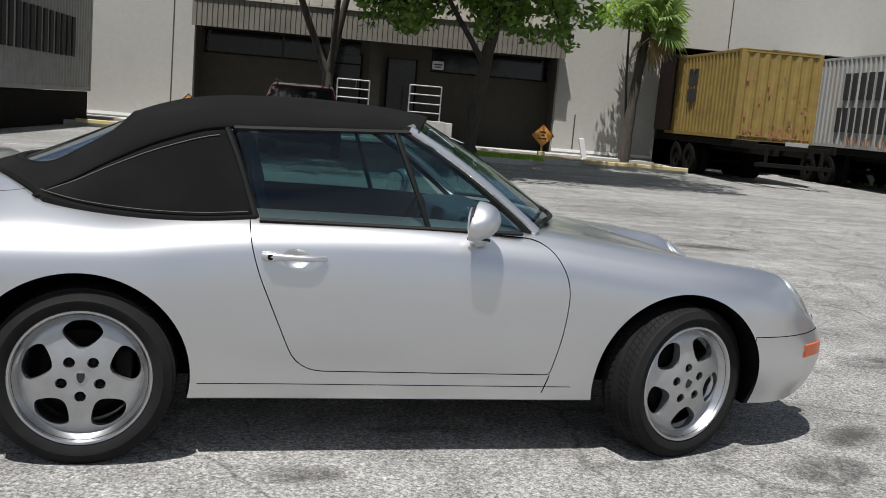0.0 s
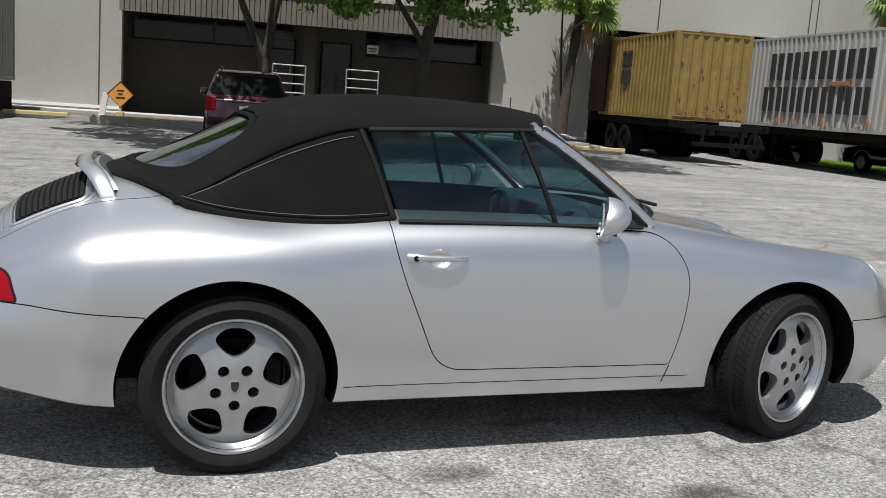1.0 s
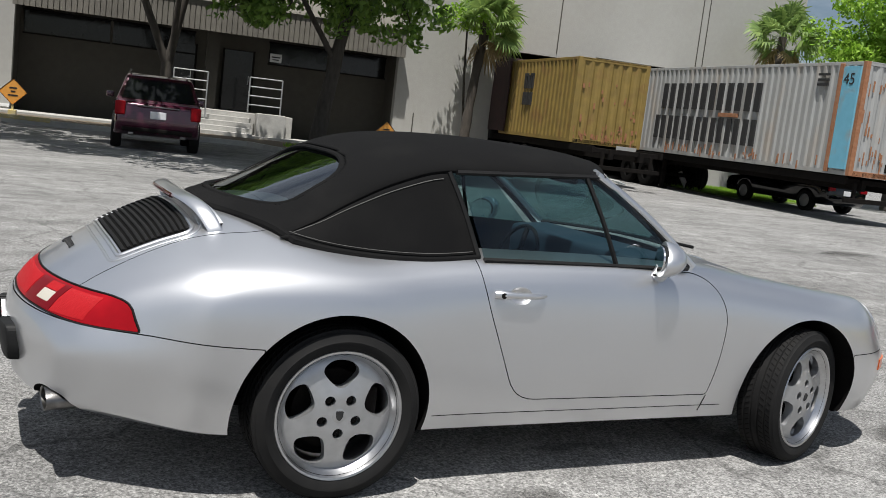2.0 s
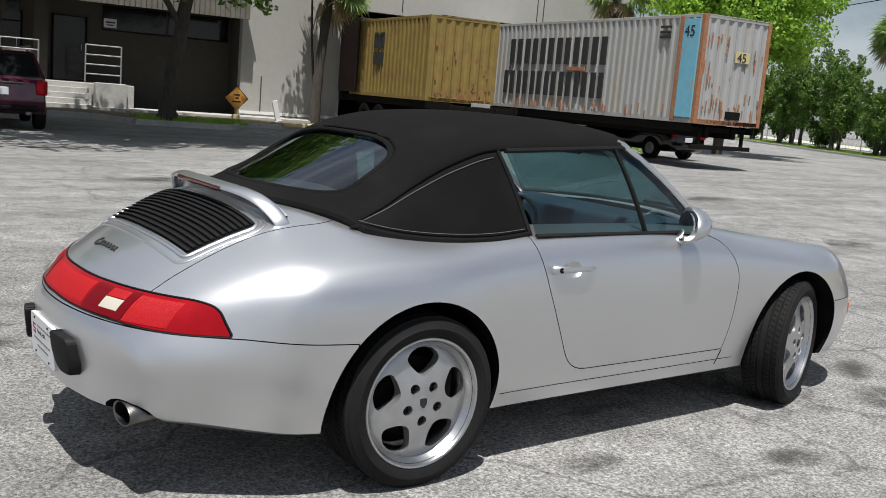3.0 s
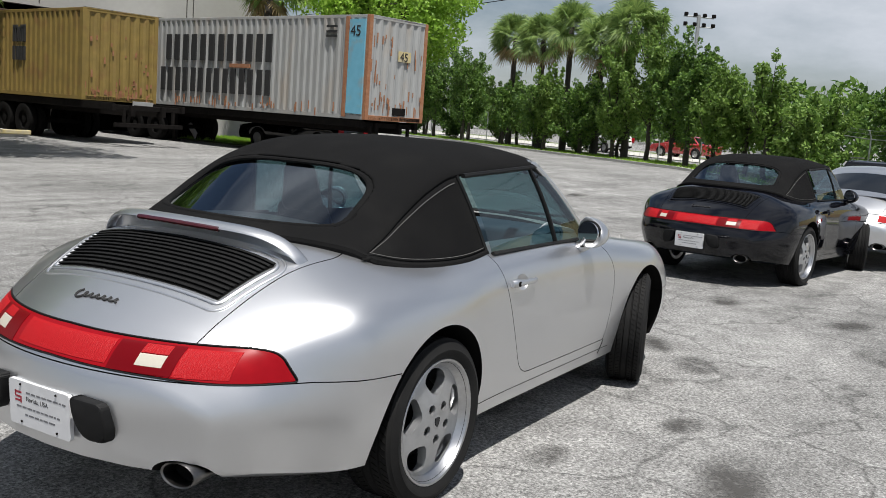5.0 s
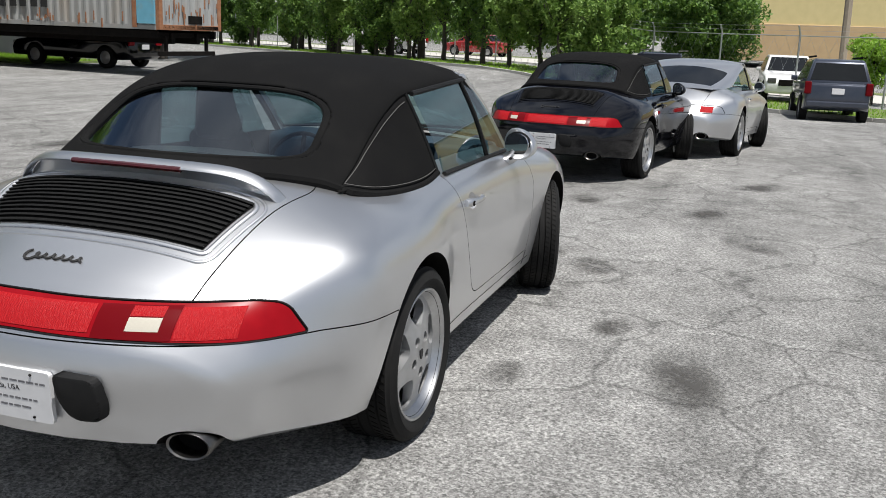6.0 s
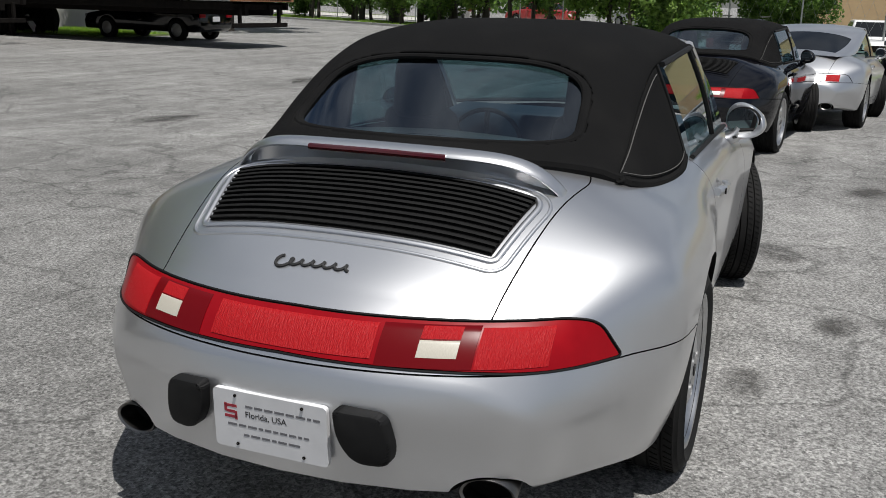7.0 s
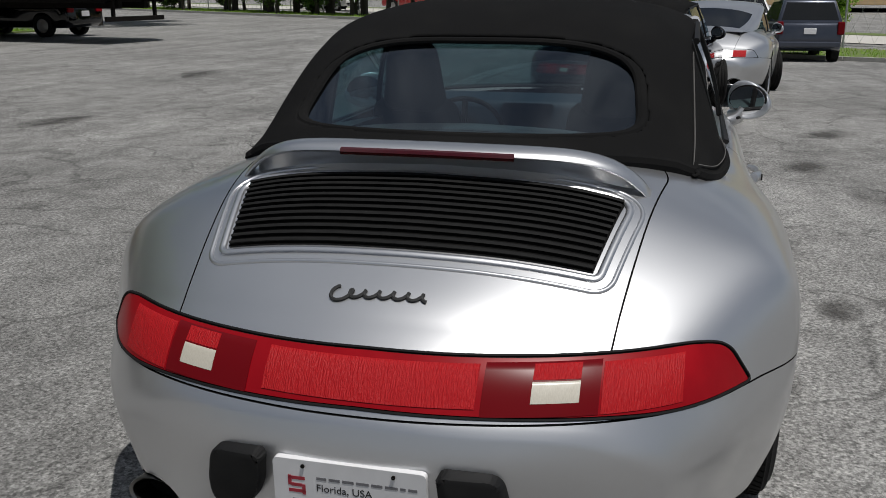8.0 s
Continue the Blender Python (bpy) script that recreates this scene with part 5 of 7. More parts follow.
for x, y, rx, ry, turn in ((2.95, -0.95, 0.28, 0.16, 20), (1.66, -1.28, 0.22, 0.12, -10), (0.77, -0.95, 0.2, 0.1, 5), (5.3, -1.5, 0.45, 0.2, -15), (5.6, -0.4, 0.4, 0.2, 10), (3.35, -0.55, 0.3, 0.14, 30), (-1.5, 0.9, 0.4, 0.16, -30), (-1.05, 1.55, 0.3, 0.15, 0), (4.6, 0.8, 0.5, 0.2, 15), (7.4, -1.9, 0.6, 0.25, -20), (1.0, -1.7, 0.5, 0.2, 12), (-0.6, -1.4, 0.4, 0.2, -14), (4.1, -1.9, 0.35, 0.18, 40), (9.5, 3.2, 0.7, 0.3, 0), (6.2, 6.0, 0.8, 0.3, -8), (2.6, 9.0, 0.9, 0.35, 10), (-1.9, 4.0, 0.8, 0.25, 20), (12.0, 7.5, 1.1, 0.4, 5), (15.0, 0.8, 0.9, 0.35, -10), (17.5, 6.5, 1.2, 0.4, 0)):
    bm = bmesh.new()
    ring = [bm.verts.new(((1.0 + 0.12 * stain_rng.uniform(-1, 1)) * math.cos(a), (1.0 + 0.12 * stain_rng.uniform(-1, 1)) * math.sin(a), 0)) for a in np.linspace(0, 2 * math.pi, 28, endpoint=False)]
    bm.faces.new(ring)
    ob = structure(part("oil_stain", bm, M["oil"]), "dark oil stain soaked into the asphalt", "stain")
    ob.matrix_world = pose(x, y, ground_z(x, y) + 0.004, 0, 0, turn) @ Matrix.Diagonal((rx, ry, 1, 1))


def container(name, label, length, height, m, mat, z0=1.24, pitch=0.28):
    """A corrugated steel box, its end face at v=0 and its length along +v; u across."""
    c = thing(name, label, "container", m)
    w = 2.44

    def corrugated(k, span, to3, parent_name, mt):
        bm = bmesh.new()
        prof = []
        n = int(span / pitch)
        p = span / n
        for i in range(n):
            a = i * p
            prof += [(a, 0.0), (a + p * 0.30, 0.0), (a + p * 0.5, -0.036), (a + p * 0.80, -0.036)]
        prof.append((span, 0))
        lo = [bm.verts.new(to3(a, d, z0 + 0.10)) for a, d in prof]
        hi = [bm.verts.new(to3(a, d, z0 + height - 0.08)) for a, d in prof]
        for i in range(len(prof) - 1):
            bm.faces.new((lo[i], lo[i + 1], hi[i + 1], hi[i]))
        return part(parent_name, bm, mt, c)

    corrugated(0, length - 0.2, lambda a, d, z: (-w / 2 - d * 1 + 0.005, 0.1 + a, z), "side_panel", mat)
    corrugated(0, length - 0.2, lambda a, d, z: (w / 2 + d * 1 - 0.005, 0.1 + a, z), "side_panel", mat)
    corrugated(0, w - 0.2, lambda a, d, z: (-w / 2 + 0.1 + a, 0.005 - d, z), "end_panel", mat)
    bm = bmesh.new()
    add_box(bm, (0, length / 2, z0 + height - 0.03), (w - 0.02, length, 0.04))
    part("roof_panel", bm, mat, c)
    bm = bmesh.new()
    add_box(bm, (0, length / 2, z0 + 0.07), (w - 0.02, length, 0.1))
    part("floor_panel", bm, M["chassis"], c)
    return c


def corner_frame(c, length, height, mat, rail_mat, z0=1.24):
    w = 2.44
    for u in (-w / 2 + 0.06, w / 2 - 0.06):
        for v in (0.06, length - 0.06):
            part("corner_post", box((u, v, z0 + height / 2), (0.13, 0.13, height), 0.01), mat, c)
        for z in (z0 + 0.06, z0 + height - 0.05):
            part("side_rail", box((u, length / 2, z), (0.11, length - 0.24, 0.12 if z < 2 else 0.09), 0.008), rail_mat, c)
    for z in (z0 + 0.07, z0 + height - 0.05):
        part("end_rail", box((0, 0.05, z), (w - 0.24, 0.10, 0.14 if z < 2 else 0.10), 0.008), mat if z < 2 else rail_mat, c)


yellow_box = container("shipping_container", "weathered yellow corrugated shipping container on a chassis at the dock", 6.06, 2.59, HALL @ pose(11.68, -6.95, 0), M["yellow_steel"])
corner_frame(yellow_box, 6.06, 2.59, M["yellow_steel"], M["yellow_steel"])
white_box = container("shipping_container", "grey-white corrugated shipping container with dark lettering blocks and rust", 13.7, 2.9, HALL @ pose(16.42, -13.6, 0), M["white_steel"])
corner_frame(white_box, 13.7, 2.9, M["rust"], M["white_steel"])
left_box = container("shipping_container", "shaded grey corrugated shipping container with dark lettering blocks", 12.2, 2.9, HALL @ pose(-10.03, -14.0, 0), M["shade_steel"], 1.0)
corner_frame(left_box, 12.2, 2.9, M["shade_steel"], M["shade_steel"], 1.0)


# ---- warehouse ----
def hall_box(bm, u0, u1, v0, v1, z0, z1):
    add_box(bm, ((u0 + u1) / 2, (v0 + v1) / 2, (z0 + z1) / 2), (u1 - u0, v1 - v0, z1 - z0), HALL)


wall = bmesh.new()
for u0, u1, z0, z1 in ((-30, -5.93, 0, 9.5), (6.70, 10.42, 0, 9.5), (13.4, 14.4, 0, 9.5), (18.4, 23.5, 0, 9.5), (-5.93, 6.70, 4.42, 9.5), (10.42, 13.4, 4.28, 9.5), (14.4, 18.4, 4.5, 9.5)):
    hall_box(wall, u0, u1, 0, 0.35, z0, z1)
hall_box(wall, 23.15, 23.5, 0.35, 30, 0, 9.5)
hall_box(wall, -30, -29.65, 0.35, 30, 0, 9.5)
hall_box(wall, -29.65, 23.15, 29.65, 30, 0, 9.5)
wall_front = structure(part("wall_front", wall, M["stucco"]), "cream stucco warehouse wall with joints", "wall")
roof = bmesh.new()
hall_box(roof, -30, 23.5, 0.0, 30, 9.5, 9.7)
structure(part("roof", roof, M["concrete"]), "flat warehouse roof", "roof")
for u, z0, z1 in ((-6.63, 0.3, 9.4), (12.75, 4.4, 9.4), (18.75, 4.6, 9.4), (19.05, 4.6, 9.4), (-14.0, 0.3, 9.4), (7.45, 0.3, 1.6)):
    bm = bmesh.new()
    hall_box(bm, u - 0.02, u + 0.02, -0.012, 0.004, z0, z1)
    structure(part("wall_joint", bm, M["stucco_shade_joint"]), "dark vertical joint in the wall", "joint")
bm = bmesh.new()
for u0, u1 in ((-30, -5.93), (6.70, 10.4)):
    hall_box(bm, u0, u1, -0.03, 0, 0.26, 0.36)
structure(part("wall_base", bm, M["white_paint"]), "white painted wall base line", "trim")
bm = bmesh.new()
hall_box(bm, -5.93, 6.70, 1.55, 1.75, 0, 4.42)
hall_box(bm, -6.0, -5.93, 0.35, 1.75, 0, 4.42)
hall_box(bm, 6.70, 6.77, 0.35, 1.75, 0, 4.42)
structure(part("wall_recess", bm, M["stucco_shade_joint"]), "grey recessed wall under the canopy, darkened for its shade", "wall")
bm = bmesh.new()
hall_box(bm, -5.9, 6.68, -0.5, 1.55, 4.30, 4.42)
structure(part("canopy_soffit", bm, M["stucco_shade_joint"]), "grey canopy underside, darkened for shade", "ceiling")
bm = bmesh.new()
n = 74
for i in range(n):
    u = -5.93 + 12.7 * i / n
    hall_box(bm, u, u + 12.7 / n - 0.035, -0.66, -0.5, 3.46, 4.42)
hall_box(bm, -5.92, 6.76, -0.62, -0.48, 3.47, 4.41)
structure(part("canopy_fascia", bm, M["fascia"]), "ribbed concrete canopy fascia stained with age and darkened for tree shade", "canopy")
bm = bmesh.new()
low = [(-5.93, -0.72, 4.40), (6.80, -0.72, 4.40), (6.35, 0.0, 5.35), (-5.93, 0.0, 5.35)]
vs = [bm.verts.new(HALL @ Vector(p)) for p in low] + [bm.verts.new(HALL @ (Vector(p) + Vector((0, 0.03, 0.06)))) for p in low]
for f in ((0, 1, 2, 3), (7, 6, 5, 4), (0, 4, 5, 1), (1, 5, 6, 2), (2, 6, 7, 3), (3, 7, 4, 0)):
    bm.faces.new([vs[i] for i in f])
for i in range(30):
    u = -5.9 + i * 0.42
    a, b = HALL @ Vector((u, -0.70, 4.47)), HALL @ Vector((min(u, 6.3), 0.0, 5.42))
    add_tube(bm, [a, b], 0.022, 4)
bmesh.ops.recalc_face_normals(bm, faces=bm.faces[:])
structure(part("canopy_roof", bm, M["fascia"]), "stained beige standing-seam canopy roof darkened for tree shade", "roof")

for k, (u0, u1) in enumerate(((-5.8, -3.1), (-3.0, -0.3), (2.3, 4.4), (4.5, 6.6))):
    w = thing("window_%d" % (k + 1), "dark clerestory window band under the canopy", "window", HALL @ pose((u0 + u1) / 2, 1.55, 3.1), kind="structure")
    part("pane", box((0, -0.02, 0), (u1 - u0, 0.03, 0.72), 0.0), M["dark_glass"], w)
    for dz in (-0.38, 0.38):
        part("window_frame", box((0, -0.03, dz), (u1 - u0 + 0.06, 0.06, 0.05), 0.005), M["chassis"], w)
for k, u in enumerate((-0.75, 1.25)):
    d = thing("door_%d" % (k + 1), "dark glazed entrance door in the shade", "door", HALL @ pose(u, 1.53, 0.95), kind="structure")
    part("leaf", box((0, 0, 1.05), (1.0, 0.06, 2.1), 0.01), M["dark_glass"], d)
    for du in (-0.53, 0.53):
        part("door_frame", box((du, -0.02, 1.06), (0.06, 0.10, 2.14), 0.005), M["chassis"], d)
    part("door_handle", tube([(0.38, -0.06, 0.95), (0.38, -0.06, 1.25)], 0.014, 6), M["aluminium"], d)
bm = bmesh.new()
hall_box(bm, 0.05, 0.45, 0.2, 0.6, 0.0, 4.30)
structure(part("pillar", bm, M["stucco_shade_joint"]), "grey canopy pillar, darkened for shade", "pillar")
nb = thing("notice_board", "small white notice on the recessed wall", "sign", HALL @ pose(2.55, 1.52, 2.95))
part("board", box((0, 0, 0), (0.42, 0.02, 0.3), 0.003), M["white_plate"], nb)
part("print_bar", box((0, -0.013, 0.03), (0.3, 0.006, 0.05), 0), M["ink"], nb)
part("print_bar", box((0, -0.013, -0.06), (0.24, 0.006, 0.04), 0), M["ink"], nb)
# entrance landing with steps and rails
landing = thing("entrance_steps", "grey concrete entrance steps with a landing", "steps", HALL @ pose(0.75, 0, 0), kind="structure")
part("landing", box((0.2, 0.55, 0.46), (4.2, 2.0, 0.92), 0.02), M["concrete"], landing)
for i in range(5):
    part("step", box((0, -0.60 - 0.30 * i, (0.92 - 0.165 * (i + 1)) / 2), (1.7, 0.30, 0.92 - 0.165 * (i + 1)), 0.012), M["concrete"], landing)
part("cheek_block", box((1.5, -0.75, 0.48), (0.95, 0.6, 0.96), 0.02), M["concrete"], landing)
for u in (-1.0, 1.45):
    r = thing("handrail", "tubular aluminium handrail beside the steps", "railing", HALL @ pose(u, -0.95, 0), group="handrails")
    for du in (0, 1.08):
        part("post", tube([(du, 0, 0.0 if u < 0 else 0.96), (du, 0, 2.12)], 0.025, 8), M["aluminium"], r)
    for z in (2.12, 1.82, 1.52, 1.22):
        part("rail", tube([(0, 0, z), (1.08, 0, z)], 0.02, 8), M["aluminium"], r)
# dock bays: the shade inside is given as near-black walls
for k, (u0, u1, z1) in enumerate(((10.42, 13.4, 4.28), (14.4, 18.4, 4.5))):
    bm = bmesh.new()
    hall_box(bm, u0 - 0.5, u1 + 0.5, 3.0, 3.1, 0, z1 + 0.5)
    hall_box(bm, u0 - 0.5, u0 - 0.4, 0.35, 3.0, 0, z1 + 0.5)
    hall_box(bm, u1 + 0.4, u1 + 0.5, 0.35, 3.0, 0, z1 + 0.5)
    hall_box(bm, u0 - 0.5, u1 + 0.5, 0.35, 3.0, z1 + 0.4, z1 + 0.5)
    structure(part("wall_dock", bm, M["dark"]), "loading dock bay walls coloured black for the shade inside", "wall")
    for u in (u0 + 0.12, u1 - 0.12):
        bm = bmesh.new()
        hall_box(bm, u - 0.14, u + 0.14, -0.30, 0.0, 1.0, z1 - 0.1)
        structure(part("dock_shelter", bevelled(bm, 0.03), M["rubber"]), "black padded dock shelter", "dock shelter")

# planted strip with kerbs
bm = bmesh.new()
strip = [(-30, -4.4), (-8.9, -4.4), (1.2, -4.6), (2.0, -6.5), (4.6, -6.7), (5.4, -4.6), (10.0, -4.6), (10.1, 0.0), (-30, 0.0)]
add_prism(bm, strip, lambda a, b, d: HALL @ Vector((a, b, d)), 0.0, 0.13)
structure(part("planting_bed", bm, M["soil"]), "bare mulched strip along the building", "planting bed")
edge_pts = [Vector((a, b)) for a, b in strip[:8]]
bm = bmesh.new()
for p, q in zip(edge_pts, edge_pts[1:]):
    d = (q - p).normalized()
    nrm = Vector((d.y, -d.x))
    a, b = p + nrm * 0.0, q + nrm * 0.0
    vs = []
    for z in (0.0, 0.15):
        for w in (a, b, b + nrm * 0.15, a + nrm * 0.15):
            vs.append(bm.verts.new(HALL @ Vector((w.x, w.y, z))))
    for f in ((3, 2, 1, 0), (4, 5, 6, 7), (0, 1, 5, 4), (1, 2, 6, 5), (2, 3, 7, 6), (3, 0, 4, 7)):
        bm.faces.new([vs[i] for i in f])
bmesh.ops.recalc_face_normals(bm, faces=bm.faces[:])
structure(part("kerb", bm, M["concrete"]), "worn concrete kerb", "kerb")
bm = bmesh.new()
hall_box(bm, -30, 10.0, -1.6, 0, 0.13, 0.20)
structure(part("pavement", bm, M["concrete"]), "narrow concrete apron along the wall", "pavement")
for u, v, turn in ((-7.6, -4.55, 2), (-5.2, -4.55, -2), (5.4, -3.9, 0), (7.6, -4.75, 1), (9.2, -4.72, -3)):
    st = box((0, 0, 0.09), (1.75, 0.16, 0.13), 0.025, HALL @ pose(u, v, 0.06, 0, 0, turn))
    tagged(part("wheel_stop", st, M["kerb_yellow"]), "faded yellow concrete wheel stop on the kerb", "wheel stop", "wheel stops")
for u, v, lean in ((-6.0, -3.4, 10), (7.3, -2.6, -14), (17.2, -3.2, -35)):
    b = HALL @ pose(u, v, 0.12 if u < 12 else 0, 0, lean, 0)
    w = thing("marker_post", "white painted board leaning beside the kerb", "post", b, "marker posts")
    part("board", box((0, 0, 0.36), (0.17, 0.10, 0.74), 0.01), M["white_paint"], w)
    part("foot", box((0, 0, 0.03), (0.22, 0.2, 0.06), 0.01), M["concrete"], w)
for u, v in ((-5.45, -3.5), (5.75, -3.0)):
    sg = thing("warning_sign", "orange diamond warning sign on a short yellow post", "sign", HALL @ pose(u, v, 0.13), "warning signs")
    part("panel", box((0, 0, 0), (0.52, 0.012, 0.52), 0.02, pose(0, 0, 0.69, 0, 45, 0)), M["sign_orange"], sg)
    part("rim", box((0, 0.008, 0), (0.55, 0.006, 0.55), 0.02, pose(0, 0, 0.69, 0, 45, 0)), M["ink"], sg)
    for z, w in ((0.80, 0.2), (0.70, 0.12), (0.59, 0.26)):
        part("print_bar", box((0, -0.010, z), (w, 0.006, 0.045), 0), M["ink"], sg)
    part("post", box((0, 0.03, 0.2), (0.07, 0.05, 0.5), 0.008), M["kerb_yellow"], sg)
    part("base", box((0, 0.03, 0.09), (0.22, 0.22, 0.18), 0.02), M["kerb_yellow"], sg)


# ---- containers on their chassis ----
def blocks(parent, u_face, spans, z0, z1, mat):
    """Lettering as plain bars on a container's long side, two for each character."""
    for a, b in spans:
        w = (b - a) * 0.36
        for c in (a + w / 2, b - w / 2):
            part("letter_bar", box((u_face, c, (z0 + z1) / 2), (0.05, w, z1 - z0), 0.006), mat, parent)


def chassis(name, label, m, length, axle_v):
    t = thing(name, label, "trailer", m)
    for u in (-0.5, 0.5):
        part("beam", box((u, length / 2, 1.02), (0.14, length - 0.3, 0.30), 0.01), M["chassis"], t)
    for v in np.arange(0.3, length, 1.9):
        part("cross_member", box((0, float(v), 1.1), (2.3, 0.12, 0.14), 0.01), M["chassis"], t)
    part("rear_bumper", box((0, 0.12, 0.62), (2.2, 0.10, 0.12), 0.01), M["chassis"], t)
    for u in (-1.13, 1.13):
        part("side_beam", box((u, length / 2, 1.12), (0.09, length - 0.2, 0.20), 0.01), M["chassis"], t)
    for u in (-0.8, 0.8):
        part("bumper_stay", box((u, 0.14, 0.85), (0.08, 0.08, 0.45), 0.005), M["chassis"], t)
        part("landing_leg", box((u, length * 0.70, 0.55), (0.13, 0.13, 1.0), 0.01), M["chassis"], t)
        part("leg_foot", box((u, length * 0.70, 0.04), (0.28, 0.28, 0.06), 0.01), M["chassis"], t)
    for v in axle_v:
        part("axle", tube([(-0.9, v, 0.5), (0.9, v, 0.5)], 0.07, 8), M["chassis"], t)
        for side in (-1, 1):
            for k in (0, 1):
                w = bmesh.new()
                mm = Matrix.Translation((side * (1.06 - 0.30 * k), v, 0.5)) @ Matrix.Rotation(math.pi / 2, 4, "Z")
                add_lathe(w, [(0.27, -0.10), (0.42, -0.125), (0.48, -0.11), (0.50, -0.06), (0.50, 0.06), (0.48, 0.11), (0.42, 0.125), (0.27, 0.10)], mm, 32)
                # near black instead of tyre rubber: the container's shade is put into the colour
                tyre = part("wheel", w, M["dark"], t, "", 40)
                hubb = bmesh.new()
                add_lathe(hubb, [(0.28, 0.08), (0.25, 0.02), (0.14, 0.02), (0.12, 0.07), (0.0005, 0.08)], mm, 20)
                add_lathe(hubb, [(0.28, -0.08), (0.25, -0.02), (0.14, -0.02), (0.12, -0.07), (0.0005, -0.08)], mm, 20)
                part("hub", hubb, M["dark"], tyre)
    return t


shelter = thing("dock_shelter", "dark maroon padded shelter round the loading dock opening", "dock shelter", HALL @ pose(11.68, 0, 0))
for u in (-1.30, 1.30):
    part("side_pad", box((u, -0.83, 2.58), (0.07, 1.58, 2.50), 0.02), M["shelter"], shelter)
part("head_pad", box((0, -0.40, 3.93), (2.52, 0.72, 0.10), 0.02), M["shelter"], shelter)
chassis("trailer_chassis", "dark steel container chassis backed up to the dock", HALL @ pose(11.68, -8.6, 0), 8.6, (5.2, 6.45))
chassis("trailer_chassis", "long dark container chassis under the grey-white container", HALL @ pose(16.42, -13.55, 0), 13.6, (10.2, 11.5))
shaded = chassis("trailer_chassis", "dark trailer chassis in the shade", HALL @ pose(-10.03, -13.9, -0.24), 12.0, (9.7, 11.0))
# added dark panels in place of the black shade under this trailer
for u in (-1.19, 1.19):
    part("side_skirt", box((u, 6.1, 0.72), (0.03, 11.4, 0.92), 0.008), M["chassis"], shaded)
side_u = -1.235
# grey-white container: two rows of dark lettering, a pale blue end band, its length mark
x0 = 4.1
blocks(white_box, side_u, [(x0 + 0.95 * i, x0 + 0.95 * i + 0.72) for i in range(6)], 2.76, 3.60, M["ink"])
blocks(white_box, side_u, [(x0 + 0.02 + 0.85 * i, x0 + 0.02 + 0.85 * i + 0.62) for i in range(7)], 1.74, 2.52, M["ink"])
part("end_band", box((side_u + 0.008, 0.46, 2.70), (0.05, 0.62, 2.62), 0.004), M["blue_steel"], white_box, "pale blue band")
part("corner_post", box((side_u + 0.03, 0.86, 2.69), (0.10, 0.14, 2.8), 0.008), M["rust"], white_box)
part("letter_plate", box((side_u, 5.6, 2.62), (0.06, 1.0, 0.12), 0.004), M["rust"], white_box)
for z in (3.82, 3.68, 3.55):
    part("print_bar", box((side_u, 1.5, z), (0.05, 0.42, 0.06), 0.0), M["ink"], white_box)


def number(words, size, m, mat, parent):
    cu = bpy.data.curves.new("number", "FONT")
    cu.body, cu.size, cu.extrude = words, size, 0.004
    ob = bpy.data.objects.new("number", cu)
    scene.collection.objects.link(ob)
    me = bpy.data.meshes.new_from_object(ob.evaluated_get(bpy.context.evaluated_depsgraph_get()))
    bpy.data.objects.remove(ob)
    me.transform(m)
    return from_mesh("length_mark", me, mat, parent)


SIDE = Matrix(((0, 0, -1, 0), (-1, 0, 0, 0), (0, 1, 0, 0), (0, 0, 0, 1)))
ENDF = Matrix(((1, 0, 0, 0), (0, 0, -1, 0), (0, 1, 0, 0), (0, 0, 0, 1)))
number("45", 0.42, Matrix.Translation((side_u - 0.022, 0.72, 3.55)) @ SIDE, M["ink"], white_box)
part("mark_patch", box((0.25, -0.012, 3.10), (0.52, 0.02, 0.30), 0.002), M["kerb_yellow"], white_box, "faded yellow patch")
number("45", 0.34, Matrix.Translation((0.05, -0.028, 2.98)) @ ENDF, M["ink"], white_box)
rng = random.Random(8)
for i in range(46):
    u, z, h = rng.uniform(-1.1, 1.1), rng.uniform(1.45, 3.6), rng.uniform(0.05, 0.35)
    if rng.random() < 0.5:
        z = rng.uniform(1.38, 1.9)
    part("rust_streak", box((u, -0.001, z), (rng.uniform(0.015, 0.05), 0.012, h), 0.0), M["rust"], white_box)
for i in range(40):
    v, z = rng.uniform(1.2, 9.0), rng.uniform(1.36, 1.6)
    part("rust_streak", box((side_u + 0.004, v, z), (0.02, rng.uniform(0.02, 0.05), rng.uniform(0.05, 0.3)), 0.0), M["rust"], white_box)
part("dent_patch", box((0.15, -0.004, 1.52), (0.55, 0.012, 0.22), 0.0), M["chassis"], white_box, "torn dark panel foot")
# yellow container: two dark stacked blocks, rust along its foot
blocks(yellow_box, side_u, [(3.3, 3.5), (3.58, 3.78), (3.86, 4.06)], 2.85, 3.30, M["ink"])
blocks(yellow_box, side_u, [(3.3, 4.06)], 3.26, 3.36, M["ink"])
blocks(yellow_box, side_u, [(3.3, 3.64), (3.72, 4.06)], 2.30, 2.72, M["ink"])
for i in range(60):
    u = rng.uniform(-1.15, 1.15)
    z = 1.36 + abs(rng.gauss(0, 0.22)) if rng.random() < 0.7 else rng.uniform(1.5, 3.2)
    part("rust_streak", box((u, -0.001, z), (rng.uniform(0.02, 0.07), 0.012, rng.uniform(0.03, 0.22)), 0.0), M["rust"], yellow_box)
part("sill_plate", box((0.75, -0.03, 1.20), (0.7, 0.03, 0.16), 0.005), M["white_steel"], yellow_box)
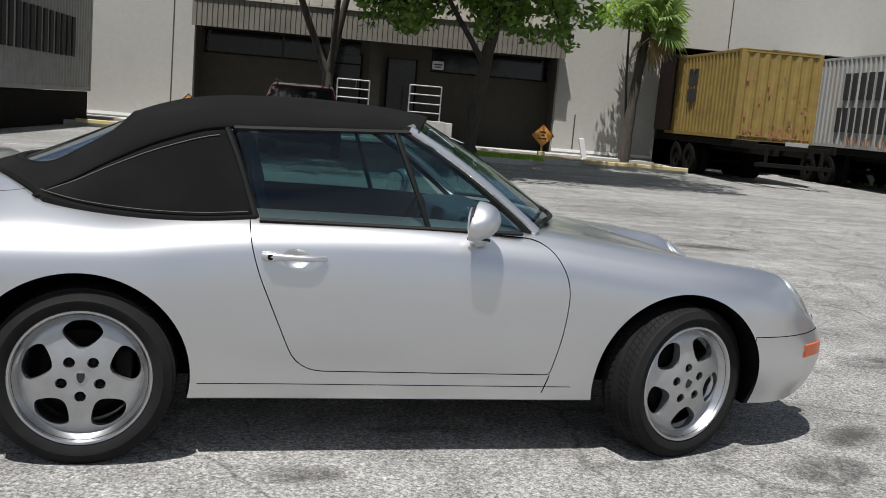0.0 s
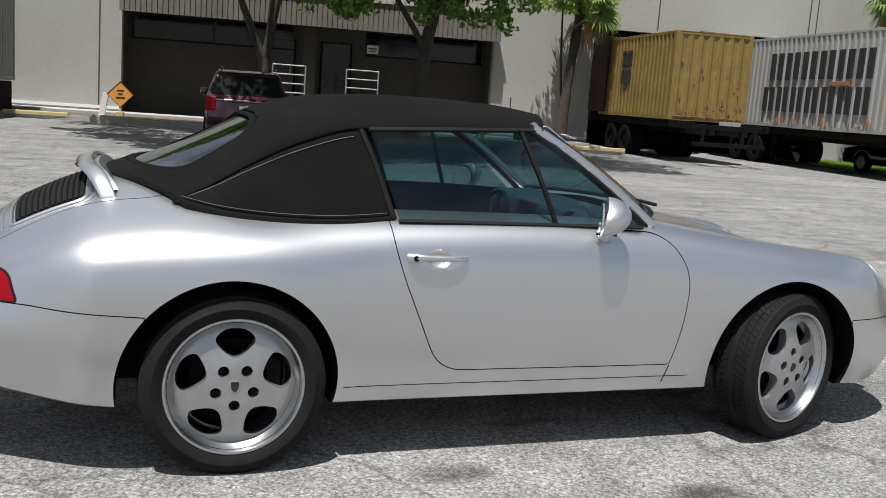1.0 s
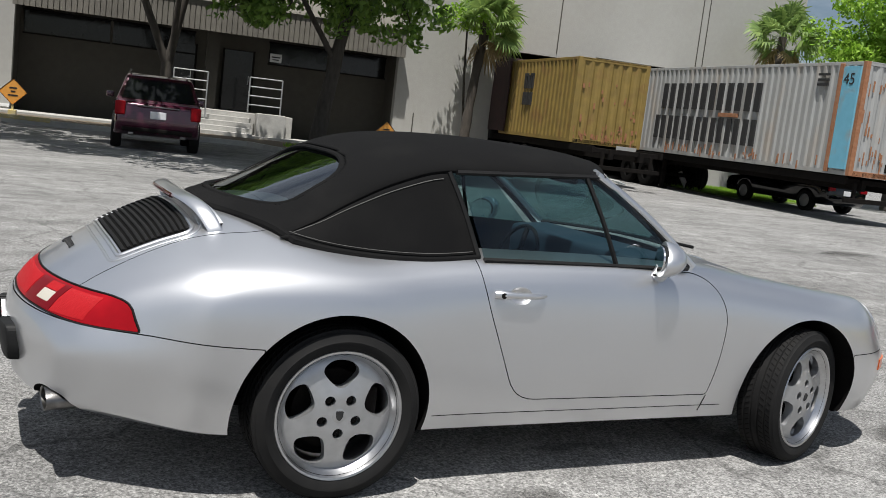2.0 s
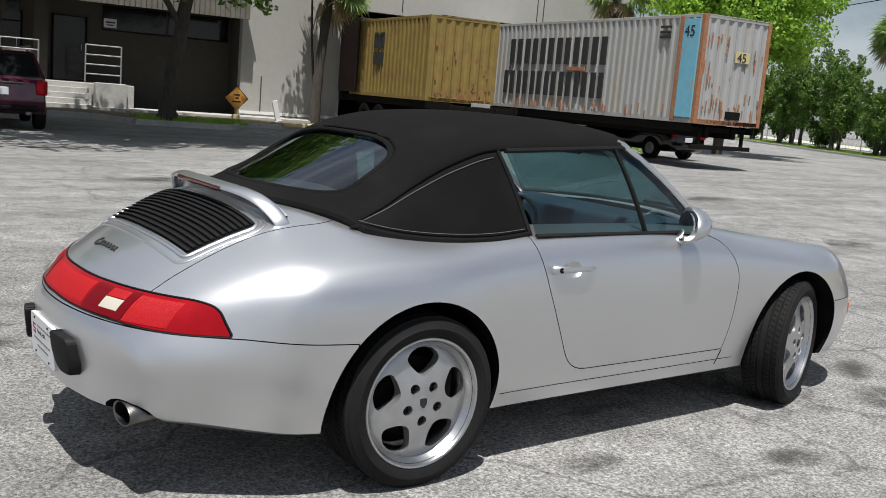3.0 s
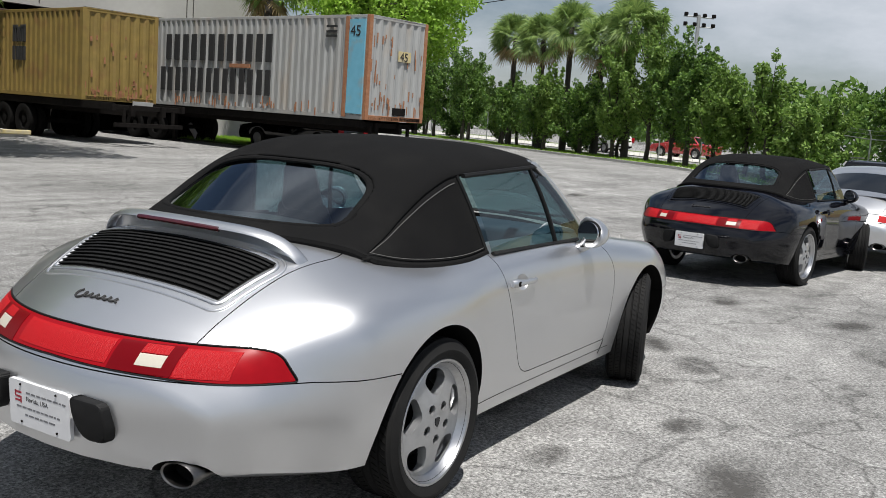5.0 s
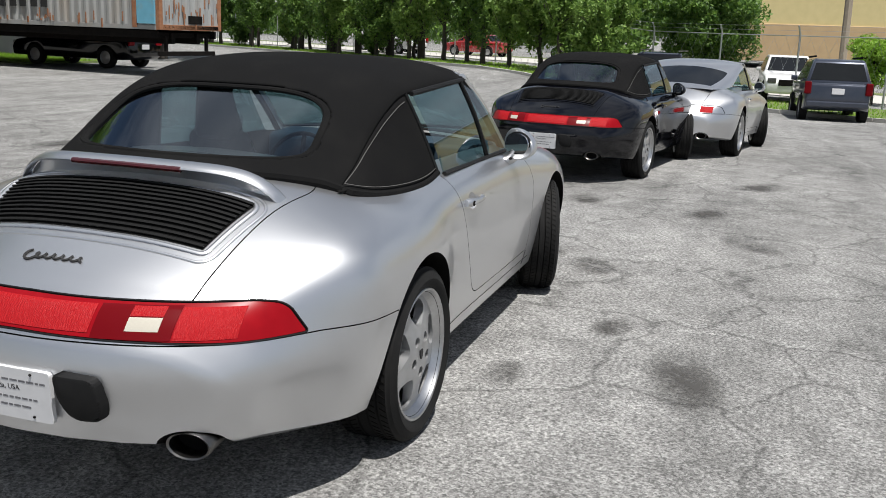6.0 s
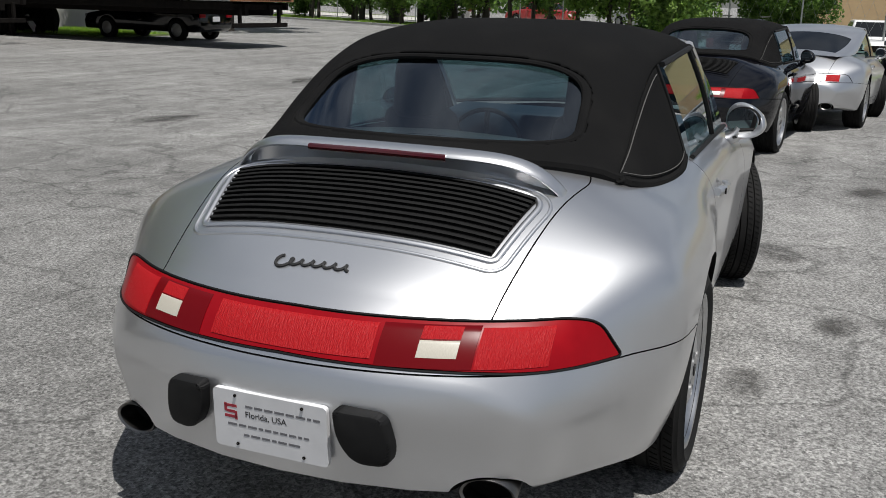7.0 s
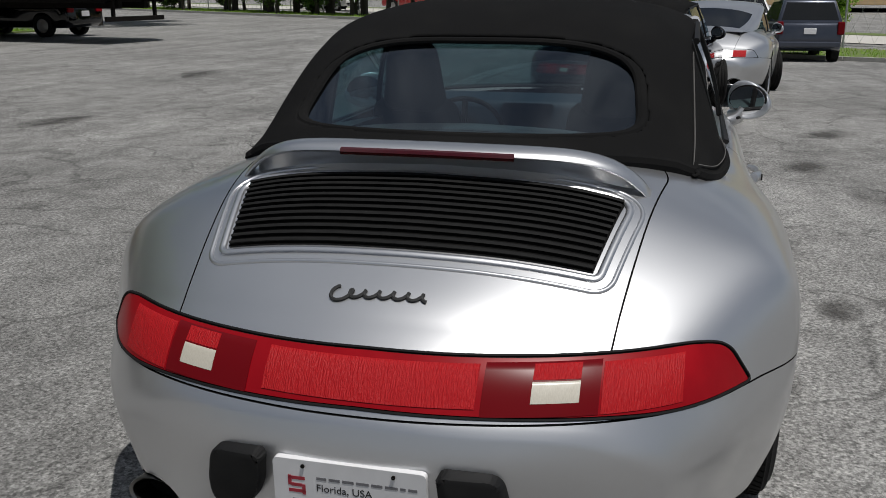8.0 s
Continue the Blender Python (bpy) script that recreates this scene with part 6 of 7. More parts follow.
# container in the shade: lettering faces the lot
blocks(left_box, 1.235, [(4.2 + 1.05 * i, 4.2 + 1.05 * i + 0.80) for i in range(6)], 2.0, 3.15, M["ink"])


# ---- other vehicles ----
def repaint(car, old, fresh):
    for o in car.children_recursive:
        if o.type == "MESH" and any(s and s.name == old.name for s in o.data.materials):
            o.data = o.data.copy()
            for i, s in enumerate(o.data.materials):
                if s and s.name == old.name:
                    o.data.materials[i] = fresh


black_car = copy_thing(silver_car, pose(7.62, 0.13, -0.042, 0, 0.7, -7.4))
black_car.name = "convertible_car"
tagged(black_car, "glossy black convertible sports car with a black canvas top", "car")
repaint(black_car, M["paint"], M["black_paint"])
for o in list(black_car.children_recursive):
    if o.name.split(".")[0] in ("third_brake_light", "spoiler_riser", "rear_spoiler"):
        bpy.data.objects.remove(o)
coupe = copy_thing(silver_car, pose(10.75, -0.74, ground_z(10.75, -0.8) - 0.002, 0, 1.7, -8))
coupe.name = "coupe_car"
tagged(coupe, "silver sports coupe with a rounded hard roof", "car")
for o in list(coupe.children_recursive):
    if o.name.split(".")[0] in ("soft_top", "rear_window", "window_piping", "stitching", "quarter_panel", "seam", "hem", "rear_pillar_seal", "rear_spoiler", "third_brake_light", "spoiler_riser", "bumper_pad", "model_script", "grille", "slat", "grille_frame", "grille_moulding", "reversing_lamp", "ribbed_lens", "lens_divider", "window_seal"):
        bpy.data.objects.remove(o)
for o in coupe.children_recursive:
    if o.name.split(".")[0] == "rear_light_strip":
        o.data = o.data.copy()
        o.data.materials[0] = M["paint"]
        o["label"] = "painted rear panel"
bm = bmesh.new()
cols = []
keys = dict(z=[(-.62, .90), (-.4, .985), (0, 1.13), (.4, 1.25), (.8, 1.305), (1.1, 1.30), (1.36, 1.27)], w=[(-.62, .50), (-.3, .60), (.1, .655), (.6, .66), (1.2, .60), (1.36, .58)], e=[(-.62, .89), (-.3, .90), (.0, .93), (.3, 1.05), (.55, 1.16), (.8, 1.20), (1.36, 1.21)])
ss = np.linspace(-0.62, 1.36, 50)
for s, z, w, e in zip(ss, smoothed(keys["z"], ss, .08), smoothed(keys["w"], ss, .08), smoothed(keys["e"], ss, .08)):
    cols.append([(s - 0.12 * (max(0, s - 0.9)) * (abs(q)), w * math.sin(q * math.pi / 2) * (1 - 0.06 * (1 - abs(q))), e + (z - e) * math.cos(q * math.pi / 2) ** 0.8) for q in np.linspace(-1, 1, 29)])
verts = [p for c in cols for p in c]
rear_pane = lambda i, j: -0.48 < ss[i] < 0.18 and abs(j - 13.5) < 9.5
from_mesh("hard_roof", grid_mesh("roof", verts, 50, 29, lambda i, j: not rear_pane(i, j)), M["paint"], coupe, "", 60)
from_mesh("rear_window", grid_mesh("pane", verts, 50, 29, rear_pane), M["dark_glass"], coupe, "dark sloping rear window", 60)


def plain_vehicle(name, label, category, m, paint, length, width, lower, cabin, belt, wheel_r, axles, lamps, glass=True):
    """A road vehicle from its side outlines: lower body, cabin with inset glass, wheels, lamps, bumpers."""
    car = thing(name, label, category, m)
    h = width / 2
    bm = bmesh.new()
    add_prism(bm, lower, lambda a, b, d: (a, d, b), -h, h)
    bevelled(bm, 0.07, 3)
    for v in bm.verts:
        v.co.y *= 1 - 0.10 * max(0.0, abs(v.co.x - length / 2) / (length / 2) - 0.72) / 0.28
    me = bpy.data.meshes.new("body")
    bm.to_mesh(me)
    bm.free()
    cut = bmesh.new()
    for x in axles:
        ring = [(x + (wheel_r + 0.06) * math.cos(a), wheel_r + (wheel_r + 0.06) * math.sin(a)) for a in np.linspace(0, 2 * math.pi, 28, endpoint=False)]
        for s in (-1, 1):
            lo, hi = sorted((s * (h - 0.32), s * (h + 0.2)))
            add_prism(cut, ring, lambda a, b, d: (a, d, b), lo, hi)
    me = carve(me, cut, "DIFFERENCE", [paint, M["dark"]])
    body = from_mesh("body", me, [paint, M["dark"]], car, "", 35)
    bm = bmesh.new()
    top = max(z for _, z in cabin)

    def inward(z, d):
        return d * (1 - 0.24 * max(0, (z - belt) / (top - belt)))

    add_prism(bm, cabin, lambda a, b, d: (a, inward(b, d), b), -(h - 0.06), h - 0.06)
    bevelled(bm, 0.05, 2)
    part("cabin", bm, paint, car, "", 35)
    k = len(cabin)
    cz = sum(z for _, z in cabin) / k
    cx = sum(x for x, _ in cabin) / k
    inset = [(cx + (x - cx) * 0.90, belt + 0.05 + (z - belt) * 0.80) for x, z in cabin]
    for s in (-1, 1):
        bm = bmesh.new()
        lo, hi = sorted((s * (h - 0.06 - 0.01), s * (h - 0.06 + 0.006)))
        add_prism(bm, inset, lambda a, b, d: (a, inward(b, d), b), lo, hi)
        part("side_window", bm, M["dark_glass"], car)
    ends = sorted(cabin, key=lambda p: p[0])
    for (xa, za), (xb, zb), nm in ((ends[0], ends[1], "rear_window"), (ends[-1], ends[-2], "windscreen")):
        if za > zb:
            xa, za, xb, zb = xb, zb, xa, za
        bm = bmesh.new()
        off = -0.012 if nm == "rear_window" else 0.012
        pts = []
        for t in (0.14, 0.90):
            x, z = xa + (xb - xa) * t, za + (zb - za) * t
            w = inward(z, h - 0.16)
            pts.append(((x + off, -w, z), (x + off, w, z)))
        v = [bm.verts.new(p) for p in (*pts[0], *pts[1][::-1])] + [bm.verts.new((p[0] - off * 2, p[1], p[2])) for p in (*pts[0], *pts[1][::-1])]
        for f in ((0, 1, 2, 3), (7, 6, 5, 4), (0, 4, 5, 1), (1, 5, 6, 2), (2, 6, 7, 3), (3, 7, 4, 0)):
            bm.faces.new([v[i] for i in f])
        bmesh.ops.recalc_face_normals(bm, faces=bm.faces[:])
        part(nm, bm, M["dark_glass"], car)
    for x in axles:
        for s in (-1, 1):
            w = bmesh.new()
            mm = Matrix.Translation((x, s * (h - 0.12), wheel_r)) @ Matrix.Rotation(0 if s < 0 else math.pi, 4, "Z")
            add_lathe(w, [(wheel_r * 0.62, 0.10), (wheel_r * 0.9, 0.115), (wheel_r, 0.09), (wheel_r, -0.09), (wheel_r * 0.9, -0.115), (wheel_r * 0.62, -0.10)], mm, 36)
            wheel = part("wheel", w, M["tyre"], car, "", 40)
            r = bmesh.new()
            add_lathe(r, [(wheel_r * 0.64, -0.085), (wheel_r * 0.58, -0.05), (wheel_r * 0.2, -0.06), (0.001, -0.07)], mm, 36)
            part("rim", r, M["alloy"], wheel, "", 40)
    for (x, y, z, sx, sy, sz, mat, nm) in lamps:
        for s in ((-1, 1) if y else (1,)):
            part(nm, box((x, s * y, z), (sx, sy, sz), min(sx, sy, sz) * 0.3), mat, car)
    for s in (-1, 1):
        part("door_mirror", box((cx + 0.75, s * (h + 0.07), belt + 0.10), (0.10, 0.18, 0.14), 0.03), paint, car, "", 40)
    return car


suv_low = [(0.05, 0.42), (0.0, 0.62), (0.04, 1.0), (0.12, 1.06), (3.3, 1.06), (4.45, 0.98), (4.75, 0.72), (4.72, 0.36), (0.3, 0.32)]
suv_cab = [(0.16, 1.04), (0.55, 1.62), (0.9, 1.68), (2.4, 1.68), (3.35, 1.04)]
suv_lamps = [(0.03, 0.80, 0.90, 0.10, 0.22, 0.30, M["lens"], "rear_light"), (0.005, 0.0, 0.80, 0.03, 0.34, 0.16, M["white_plate"], "number_plate"), (0.0, 0.0, 0.98, 0.04, 0.9, 0.035, M["chrome"], "tailgate_strip"), (1.6, 0.62, 1.74, 1.9, 0.04, 0.04, M["chrome"], "roof_rail"), (0.02, 0.0, 0.46, 0.10, 1.5, 0.10, M["chassis"], "bumper_sill"), (0.01, 0.55, 0.36, 0.1, 0.12, 0.07, M["chrome"], "exhaust_tip")]
plain_vehicle("suv_car", "dark maroon sport utility car parked facing the building", "car", pose(2.30, 17.75, 0, 0, 0, 83), M["maroon"], 4.78, 1.93, suv_low, suv_cab, 1.05, 0.37, (0.90, 3.76), suv_lamps)
slate_low = [(0.05, 0.40), (0.0, 0.60), (0.03, 1.02), (0.10, 1.08), (3.1, 1.08), (4.2, 1.0), (4.45, 0.7), (4.42, 0.36), (0.3, 0.32)]
slate_cab = [(0.10, 1.06), (0.36, 1.66), (0.6, 1.72), (2.3, 1.72), (3.1, 1.06)]
slate_lamps = [(0.03, 0.78, 0.93, 0.10, 0.18, 0.34, M["lens_dark"], "rear_light"), (0.005, 0.0, 0.85, 0.03, 0.32, 0.16, M["white_plate"], "number_plate"), (1.5, 0.60, 1.78, 1.8, 0.04, 0.05, M["chassis"], "roof_rail"), (0.02, 0.0, 0.50, 0.12, 1.6, 0.16, M["slate_paint"], "rear_bumper")]
plain_vehicle("suv_car", "slate-blue sport utility car parked at the edge of the lot", "car", pose(25.0, -3.6, ground_z(26.0, -3.6), 0, 1.6, 4), M["slate_paint"], 4.45, 1.82, slate_low, slate_cab, 1.07, 0.36, (0.85, 3.5), slate_lamps)
sedan_low = [(0.0, 0.40), (0.03, 0.92), (0.9, 0.95), (3.3, 0.93), (4.4, 0.76), (4.6, 0.55), (4.55, 0.28), (0.2, 0.26)]
sedan_cab = [(0.65, 0.93), (1.25, 1.38), (1.6, 1.43), (2.6, 1.42), (3.45, 0.92)]
sedan_lamps = [(0.02, 0.66, 0.78, 0.08, 0.26, 0.16, M["lens"], "rear_light"), (0.0, 0.0, 0.66, 0.03, 0.34, 0.15, M["white_plate"], "number_plate"), (4.50, 0.66, 0.66, 0.10, 0.24, 0.14, M["chrome"], "headlamp")]
plain_vehicle("saloon_car", "black saloon car parked behind the container", "car", HALL @ pose(18.6, -9.8, 0, 0, 0, 96), M["black_paint"], 4.6, 1.78, sedan_low, sedan_cab, 0.93, 0.32, (0.85, 3.6), sedan_lamps)
plain_vehicle("hatchback_car", "small red car parked across the road", "car", pose(57.0, 14.5, ground_z(57, 14.5), 0, 0, 70), M["red_paint"], 4.6, 1.75, sedan_low, sedan_cab, 0.93, 0.32, (0.85, 3.6), sedan_lamps)
plain_vehicle("suv_car", "dark sport utility car parked among other cars", "car", pose(29.0, 1.8, ground_z(29.0, 1.8), 0, 0, -4), M["black_paint"], 4.78, 1.93, suv_low, suv_cab, 1.05, 0.37, (0.90, 3.76), suv_lamps)
plain_vehicle("suv_car", "white sport utility car facing the lot", "car", pose(38.0, -2.2, ground_z(38, -2.2), 0, 0, 184), M["white_paint"], 4.78, 1.93, suv_low, suv_cab, 1.05, 0.37, (0.90, 3.76), [(4.72, 0.68, 0.82, 0.08, 0.3, 0.18, M["chrome"], "headlamp"), (4.74, 0.0, 0.75, 0.06, 0.9, 0.22, M["chassis"], "radiator_grille")])
for k, (x, y, r) in enumerate(((55.0, 19.8, 62), (49.0, 5.5, 58), (58.5, 22.0, 60), (46.5, 1.5, 40), (61.0, 9.0, 58))):
    plain_vehicle("saloon_car" if k % 2 else "suv_car", ("silver-grey" if k % 2 else "white") + " car parked in the lot across the road", "car", pose(x, y, ground_z(x, y), 0, 0, r), M["white_paint"] if k % 2 == 0 else M["galvanised"], 4.6, 1.8, sedan_low if k % 2 else suv_low, sedan_cab if k % 2 else suv_cab, 0.93 if k % 2 else 1.05, 0.33, (0.85, 3.6), sedan_lamps if k % 2 else suv_lamps)


# white paper left under the windscreen's upper edge
tag = thing("paper_tag", "small folded white paper on the silver car's windscreen", "paper", pose(1.305, -0.43, 1.222, 0, 32.5, 0))
part("sheet", box((0, 0, 0.004), (0.115, 0.065, 0.002), 0.0), M["white_paint"], tag)
part("fold", box((0.062, 0, 0.020), (0.05, 0.06, 0.002), 0.0, pose(0, 0, 0, 0, -14, 0)), M["white_paint"], tag)


# ---- edge of the lot: lawn, fence, road and what lies beyond ----
EDGE = Matrix.Translation((27.5, -3.0, 0)) @ Matrix.Rotation(math.atan2(35, 24), 4, "Z")


def at_edge(a, b, z=0.0):
    """a along the lot's far edge, b beyond it."""
    p = EDGE @ Vector((a, -b, 0))
    return Vector((p.x, p.y, ground_z(p.x, p.y) + z))


def edge_sheet(name, a0, a1, b0, b1, z, mat, label, category, step=3.0):
    bm = bmesh.new()
    n = max(2, int((a1 - a0) / step))
    rows = [[bm.verts.new(at_edge(a, b, z)) for b in (b0, b1)] for a in np.linspace(a0, a1, n + 1)]
    for r, q in zip(rows, rows[1:]):
        bm.faces.new((r[0], r[1], q[1], q[0]))
    bmesh.ops.recalc_face_normals(bm, faces=bm.faces[:])
    return structure(part(name, bm, mat), label, category)


edge_sheet("lawn", -14, 110, 0.15, 5.5, 0.05, M["grass"], "strip of sunlit grass along the lot", "lawn")
bm = bmesh.new()
for a in np.arange(-14, 110, 3.0):
    c0, c1 = at_edge(a, 0), at_edge(a + 2.97, 0)
    d = (c1 - c0).normalized()
    nrm = Vector((d.y, -d.x, 0)) * 0.16
    vs = [bm.verts.new(p) for p in (c0, c1, c1 + nrm, c0 + nrm)] + [bm.verts.new(p + Vector((0, 0, 0.12))) for p in (c0, c1, c1 + nrm, c0 + nrm)]
    for f in ((3, 2, 1, 0), (4, 5, 6, 7), (0, 1, 5, 4), (1, 2, 6, 5), (2, 3, 7, 6), (3, 0, 4, 7)):
        bm.faces.new([vs[i] for i in f])
bmesh.ops.recalc_face_normals(bm, faces=bm.faces[:])
structure(part("kerb", bm, M["concrete"]), "pale concrete kerb at the lawn", "kerb")
M["road"] = material("pale_road", (0.52, 0.50, 0.46), 0.9, second=(0.46, 0.44, 0.41), scale=4)
edge_sheet("road", -40, 130, 9.0, 15.0, 0.03, M["road"], "pale sunlit concrete road beyond the fence", "road")
edge_sheet("lawn", -40, 130, 15.2, 17.5, 0.03, M["grass"], "grass verge beyond the road", "lawn")
bm = bmesh.new()
add_prism(bm, [(17.0, -6.2), (20.5, -6.2), (20.5, -0.6), (17.0, -0.6)], lambda a, b, d: HALL @ Vector((a, b, d)), 0.0, 0.05)
structure(part("lawn", bm, M["grass"]), "small patch of grass beside the dock", "lawn")
fence = thing("fence", "galvanised chain fence with tall posts along the lawn", "fence")
post = None
for a in np.arange(-13, 66, 3.4):
    p = at_edge(float(a), 5.2)
    if post is None:
        base_post = tube([(0, 0, 0), (0, 0, 2.45), (-0.12, 0.08, 2.75)], 0.035, 8)
        post = part("post", base_post, M["galvanised"], fence)
        post.location = p
    else:
        o = new("post", post.data)
        o.parent = fence
        o.location = p
for z, r in ((2.40, 0.022), (0.15, 0.012), (2.58, 0.005), (2.74, 0.005)):
    part("rail", tube([at_edge(float(a), 5.2, z) for a in np.arange(-13, 66, 3.4)], r, 6), M["galvanised"], fence)
wire = bmesh.new()
for k in range(-13, 64):
    for s in (0, 1):
        a0 = k + 0.5 * s
        add_tube(wire, [at_edge(a0, 5.2, 0.15), at_edge(a0 + 1.1, 5.2, 2.4)], 0.004, 3)
        add_tube(wire, [at_edge(a0 + 1.1, 5.2, 0.15), at_edge(a0, 5.2, 2.4)], 0.004, 3)
tagged(part("wire_mesh", wire, M["galvanised"], fence), kind="stuff")

hallb = thing("warehouse_building", "distant pale-yellow warehouse with a tan base", "building", pose(88, -28, 0, 0, 0, 4))
part("wall", box((10, 0, 4.6), (20, 66, 9.2), 0.05), M["yellow_wall"], hallb)
part("base", box((9.9, 0, 1.6), (20.1, 66.3, 3.2), 0.05), M["tan_wall"], hallb)
part("roof_trim", box((10, 0, 9.25), (20.3, 66.3, 0.25), 0.03), M["white_paint"], hallb)
tall = thing("street_lamp", "tall steel floodlight mast with two rows of lamps", "lamp", pose(130.5, 39.7, 0))
part("mast", tube([(0, 0, 0), (0, 0, 18.2)], 0.28, 8), M["galvanised"], tall)
for z in (17.9, 16.6):
    part("crossbar", tube([(-1.6, 1.6, z), (1.6, -1.6, z)], 0.10, 6), M["galvanised"], tall)
    for k in np.linspace(-1.5, 1.5, 4):
        part("floodlight", box((float(k) - 0.25, -float(k) - 0.25, z + 0.25), (0.5, 0.5, 0.5), 0.1), M["chassis"], tall)
pole = thing("utility_pole", "weathered wooden utility pole beyond the fence", "pole", pose(41.5, -4.6, -0.5))
part("shaft", tube([(0, 0, 0), (0.3, 0.1, 9.5)], 0.16, 8), M["wood"], pole)
for k, (z0, z1) in enumerate(((9.2, 12.5), (9.8, 13.6))):
    pts = [(130 - 95 * t, 140 - 160 * t, z1 + 3 - 3 * t - 2.2 * math.sin(math.pi * t)) for t in np.linspace(0, 1, 24)]
    tagged(part("power_line", tube(pts, 0.035, 4), M["chassis"]), "dark overhead power cable across the sky", "cable", "power lines")


# ---- trees ----
def leaf_cloud(rng, centres, per, size, even=False):
    """Many small leaf blades scattered through ellipsoids of (x, y, z, rx, ry, rz)."""
    pts = []
    for x, y, z, rx, ry, rz in centres:
        n = max(8, int(per * rx * ry)) if even else per
        d = rng.normal(size=(n, 3))
        d /= np.linalg.norm(d, axis=1)[:, None]
        r = rng.uniform(0.25, 1.0, n) ** 0.5
        pts.append(np.c_[x + d[:, 0] * r * rx, y + d[:, 1] * r * ry, z + d[:, 2] * r * rz])
    p = np.concatenate(pts)
    n = len(p)
    a = rng.normal(size=(n, 3))
    a /= np.linalg.norm(a, axis=1)[:, None]
    b = np.cross(a, rng.normal(size=(n, 3)))
    b /= np.maximum(np.linalg.norm(b, axis=1), 1e-6)[:, None]
    s = size * rng.uniform(0.6, 1.3, n)[:, None]
    v = np.stack([p - a * s, p + b * s * 0.5, p + a * s, p - b * s * 0.5], axis=1).reshape(-1, 3)
    me = bpy.data.meshes.new("crown")
    me.from_pydata(v.tolist(), [], (np.arange(n)[:, None] * 4 + np.arange(4)).tolist())
    return me


def limb(bm, rng, start, end, r0, r1, n=7, wob=0.12, sides=8):
    a, b = Vector(start), Vector(end)
    pts = []
    for i in range(n):
        t = i / (n - 1)
        p = a.lerp(b, t)
        if 0 < i < n - 1:
            p += Vector((rng.uniform(-wob, wob), rng.uniform(-wob, wob), 0))
        pts.append(p)
    add_tube(bm, pts, r0, sides, radii=[r0 + (r1 - r0) * i / (n - 1) for i in range(n)])
    return pts


def shade_tree(label, base, trunks, clumps, per, size, mat, seed, even=False):
    """trunks: (top, r0, r1) from the base; clumps: leafy ellipsoids."""
    rng = np.random.default_rng(seed)
    t = thing("tree", label, "tree", Matrix.Translation(base))
    bm = bmesh.new()
    for start, end, r0, r1 in trunks:
        limb(bm, rng, start, end, r0, r1, 7, 0.10 * r0, 12)
    for c in clumps[::3] if even else clumps:
        s = min(trunks, key=lambda k: (Vector(k[1]) - Vector(c[:3])).length)[1]
        limb(bm, rng, s, c[:3], 0.05, 0.015, 6, 0.15)
    part("trunk", bm, M["bark"], t, "", 60)
    from_mesh("crown", leaf_cloud(rng, clumps, per, size, even), mat, t)
    return t


def spread(rng, centre, radii, n, r):
    out = []
    for _ in range(n):
        d = rng.normal(size=3)
        d /= np.linalg.norm(d)
        k = rng.uniform(0.35, 1.0)
        rr = r * rng.uniform(0.6, 1.3)
        out.append((centre[0] + d[0] * k * radii[0], centre[1] + d[1] * k * radii[1], centre[2] + d[2] * k * radii[2], rr, rr, rr * 0.7))
    return out


g1 = np.random.default_rng(3)
p1 = HALL @ Vector((-1.3, -3.0, 0.13))
shade_tree("shade tree with forked bare grey trunks before the canopy", p1, [((0, 0, 0), (0, 0, 2.1), 0.20, 0.17), ((0, 0, 2.0), (-1.3, -0.3, 5.0), 0.13, 0.09), ((0, 0, 2.0), (0.55, -0.6, 5.2), 0.14, 0.09), ((0.1, 0, 2.0), (0.1, -1.2, 5.4), 0.10, 0.07)], spread(g1, (-0.5, -7.5, 7.6), (7.4, 7.0, 1.4), 150, 1.25), 340, 0.16, M["leaf"], 11)
p2 = HALL @ Vector((2.95, -6.0, 0.13))
low2 = []
for _ in range(42):
    hx, hy, hz = float(g1.uniform(-3.4, 3.2)), float(g1.uniform(-1.4, 0.6)), 4.75
    for k in range(int(g1.integers(2, 6))):
        r = float(g1.uniform(0.22, 0.48))
        low2.append((hx + float(g1.normal(0, 0.25)), hy + float(g1.normal(0, 0.2)), hz - 0.28 * k - float(g1.uniform(0, 0.2)), r, r, r * 0.8))
shade_tree("leafy shade tree with a leaning dark trunk", p2, [((0, 0, -0.05), (0.02, 0, 0.35), 0.34, 0.25), ((0.01, 0, 0.2), (0.15, 0, 1.6), 0.25, 0.215), ((0.145, 0, 1.5), (0.6, -0.1, 4.4), 0.215, 0.15), ((0.3, 0, 2.6), (-1.2, -0.4, 4.6), 0.09, 0.06), ((0.6, -0.1, 4.2), (1.6, -0.6, 5.2), 0.09, 0.06)], low2 + spread(g1, (-0.2, -4.2, 7.5), (5.0, 5.6, 1.4), 110, 1.15), 250, 0.12, M["leaf"], 12, True)
b_t = HALL @ Vector((25.5, -4.0, 0))
shade_tree("bright green leafy tree behind the containers", b_t, [((0, 0, 0), (0.1, 0, 3.2), 0.22, 0.16), ((0.1, 0, 3.0), (-1.4, 0.5, 5.5), 0.13, 0.07), ((0.1, 0, 3.0), (1.6, -0.5, 5.6), 0.13, 0.07)], spread(g1, (0.0, -0.5, 6.0), (4.6, 3.6, 2.4), 66, 1.1), 620, 0.10, M["leaf_bright"], 13)


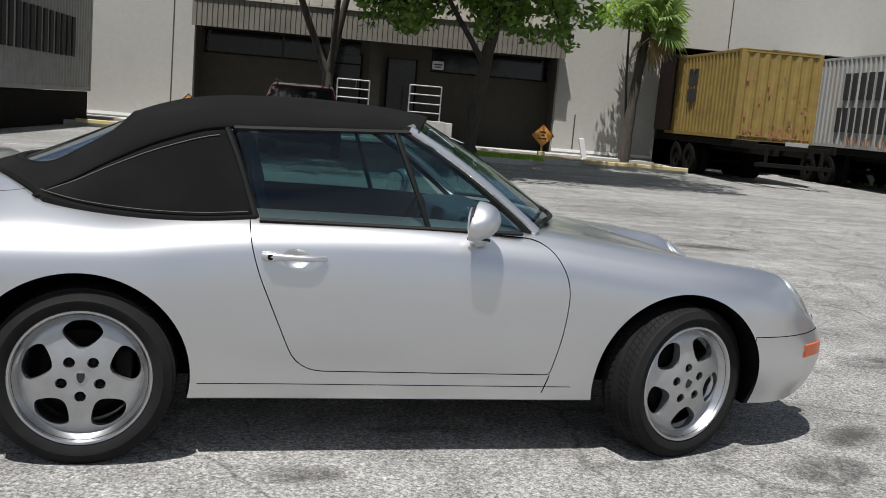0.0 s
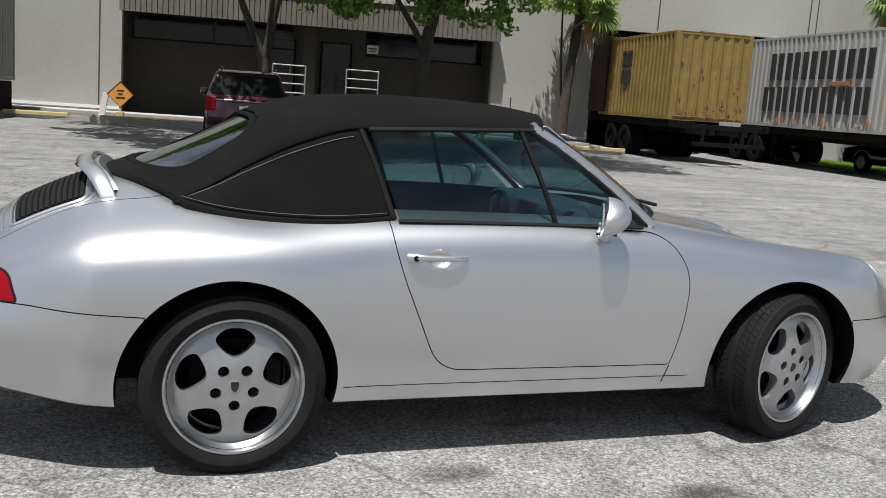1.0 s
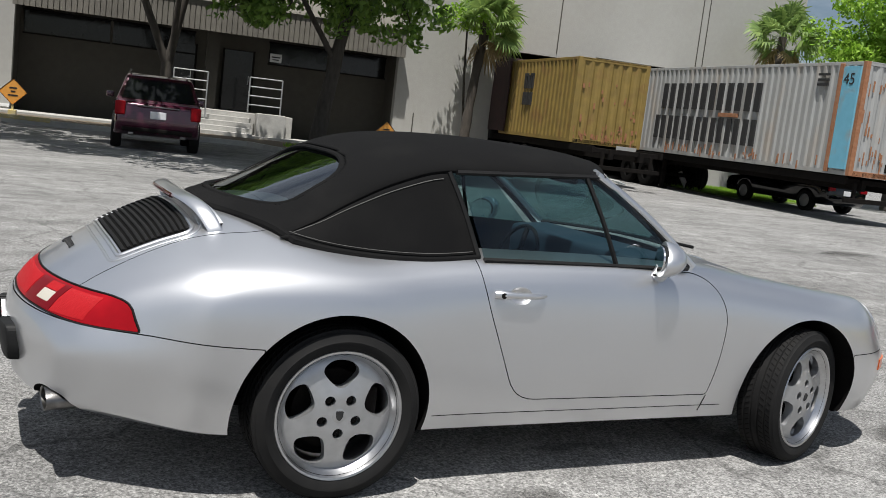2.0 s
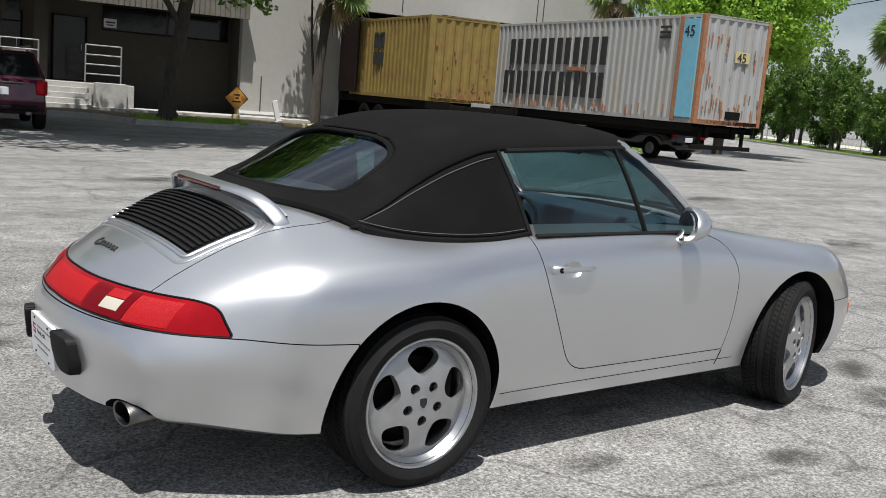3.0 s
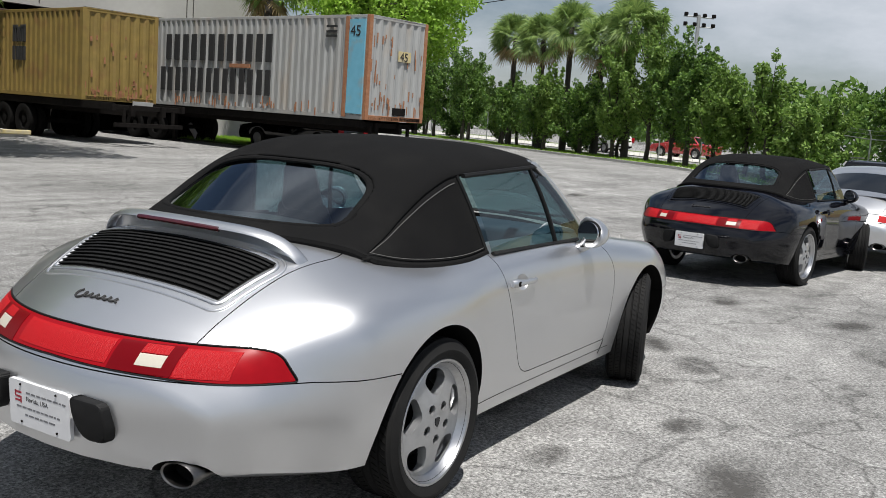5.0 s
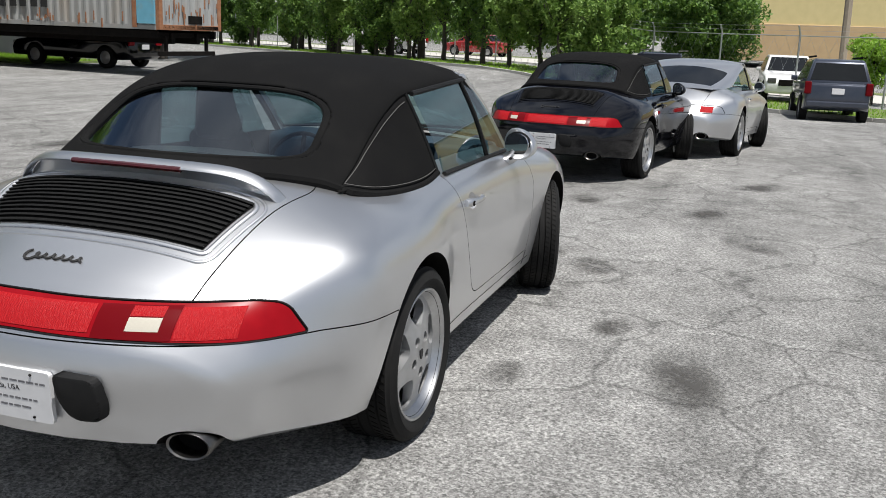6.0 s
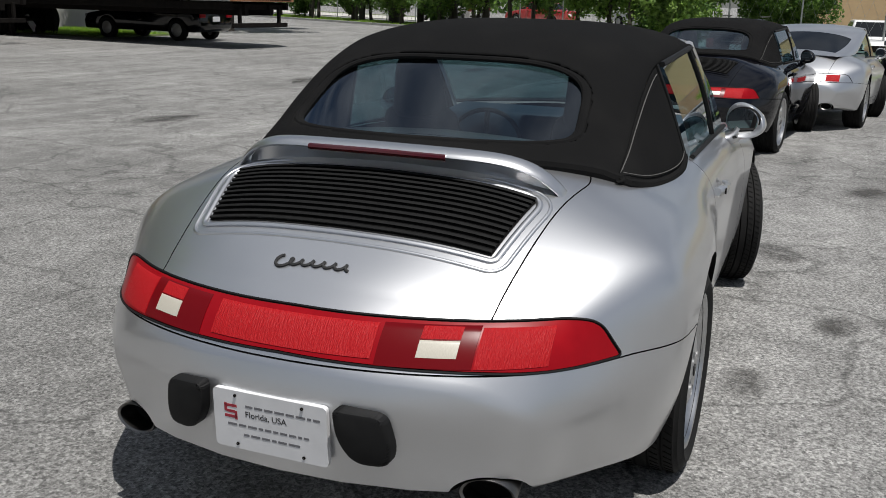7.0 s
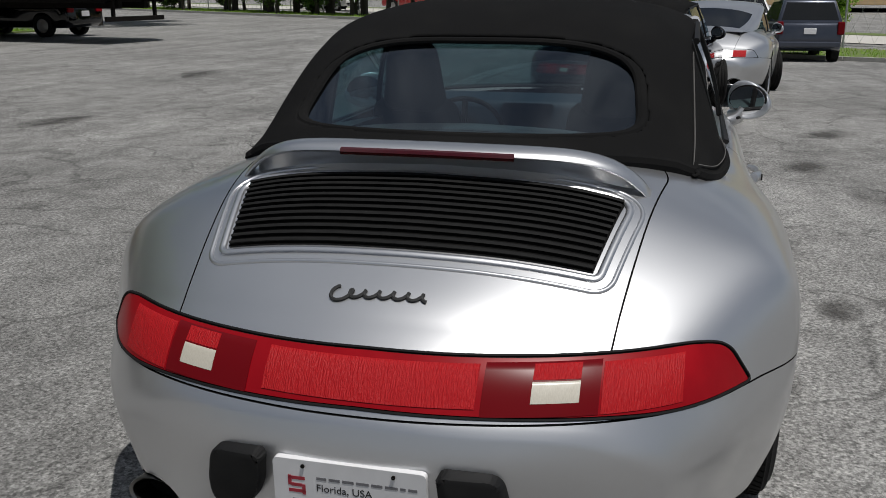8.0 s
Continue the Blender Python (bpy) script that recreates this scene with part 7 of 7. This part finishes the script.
def fan_palm(label, base, lean, height, seed, fronds=30, spread_r=1.15, drop_dry=6):
    """A cabbage palm: fibrous trunk and a head of fan leaves on long stalks."""
    rng = np.random.default_rng(seed)
    t = thing("palm_tree", label, "palm", Matrix.Translation(base))
    bm = bmesh.new()
    pts = [Vector((lean[0] * (i / 10) ** 1.6, lean[1] * (i / 10) ** 1.6, height * i / 10)) for i in range(11)]
    add_tube(bm, pts, 0.2, 10, radii=[0.20 - 0.05 * min(1, i / 4) + 0.02 * (i % 2) for i in range(11)])
    part("trunk", bm, M["bark"], t, "", 60)
    top = pts[-1]
    verts, faces, dverts, dfaces = [], [], [], []
    for k in range(fronds + drop_dry):
        dry = k >= fronds
        az = rng.uniform(0, 2 * math.pi)
        el = rng.uniform(-0.6, 1.35) if not dry else rng.uniform(-1.3, -0.7)
        out = Vector((math.cos(az) * math.cos(el), math.sin(az) * math.cos(el), math.sin(el)))
        stalk = spread_r * rng.uniform(0.55, 0.9)
        hub = top + out * stalk - Vector((0, 0, 0.12 * stalk))
        side = out.cross(Vector((0, 0, 1))).normalized()
        up = side.cross(out).normalized()
        roll = rng.uniform(-1.3, 1.3)
        side, up = side * math.cos(roll) + up * math.sin(roll), up * math.cos(roll) - side * math.sin(roll)
        V, F = (dverts, dfaces) if dry else (verts, faces)
        i0 = len(V)
        V += [tuple(top + side * 0.015), tuple(top - side * 0.015), tuple(hub)]
        F.append((i0, i0 + 1, i0 + 2))
        blades = 20
        for j in range(blades):
            a = (j / (blades - 1) - 0.5) * 3.6
            L = spread_r * rng.uniform(0.62, 0.85) * (0.75 + 0.25 * math.cos(a / 1.4))
            d = (out * math.cos(a) + side * math.sin(a)).normalized()
            w = d.cross(up).normalized() * 0.042
            mid = hub + d * L * 0.6 + up * 0.02
            tip = hub + d * L - Vector((0, 0, 0.30 * L * rng.uniform(0.4, 1.2)))
            i0 = len(V)
            V += [tuple(hub), tuple(mid + w), tuple(tip), tuple(mid - w)]
            F.append((i0, i0 + 1, i0 + 2, i0 + 3))
    for nm, V, F, mat in (("fronds", verts, faces, M["frond"]), ("dry_fronds", dverts, dfaces, M["frond_dry"])):
        if F:
            me = bpy.data.meshes.new(nm)
            me.from_pydata(V, [], F)
            from_mesh(nm, me, mat, t)
    return t


fan_palm("cabbage palm with a bent dark trunk against the wall", HALL @ Vector((8.95, -1.5, 0.13)), (0.35, -0.1), 4.9, 21, 36, 1.0, 4)
fan_palm("cabbage palm rising behind the container", HALL @ Vector((20.6, -2.6, 0)), (0.1, 0), 6.0, 22, 34, 1.1)
# light green boughs over the palm at the wall
p4 = HALL @ Vector((9.05, -1.3, 0.13))
shade_tree("young tree with bright leaves beside the palm", p4, [((0, 0, 0), (-0.2, 0.2, 3.0), 0.05, 0.04), ((-0.2, 0.2, 3.0), (-0.3, 0.2, 5.0), 0.04, 0.03)], [(-1.0, -0.2, 4.9, 0.8, 0.7, 0.45), (0.0, -0.3, 4.75, 0.8, 0.7, 0.45), (0.8, -0.2, 5.0, 0.8, 0.7, 0.5), (0.2, 0.0, 5.5, 1.2, 0.9, 0.6)], 320, 0.10, M["leaf_bright"], 14)



def spray_tree(label, base, hgt, wide, seed, mat, per=46, size=0.085):
    """A slender tree: thin boughs that sweep up from a short trunk, each with leafy sprays that thin out to a ragged tip."""
    rng = np.random.default_rng(seed)
    t = thing("tree", label, "tree", Matrix.Translation(base), "row of fence trees")
    bm = bmesh.new()
    lean = rng.uniform(-0.25, 0.25, 2)
    limb(bm, rng, (0, 0, -0.05), (lean[0], lean[1], hgt * 0.72), rng.uniform(0.09, 0.14), 0.03, 8, 0.06)
    clumps = []
    for k in range(int(11 + hgt * 2.6)):
        f = rng.uniform(0.16, 0.66)
        az = rng.uniform(0, 2 * math.pi)
        reach = wide * rng.uniform(0.45, 1.05) * (1.0 - 0.45 * f)
        rise = hgt * rng.uniform(0.14, 0.38)
        a = Vector((lean[0] * f, lean[1] * f, hgt * f))
        b = a + Vector((math.cos(az) * reach, math.sin(az) * reach, min(rise, hgt * 1.02 - a.z)))
        mid = a.lerp(b, 0.5) + Vector((0, 0, -0.12 * rise))
        add_tube(bm, [a, mid, b], 0.03, 5, radii=[0.032, 0.022, 0.008])
        for w in np.linspace(0.25, 1.08, 8):
            p = a.lerp(mid, w * 2) if w < 0.5 else mid.lerp(b, (w - 0.5) * 2)
            r = (0.40 - 0.24 * w) * rng.uniform(0.7, 1.35) * (0.7 + 0.3 * wide / 1.5)
            clumps.append((p.x + rng.normal(0, 0.12), p.y + rng.normal(0, 0.12), p.z + rng.normal(0, 0.12), r, r, r * rng.uniform(0.9, 1.7)))
    part("trunk", bm, M["bark"], t, "", 60)
    from_mesh("crown", leaf_cloud(rng, clumps, per, size), mat, t)
    return t


hedge_rng = np.random.default_rng(31)
a = 10.6
while a < 62.0:
    hgt = float(np.interp(a, (9, 11, 13, 16, 21, 23.5, 25.5, 27.5, 36, 40, 47, 62), (3.0, 3.6, 4.6, 5.3, 6.0, 7.5, 6.0, 4.5, 4.5, 5.4, 6.8, 6.8))) * hedge_rng.uniform(0.85, 1.06)
    base = at_edge(a, 2.6 + hedge_rng.uniform(-0.9, 1.4))
    leaf = M["leaf_hedge"] if hedge_rng.random() < 0.62 else M["leaf_light"]
    spray_tree("dense green tree in a planted row along the fence" if leaf is M["leaf_hedge"] else "airy light-green tree in a planted row along the fence", base, hgt, float(hedge_rng.uniform(1.2, 2.1)), int(hedge_rng.integers(1000)), leaf)
    if hedge_rng.random() < 0.40:
        spray_tree("low dark shrub between the fence trees", at_edge(a + 0.9, 3.6 + hedge_rng.uniform(-0.5, 0.8)), float(hedge_rng.uniform(1.7, 3.2)), float(hedge_rng.uniform(0.9, 1.4)), int(hedge_rng.integers(1000)), M["leaf_dark"], 40, 0.09)
    a += float(hedge_rng.uniform(1.1, 2.1))
for a, b, hgt, sd in ((24.9, 3.4, 6.0, 51), (28.1, 3.6, 5.3, 52), (31.0, 3.3, 6.2, 53), (34.7, 3.6, 5.7, 54), (38.0, 3.4, 5.9, 55)):
    fan_palm("cabbage palm among the fence trees", at_edge(a, b), (0.15, 0.1), hgt + 0.9, sd, 72, 1.3, 3)
# round tree before the far warehouse and woods beyond
rt = at_edge(10.0, 7.6)
shade_tree("round dark-green tree just beyond the fence", rt, [((0, 0, 0), (0, 0, 1.7), 0.16, 0.12), ((0, 0, 1.6), (0.6, 0.3, 3.0), 0.08, 0.05), ((0, 0, 1.6), (-0.7, -0.2, 3.0), 0.08, 0.05)], spread(g1, (0, 0, 3.1), (2.3, 2.3, 2.1), 130, 0.62), 380, 0.09, M["leaf_hedge"], 61)
lt = at_edge(2.6, 8.0)
shade_tree("light green young tree near the fence", lt, [((0, 0, 0), (0, 0, 1.6), 0.07, 0.05)], spread(g1, (0, 0, 1.7), (0.9, 0.9, 0.9), 30, 0.45), 300, 0.06, M["leaf_bright"], 62)
far_rng = np.random.default_rng(77)
cl = []
for i in range(120):
    a, b = far_rng.uniform(45, 150), far_rng.uniform(42, 75)
    p = at_edge(a, b)
    r = far_rng.uniform(1.6, 3.0)
    cl.append((p.x, p.y, far_rng.uniform(1.0, 6.5), r, r, r * 0.8))
tagged(from_mesh("far_woods", leaf_cloud(far_rng, cl, 170, 0.5), M["leaf_hedge"]), "distant green woods beyond the road", "trees", kind="stuff")
# grass blades on the lawns
bl = np.random.default_rng(9)
gv_, gf_ = [], []
for i in range(9000):
    p = at_edge(bl.uniform(-10, 60), bl.uniform(0.2, 5.0), 0.05)
    h, dx, dy = bl.uniform(0.04, 0.11), bl.uniform(-.05, .05), bl.uniform(-.05, .05)
    k = len(gv_)
    gv_ += [(p.x - 0.02, p.y + 0.02, p.z), (p.x + 0.02, p.y - 0.02, p.z), (p.x + dx, p.y + dy, p.z + h)]
    gf_.append((k, k + 1, k + 2))
for i in range(5000):
    q = HALL @ Vector((bl.uniform(17.0, 20.4), bl.uniform(-6.1, -0.7), 0.05)) if i % 3 else HALL @ Vector((bl.uniform(2.2, 5.2), bl.uniform(-6.4, -4.6), 0.13))
    h, dx, dy = bl.uniform(0.05, 0.14), bl.uniform(-.05, .05), bl.uniform(-.05, .05)
    k = len(gv_)
    gv_ += [(q.x - 0.02, q.y, q.z), (q.x + 0.02, q.y, q.z), (q.x + dx, q.y + dy, q.z + h)]
    gf_.append((k, k + 1, k + 2))
gm = bpy.data.meshes.new("grass")
gm.from_pydata(gv_, [], gf_)
tagged(from_mesh("grass", gm, M["leaf_bright"]), "short sunlit grass blades", "grass", kind="stuff")
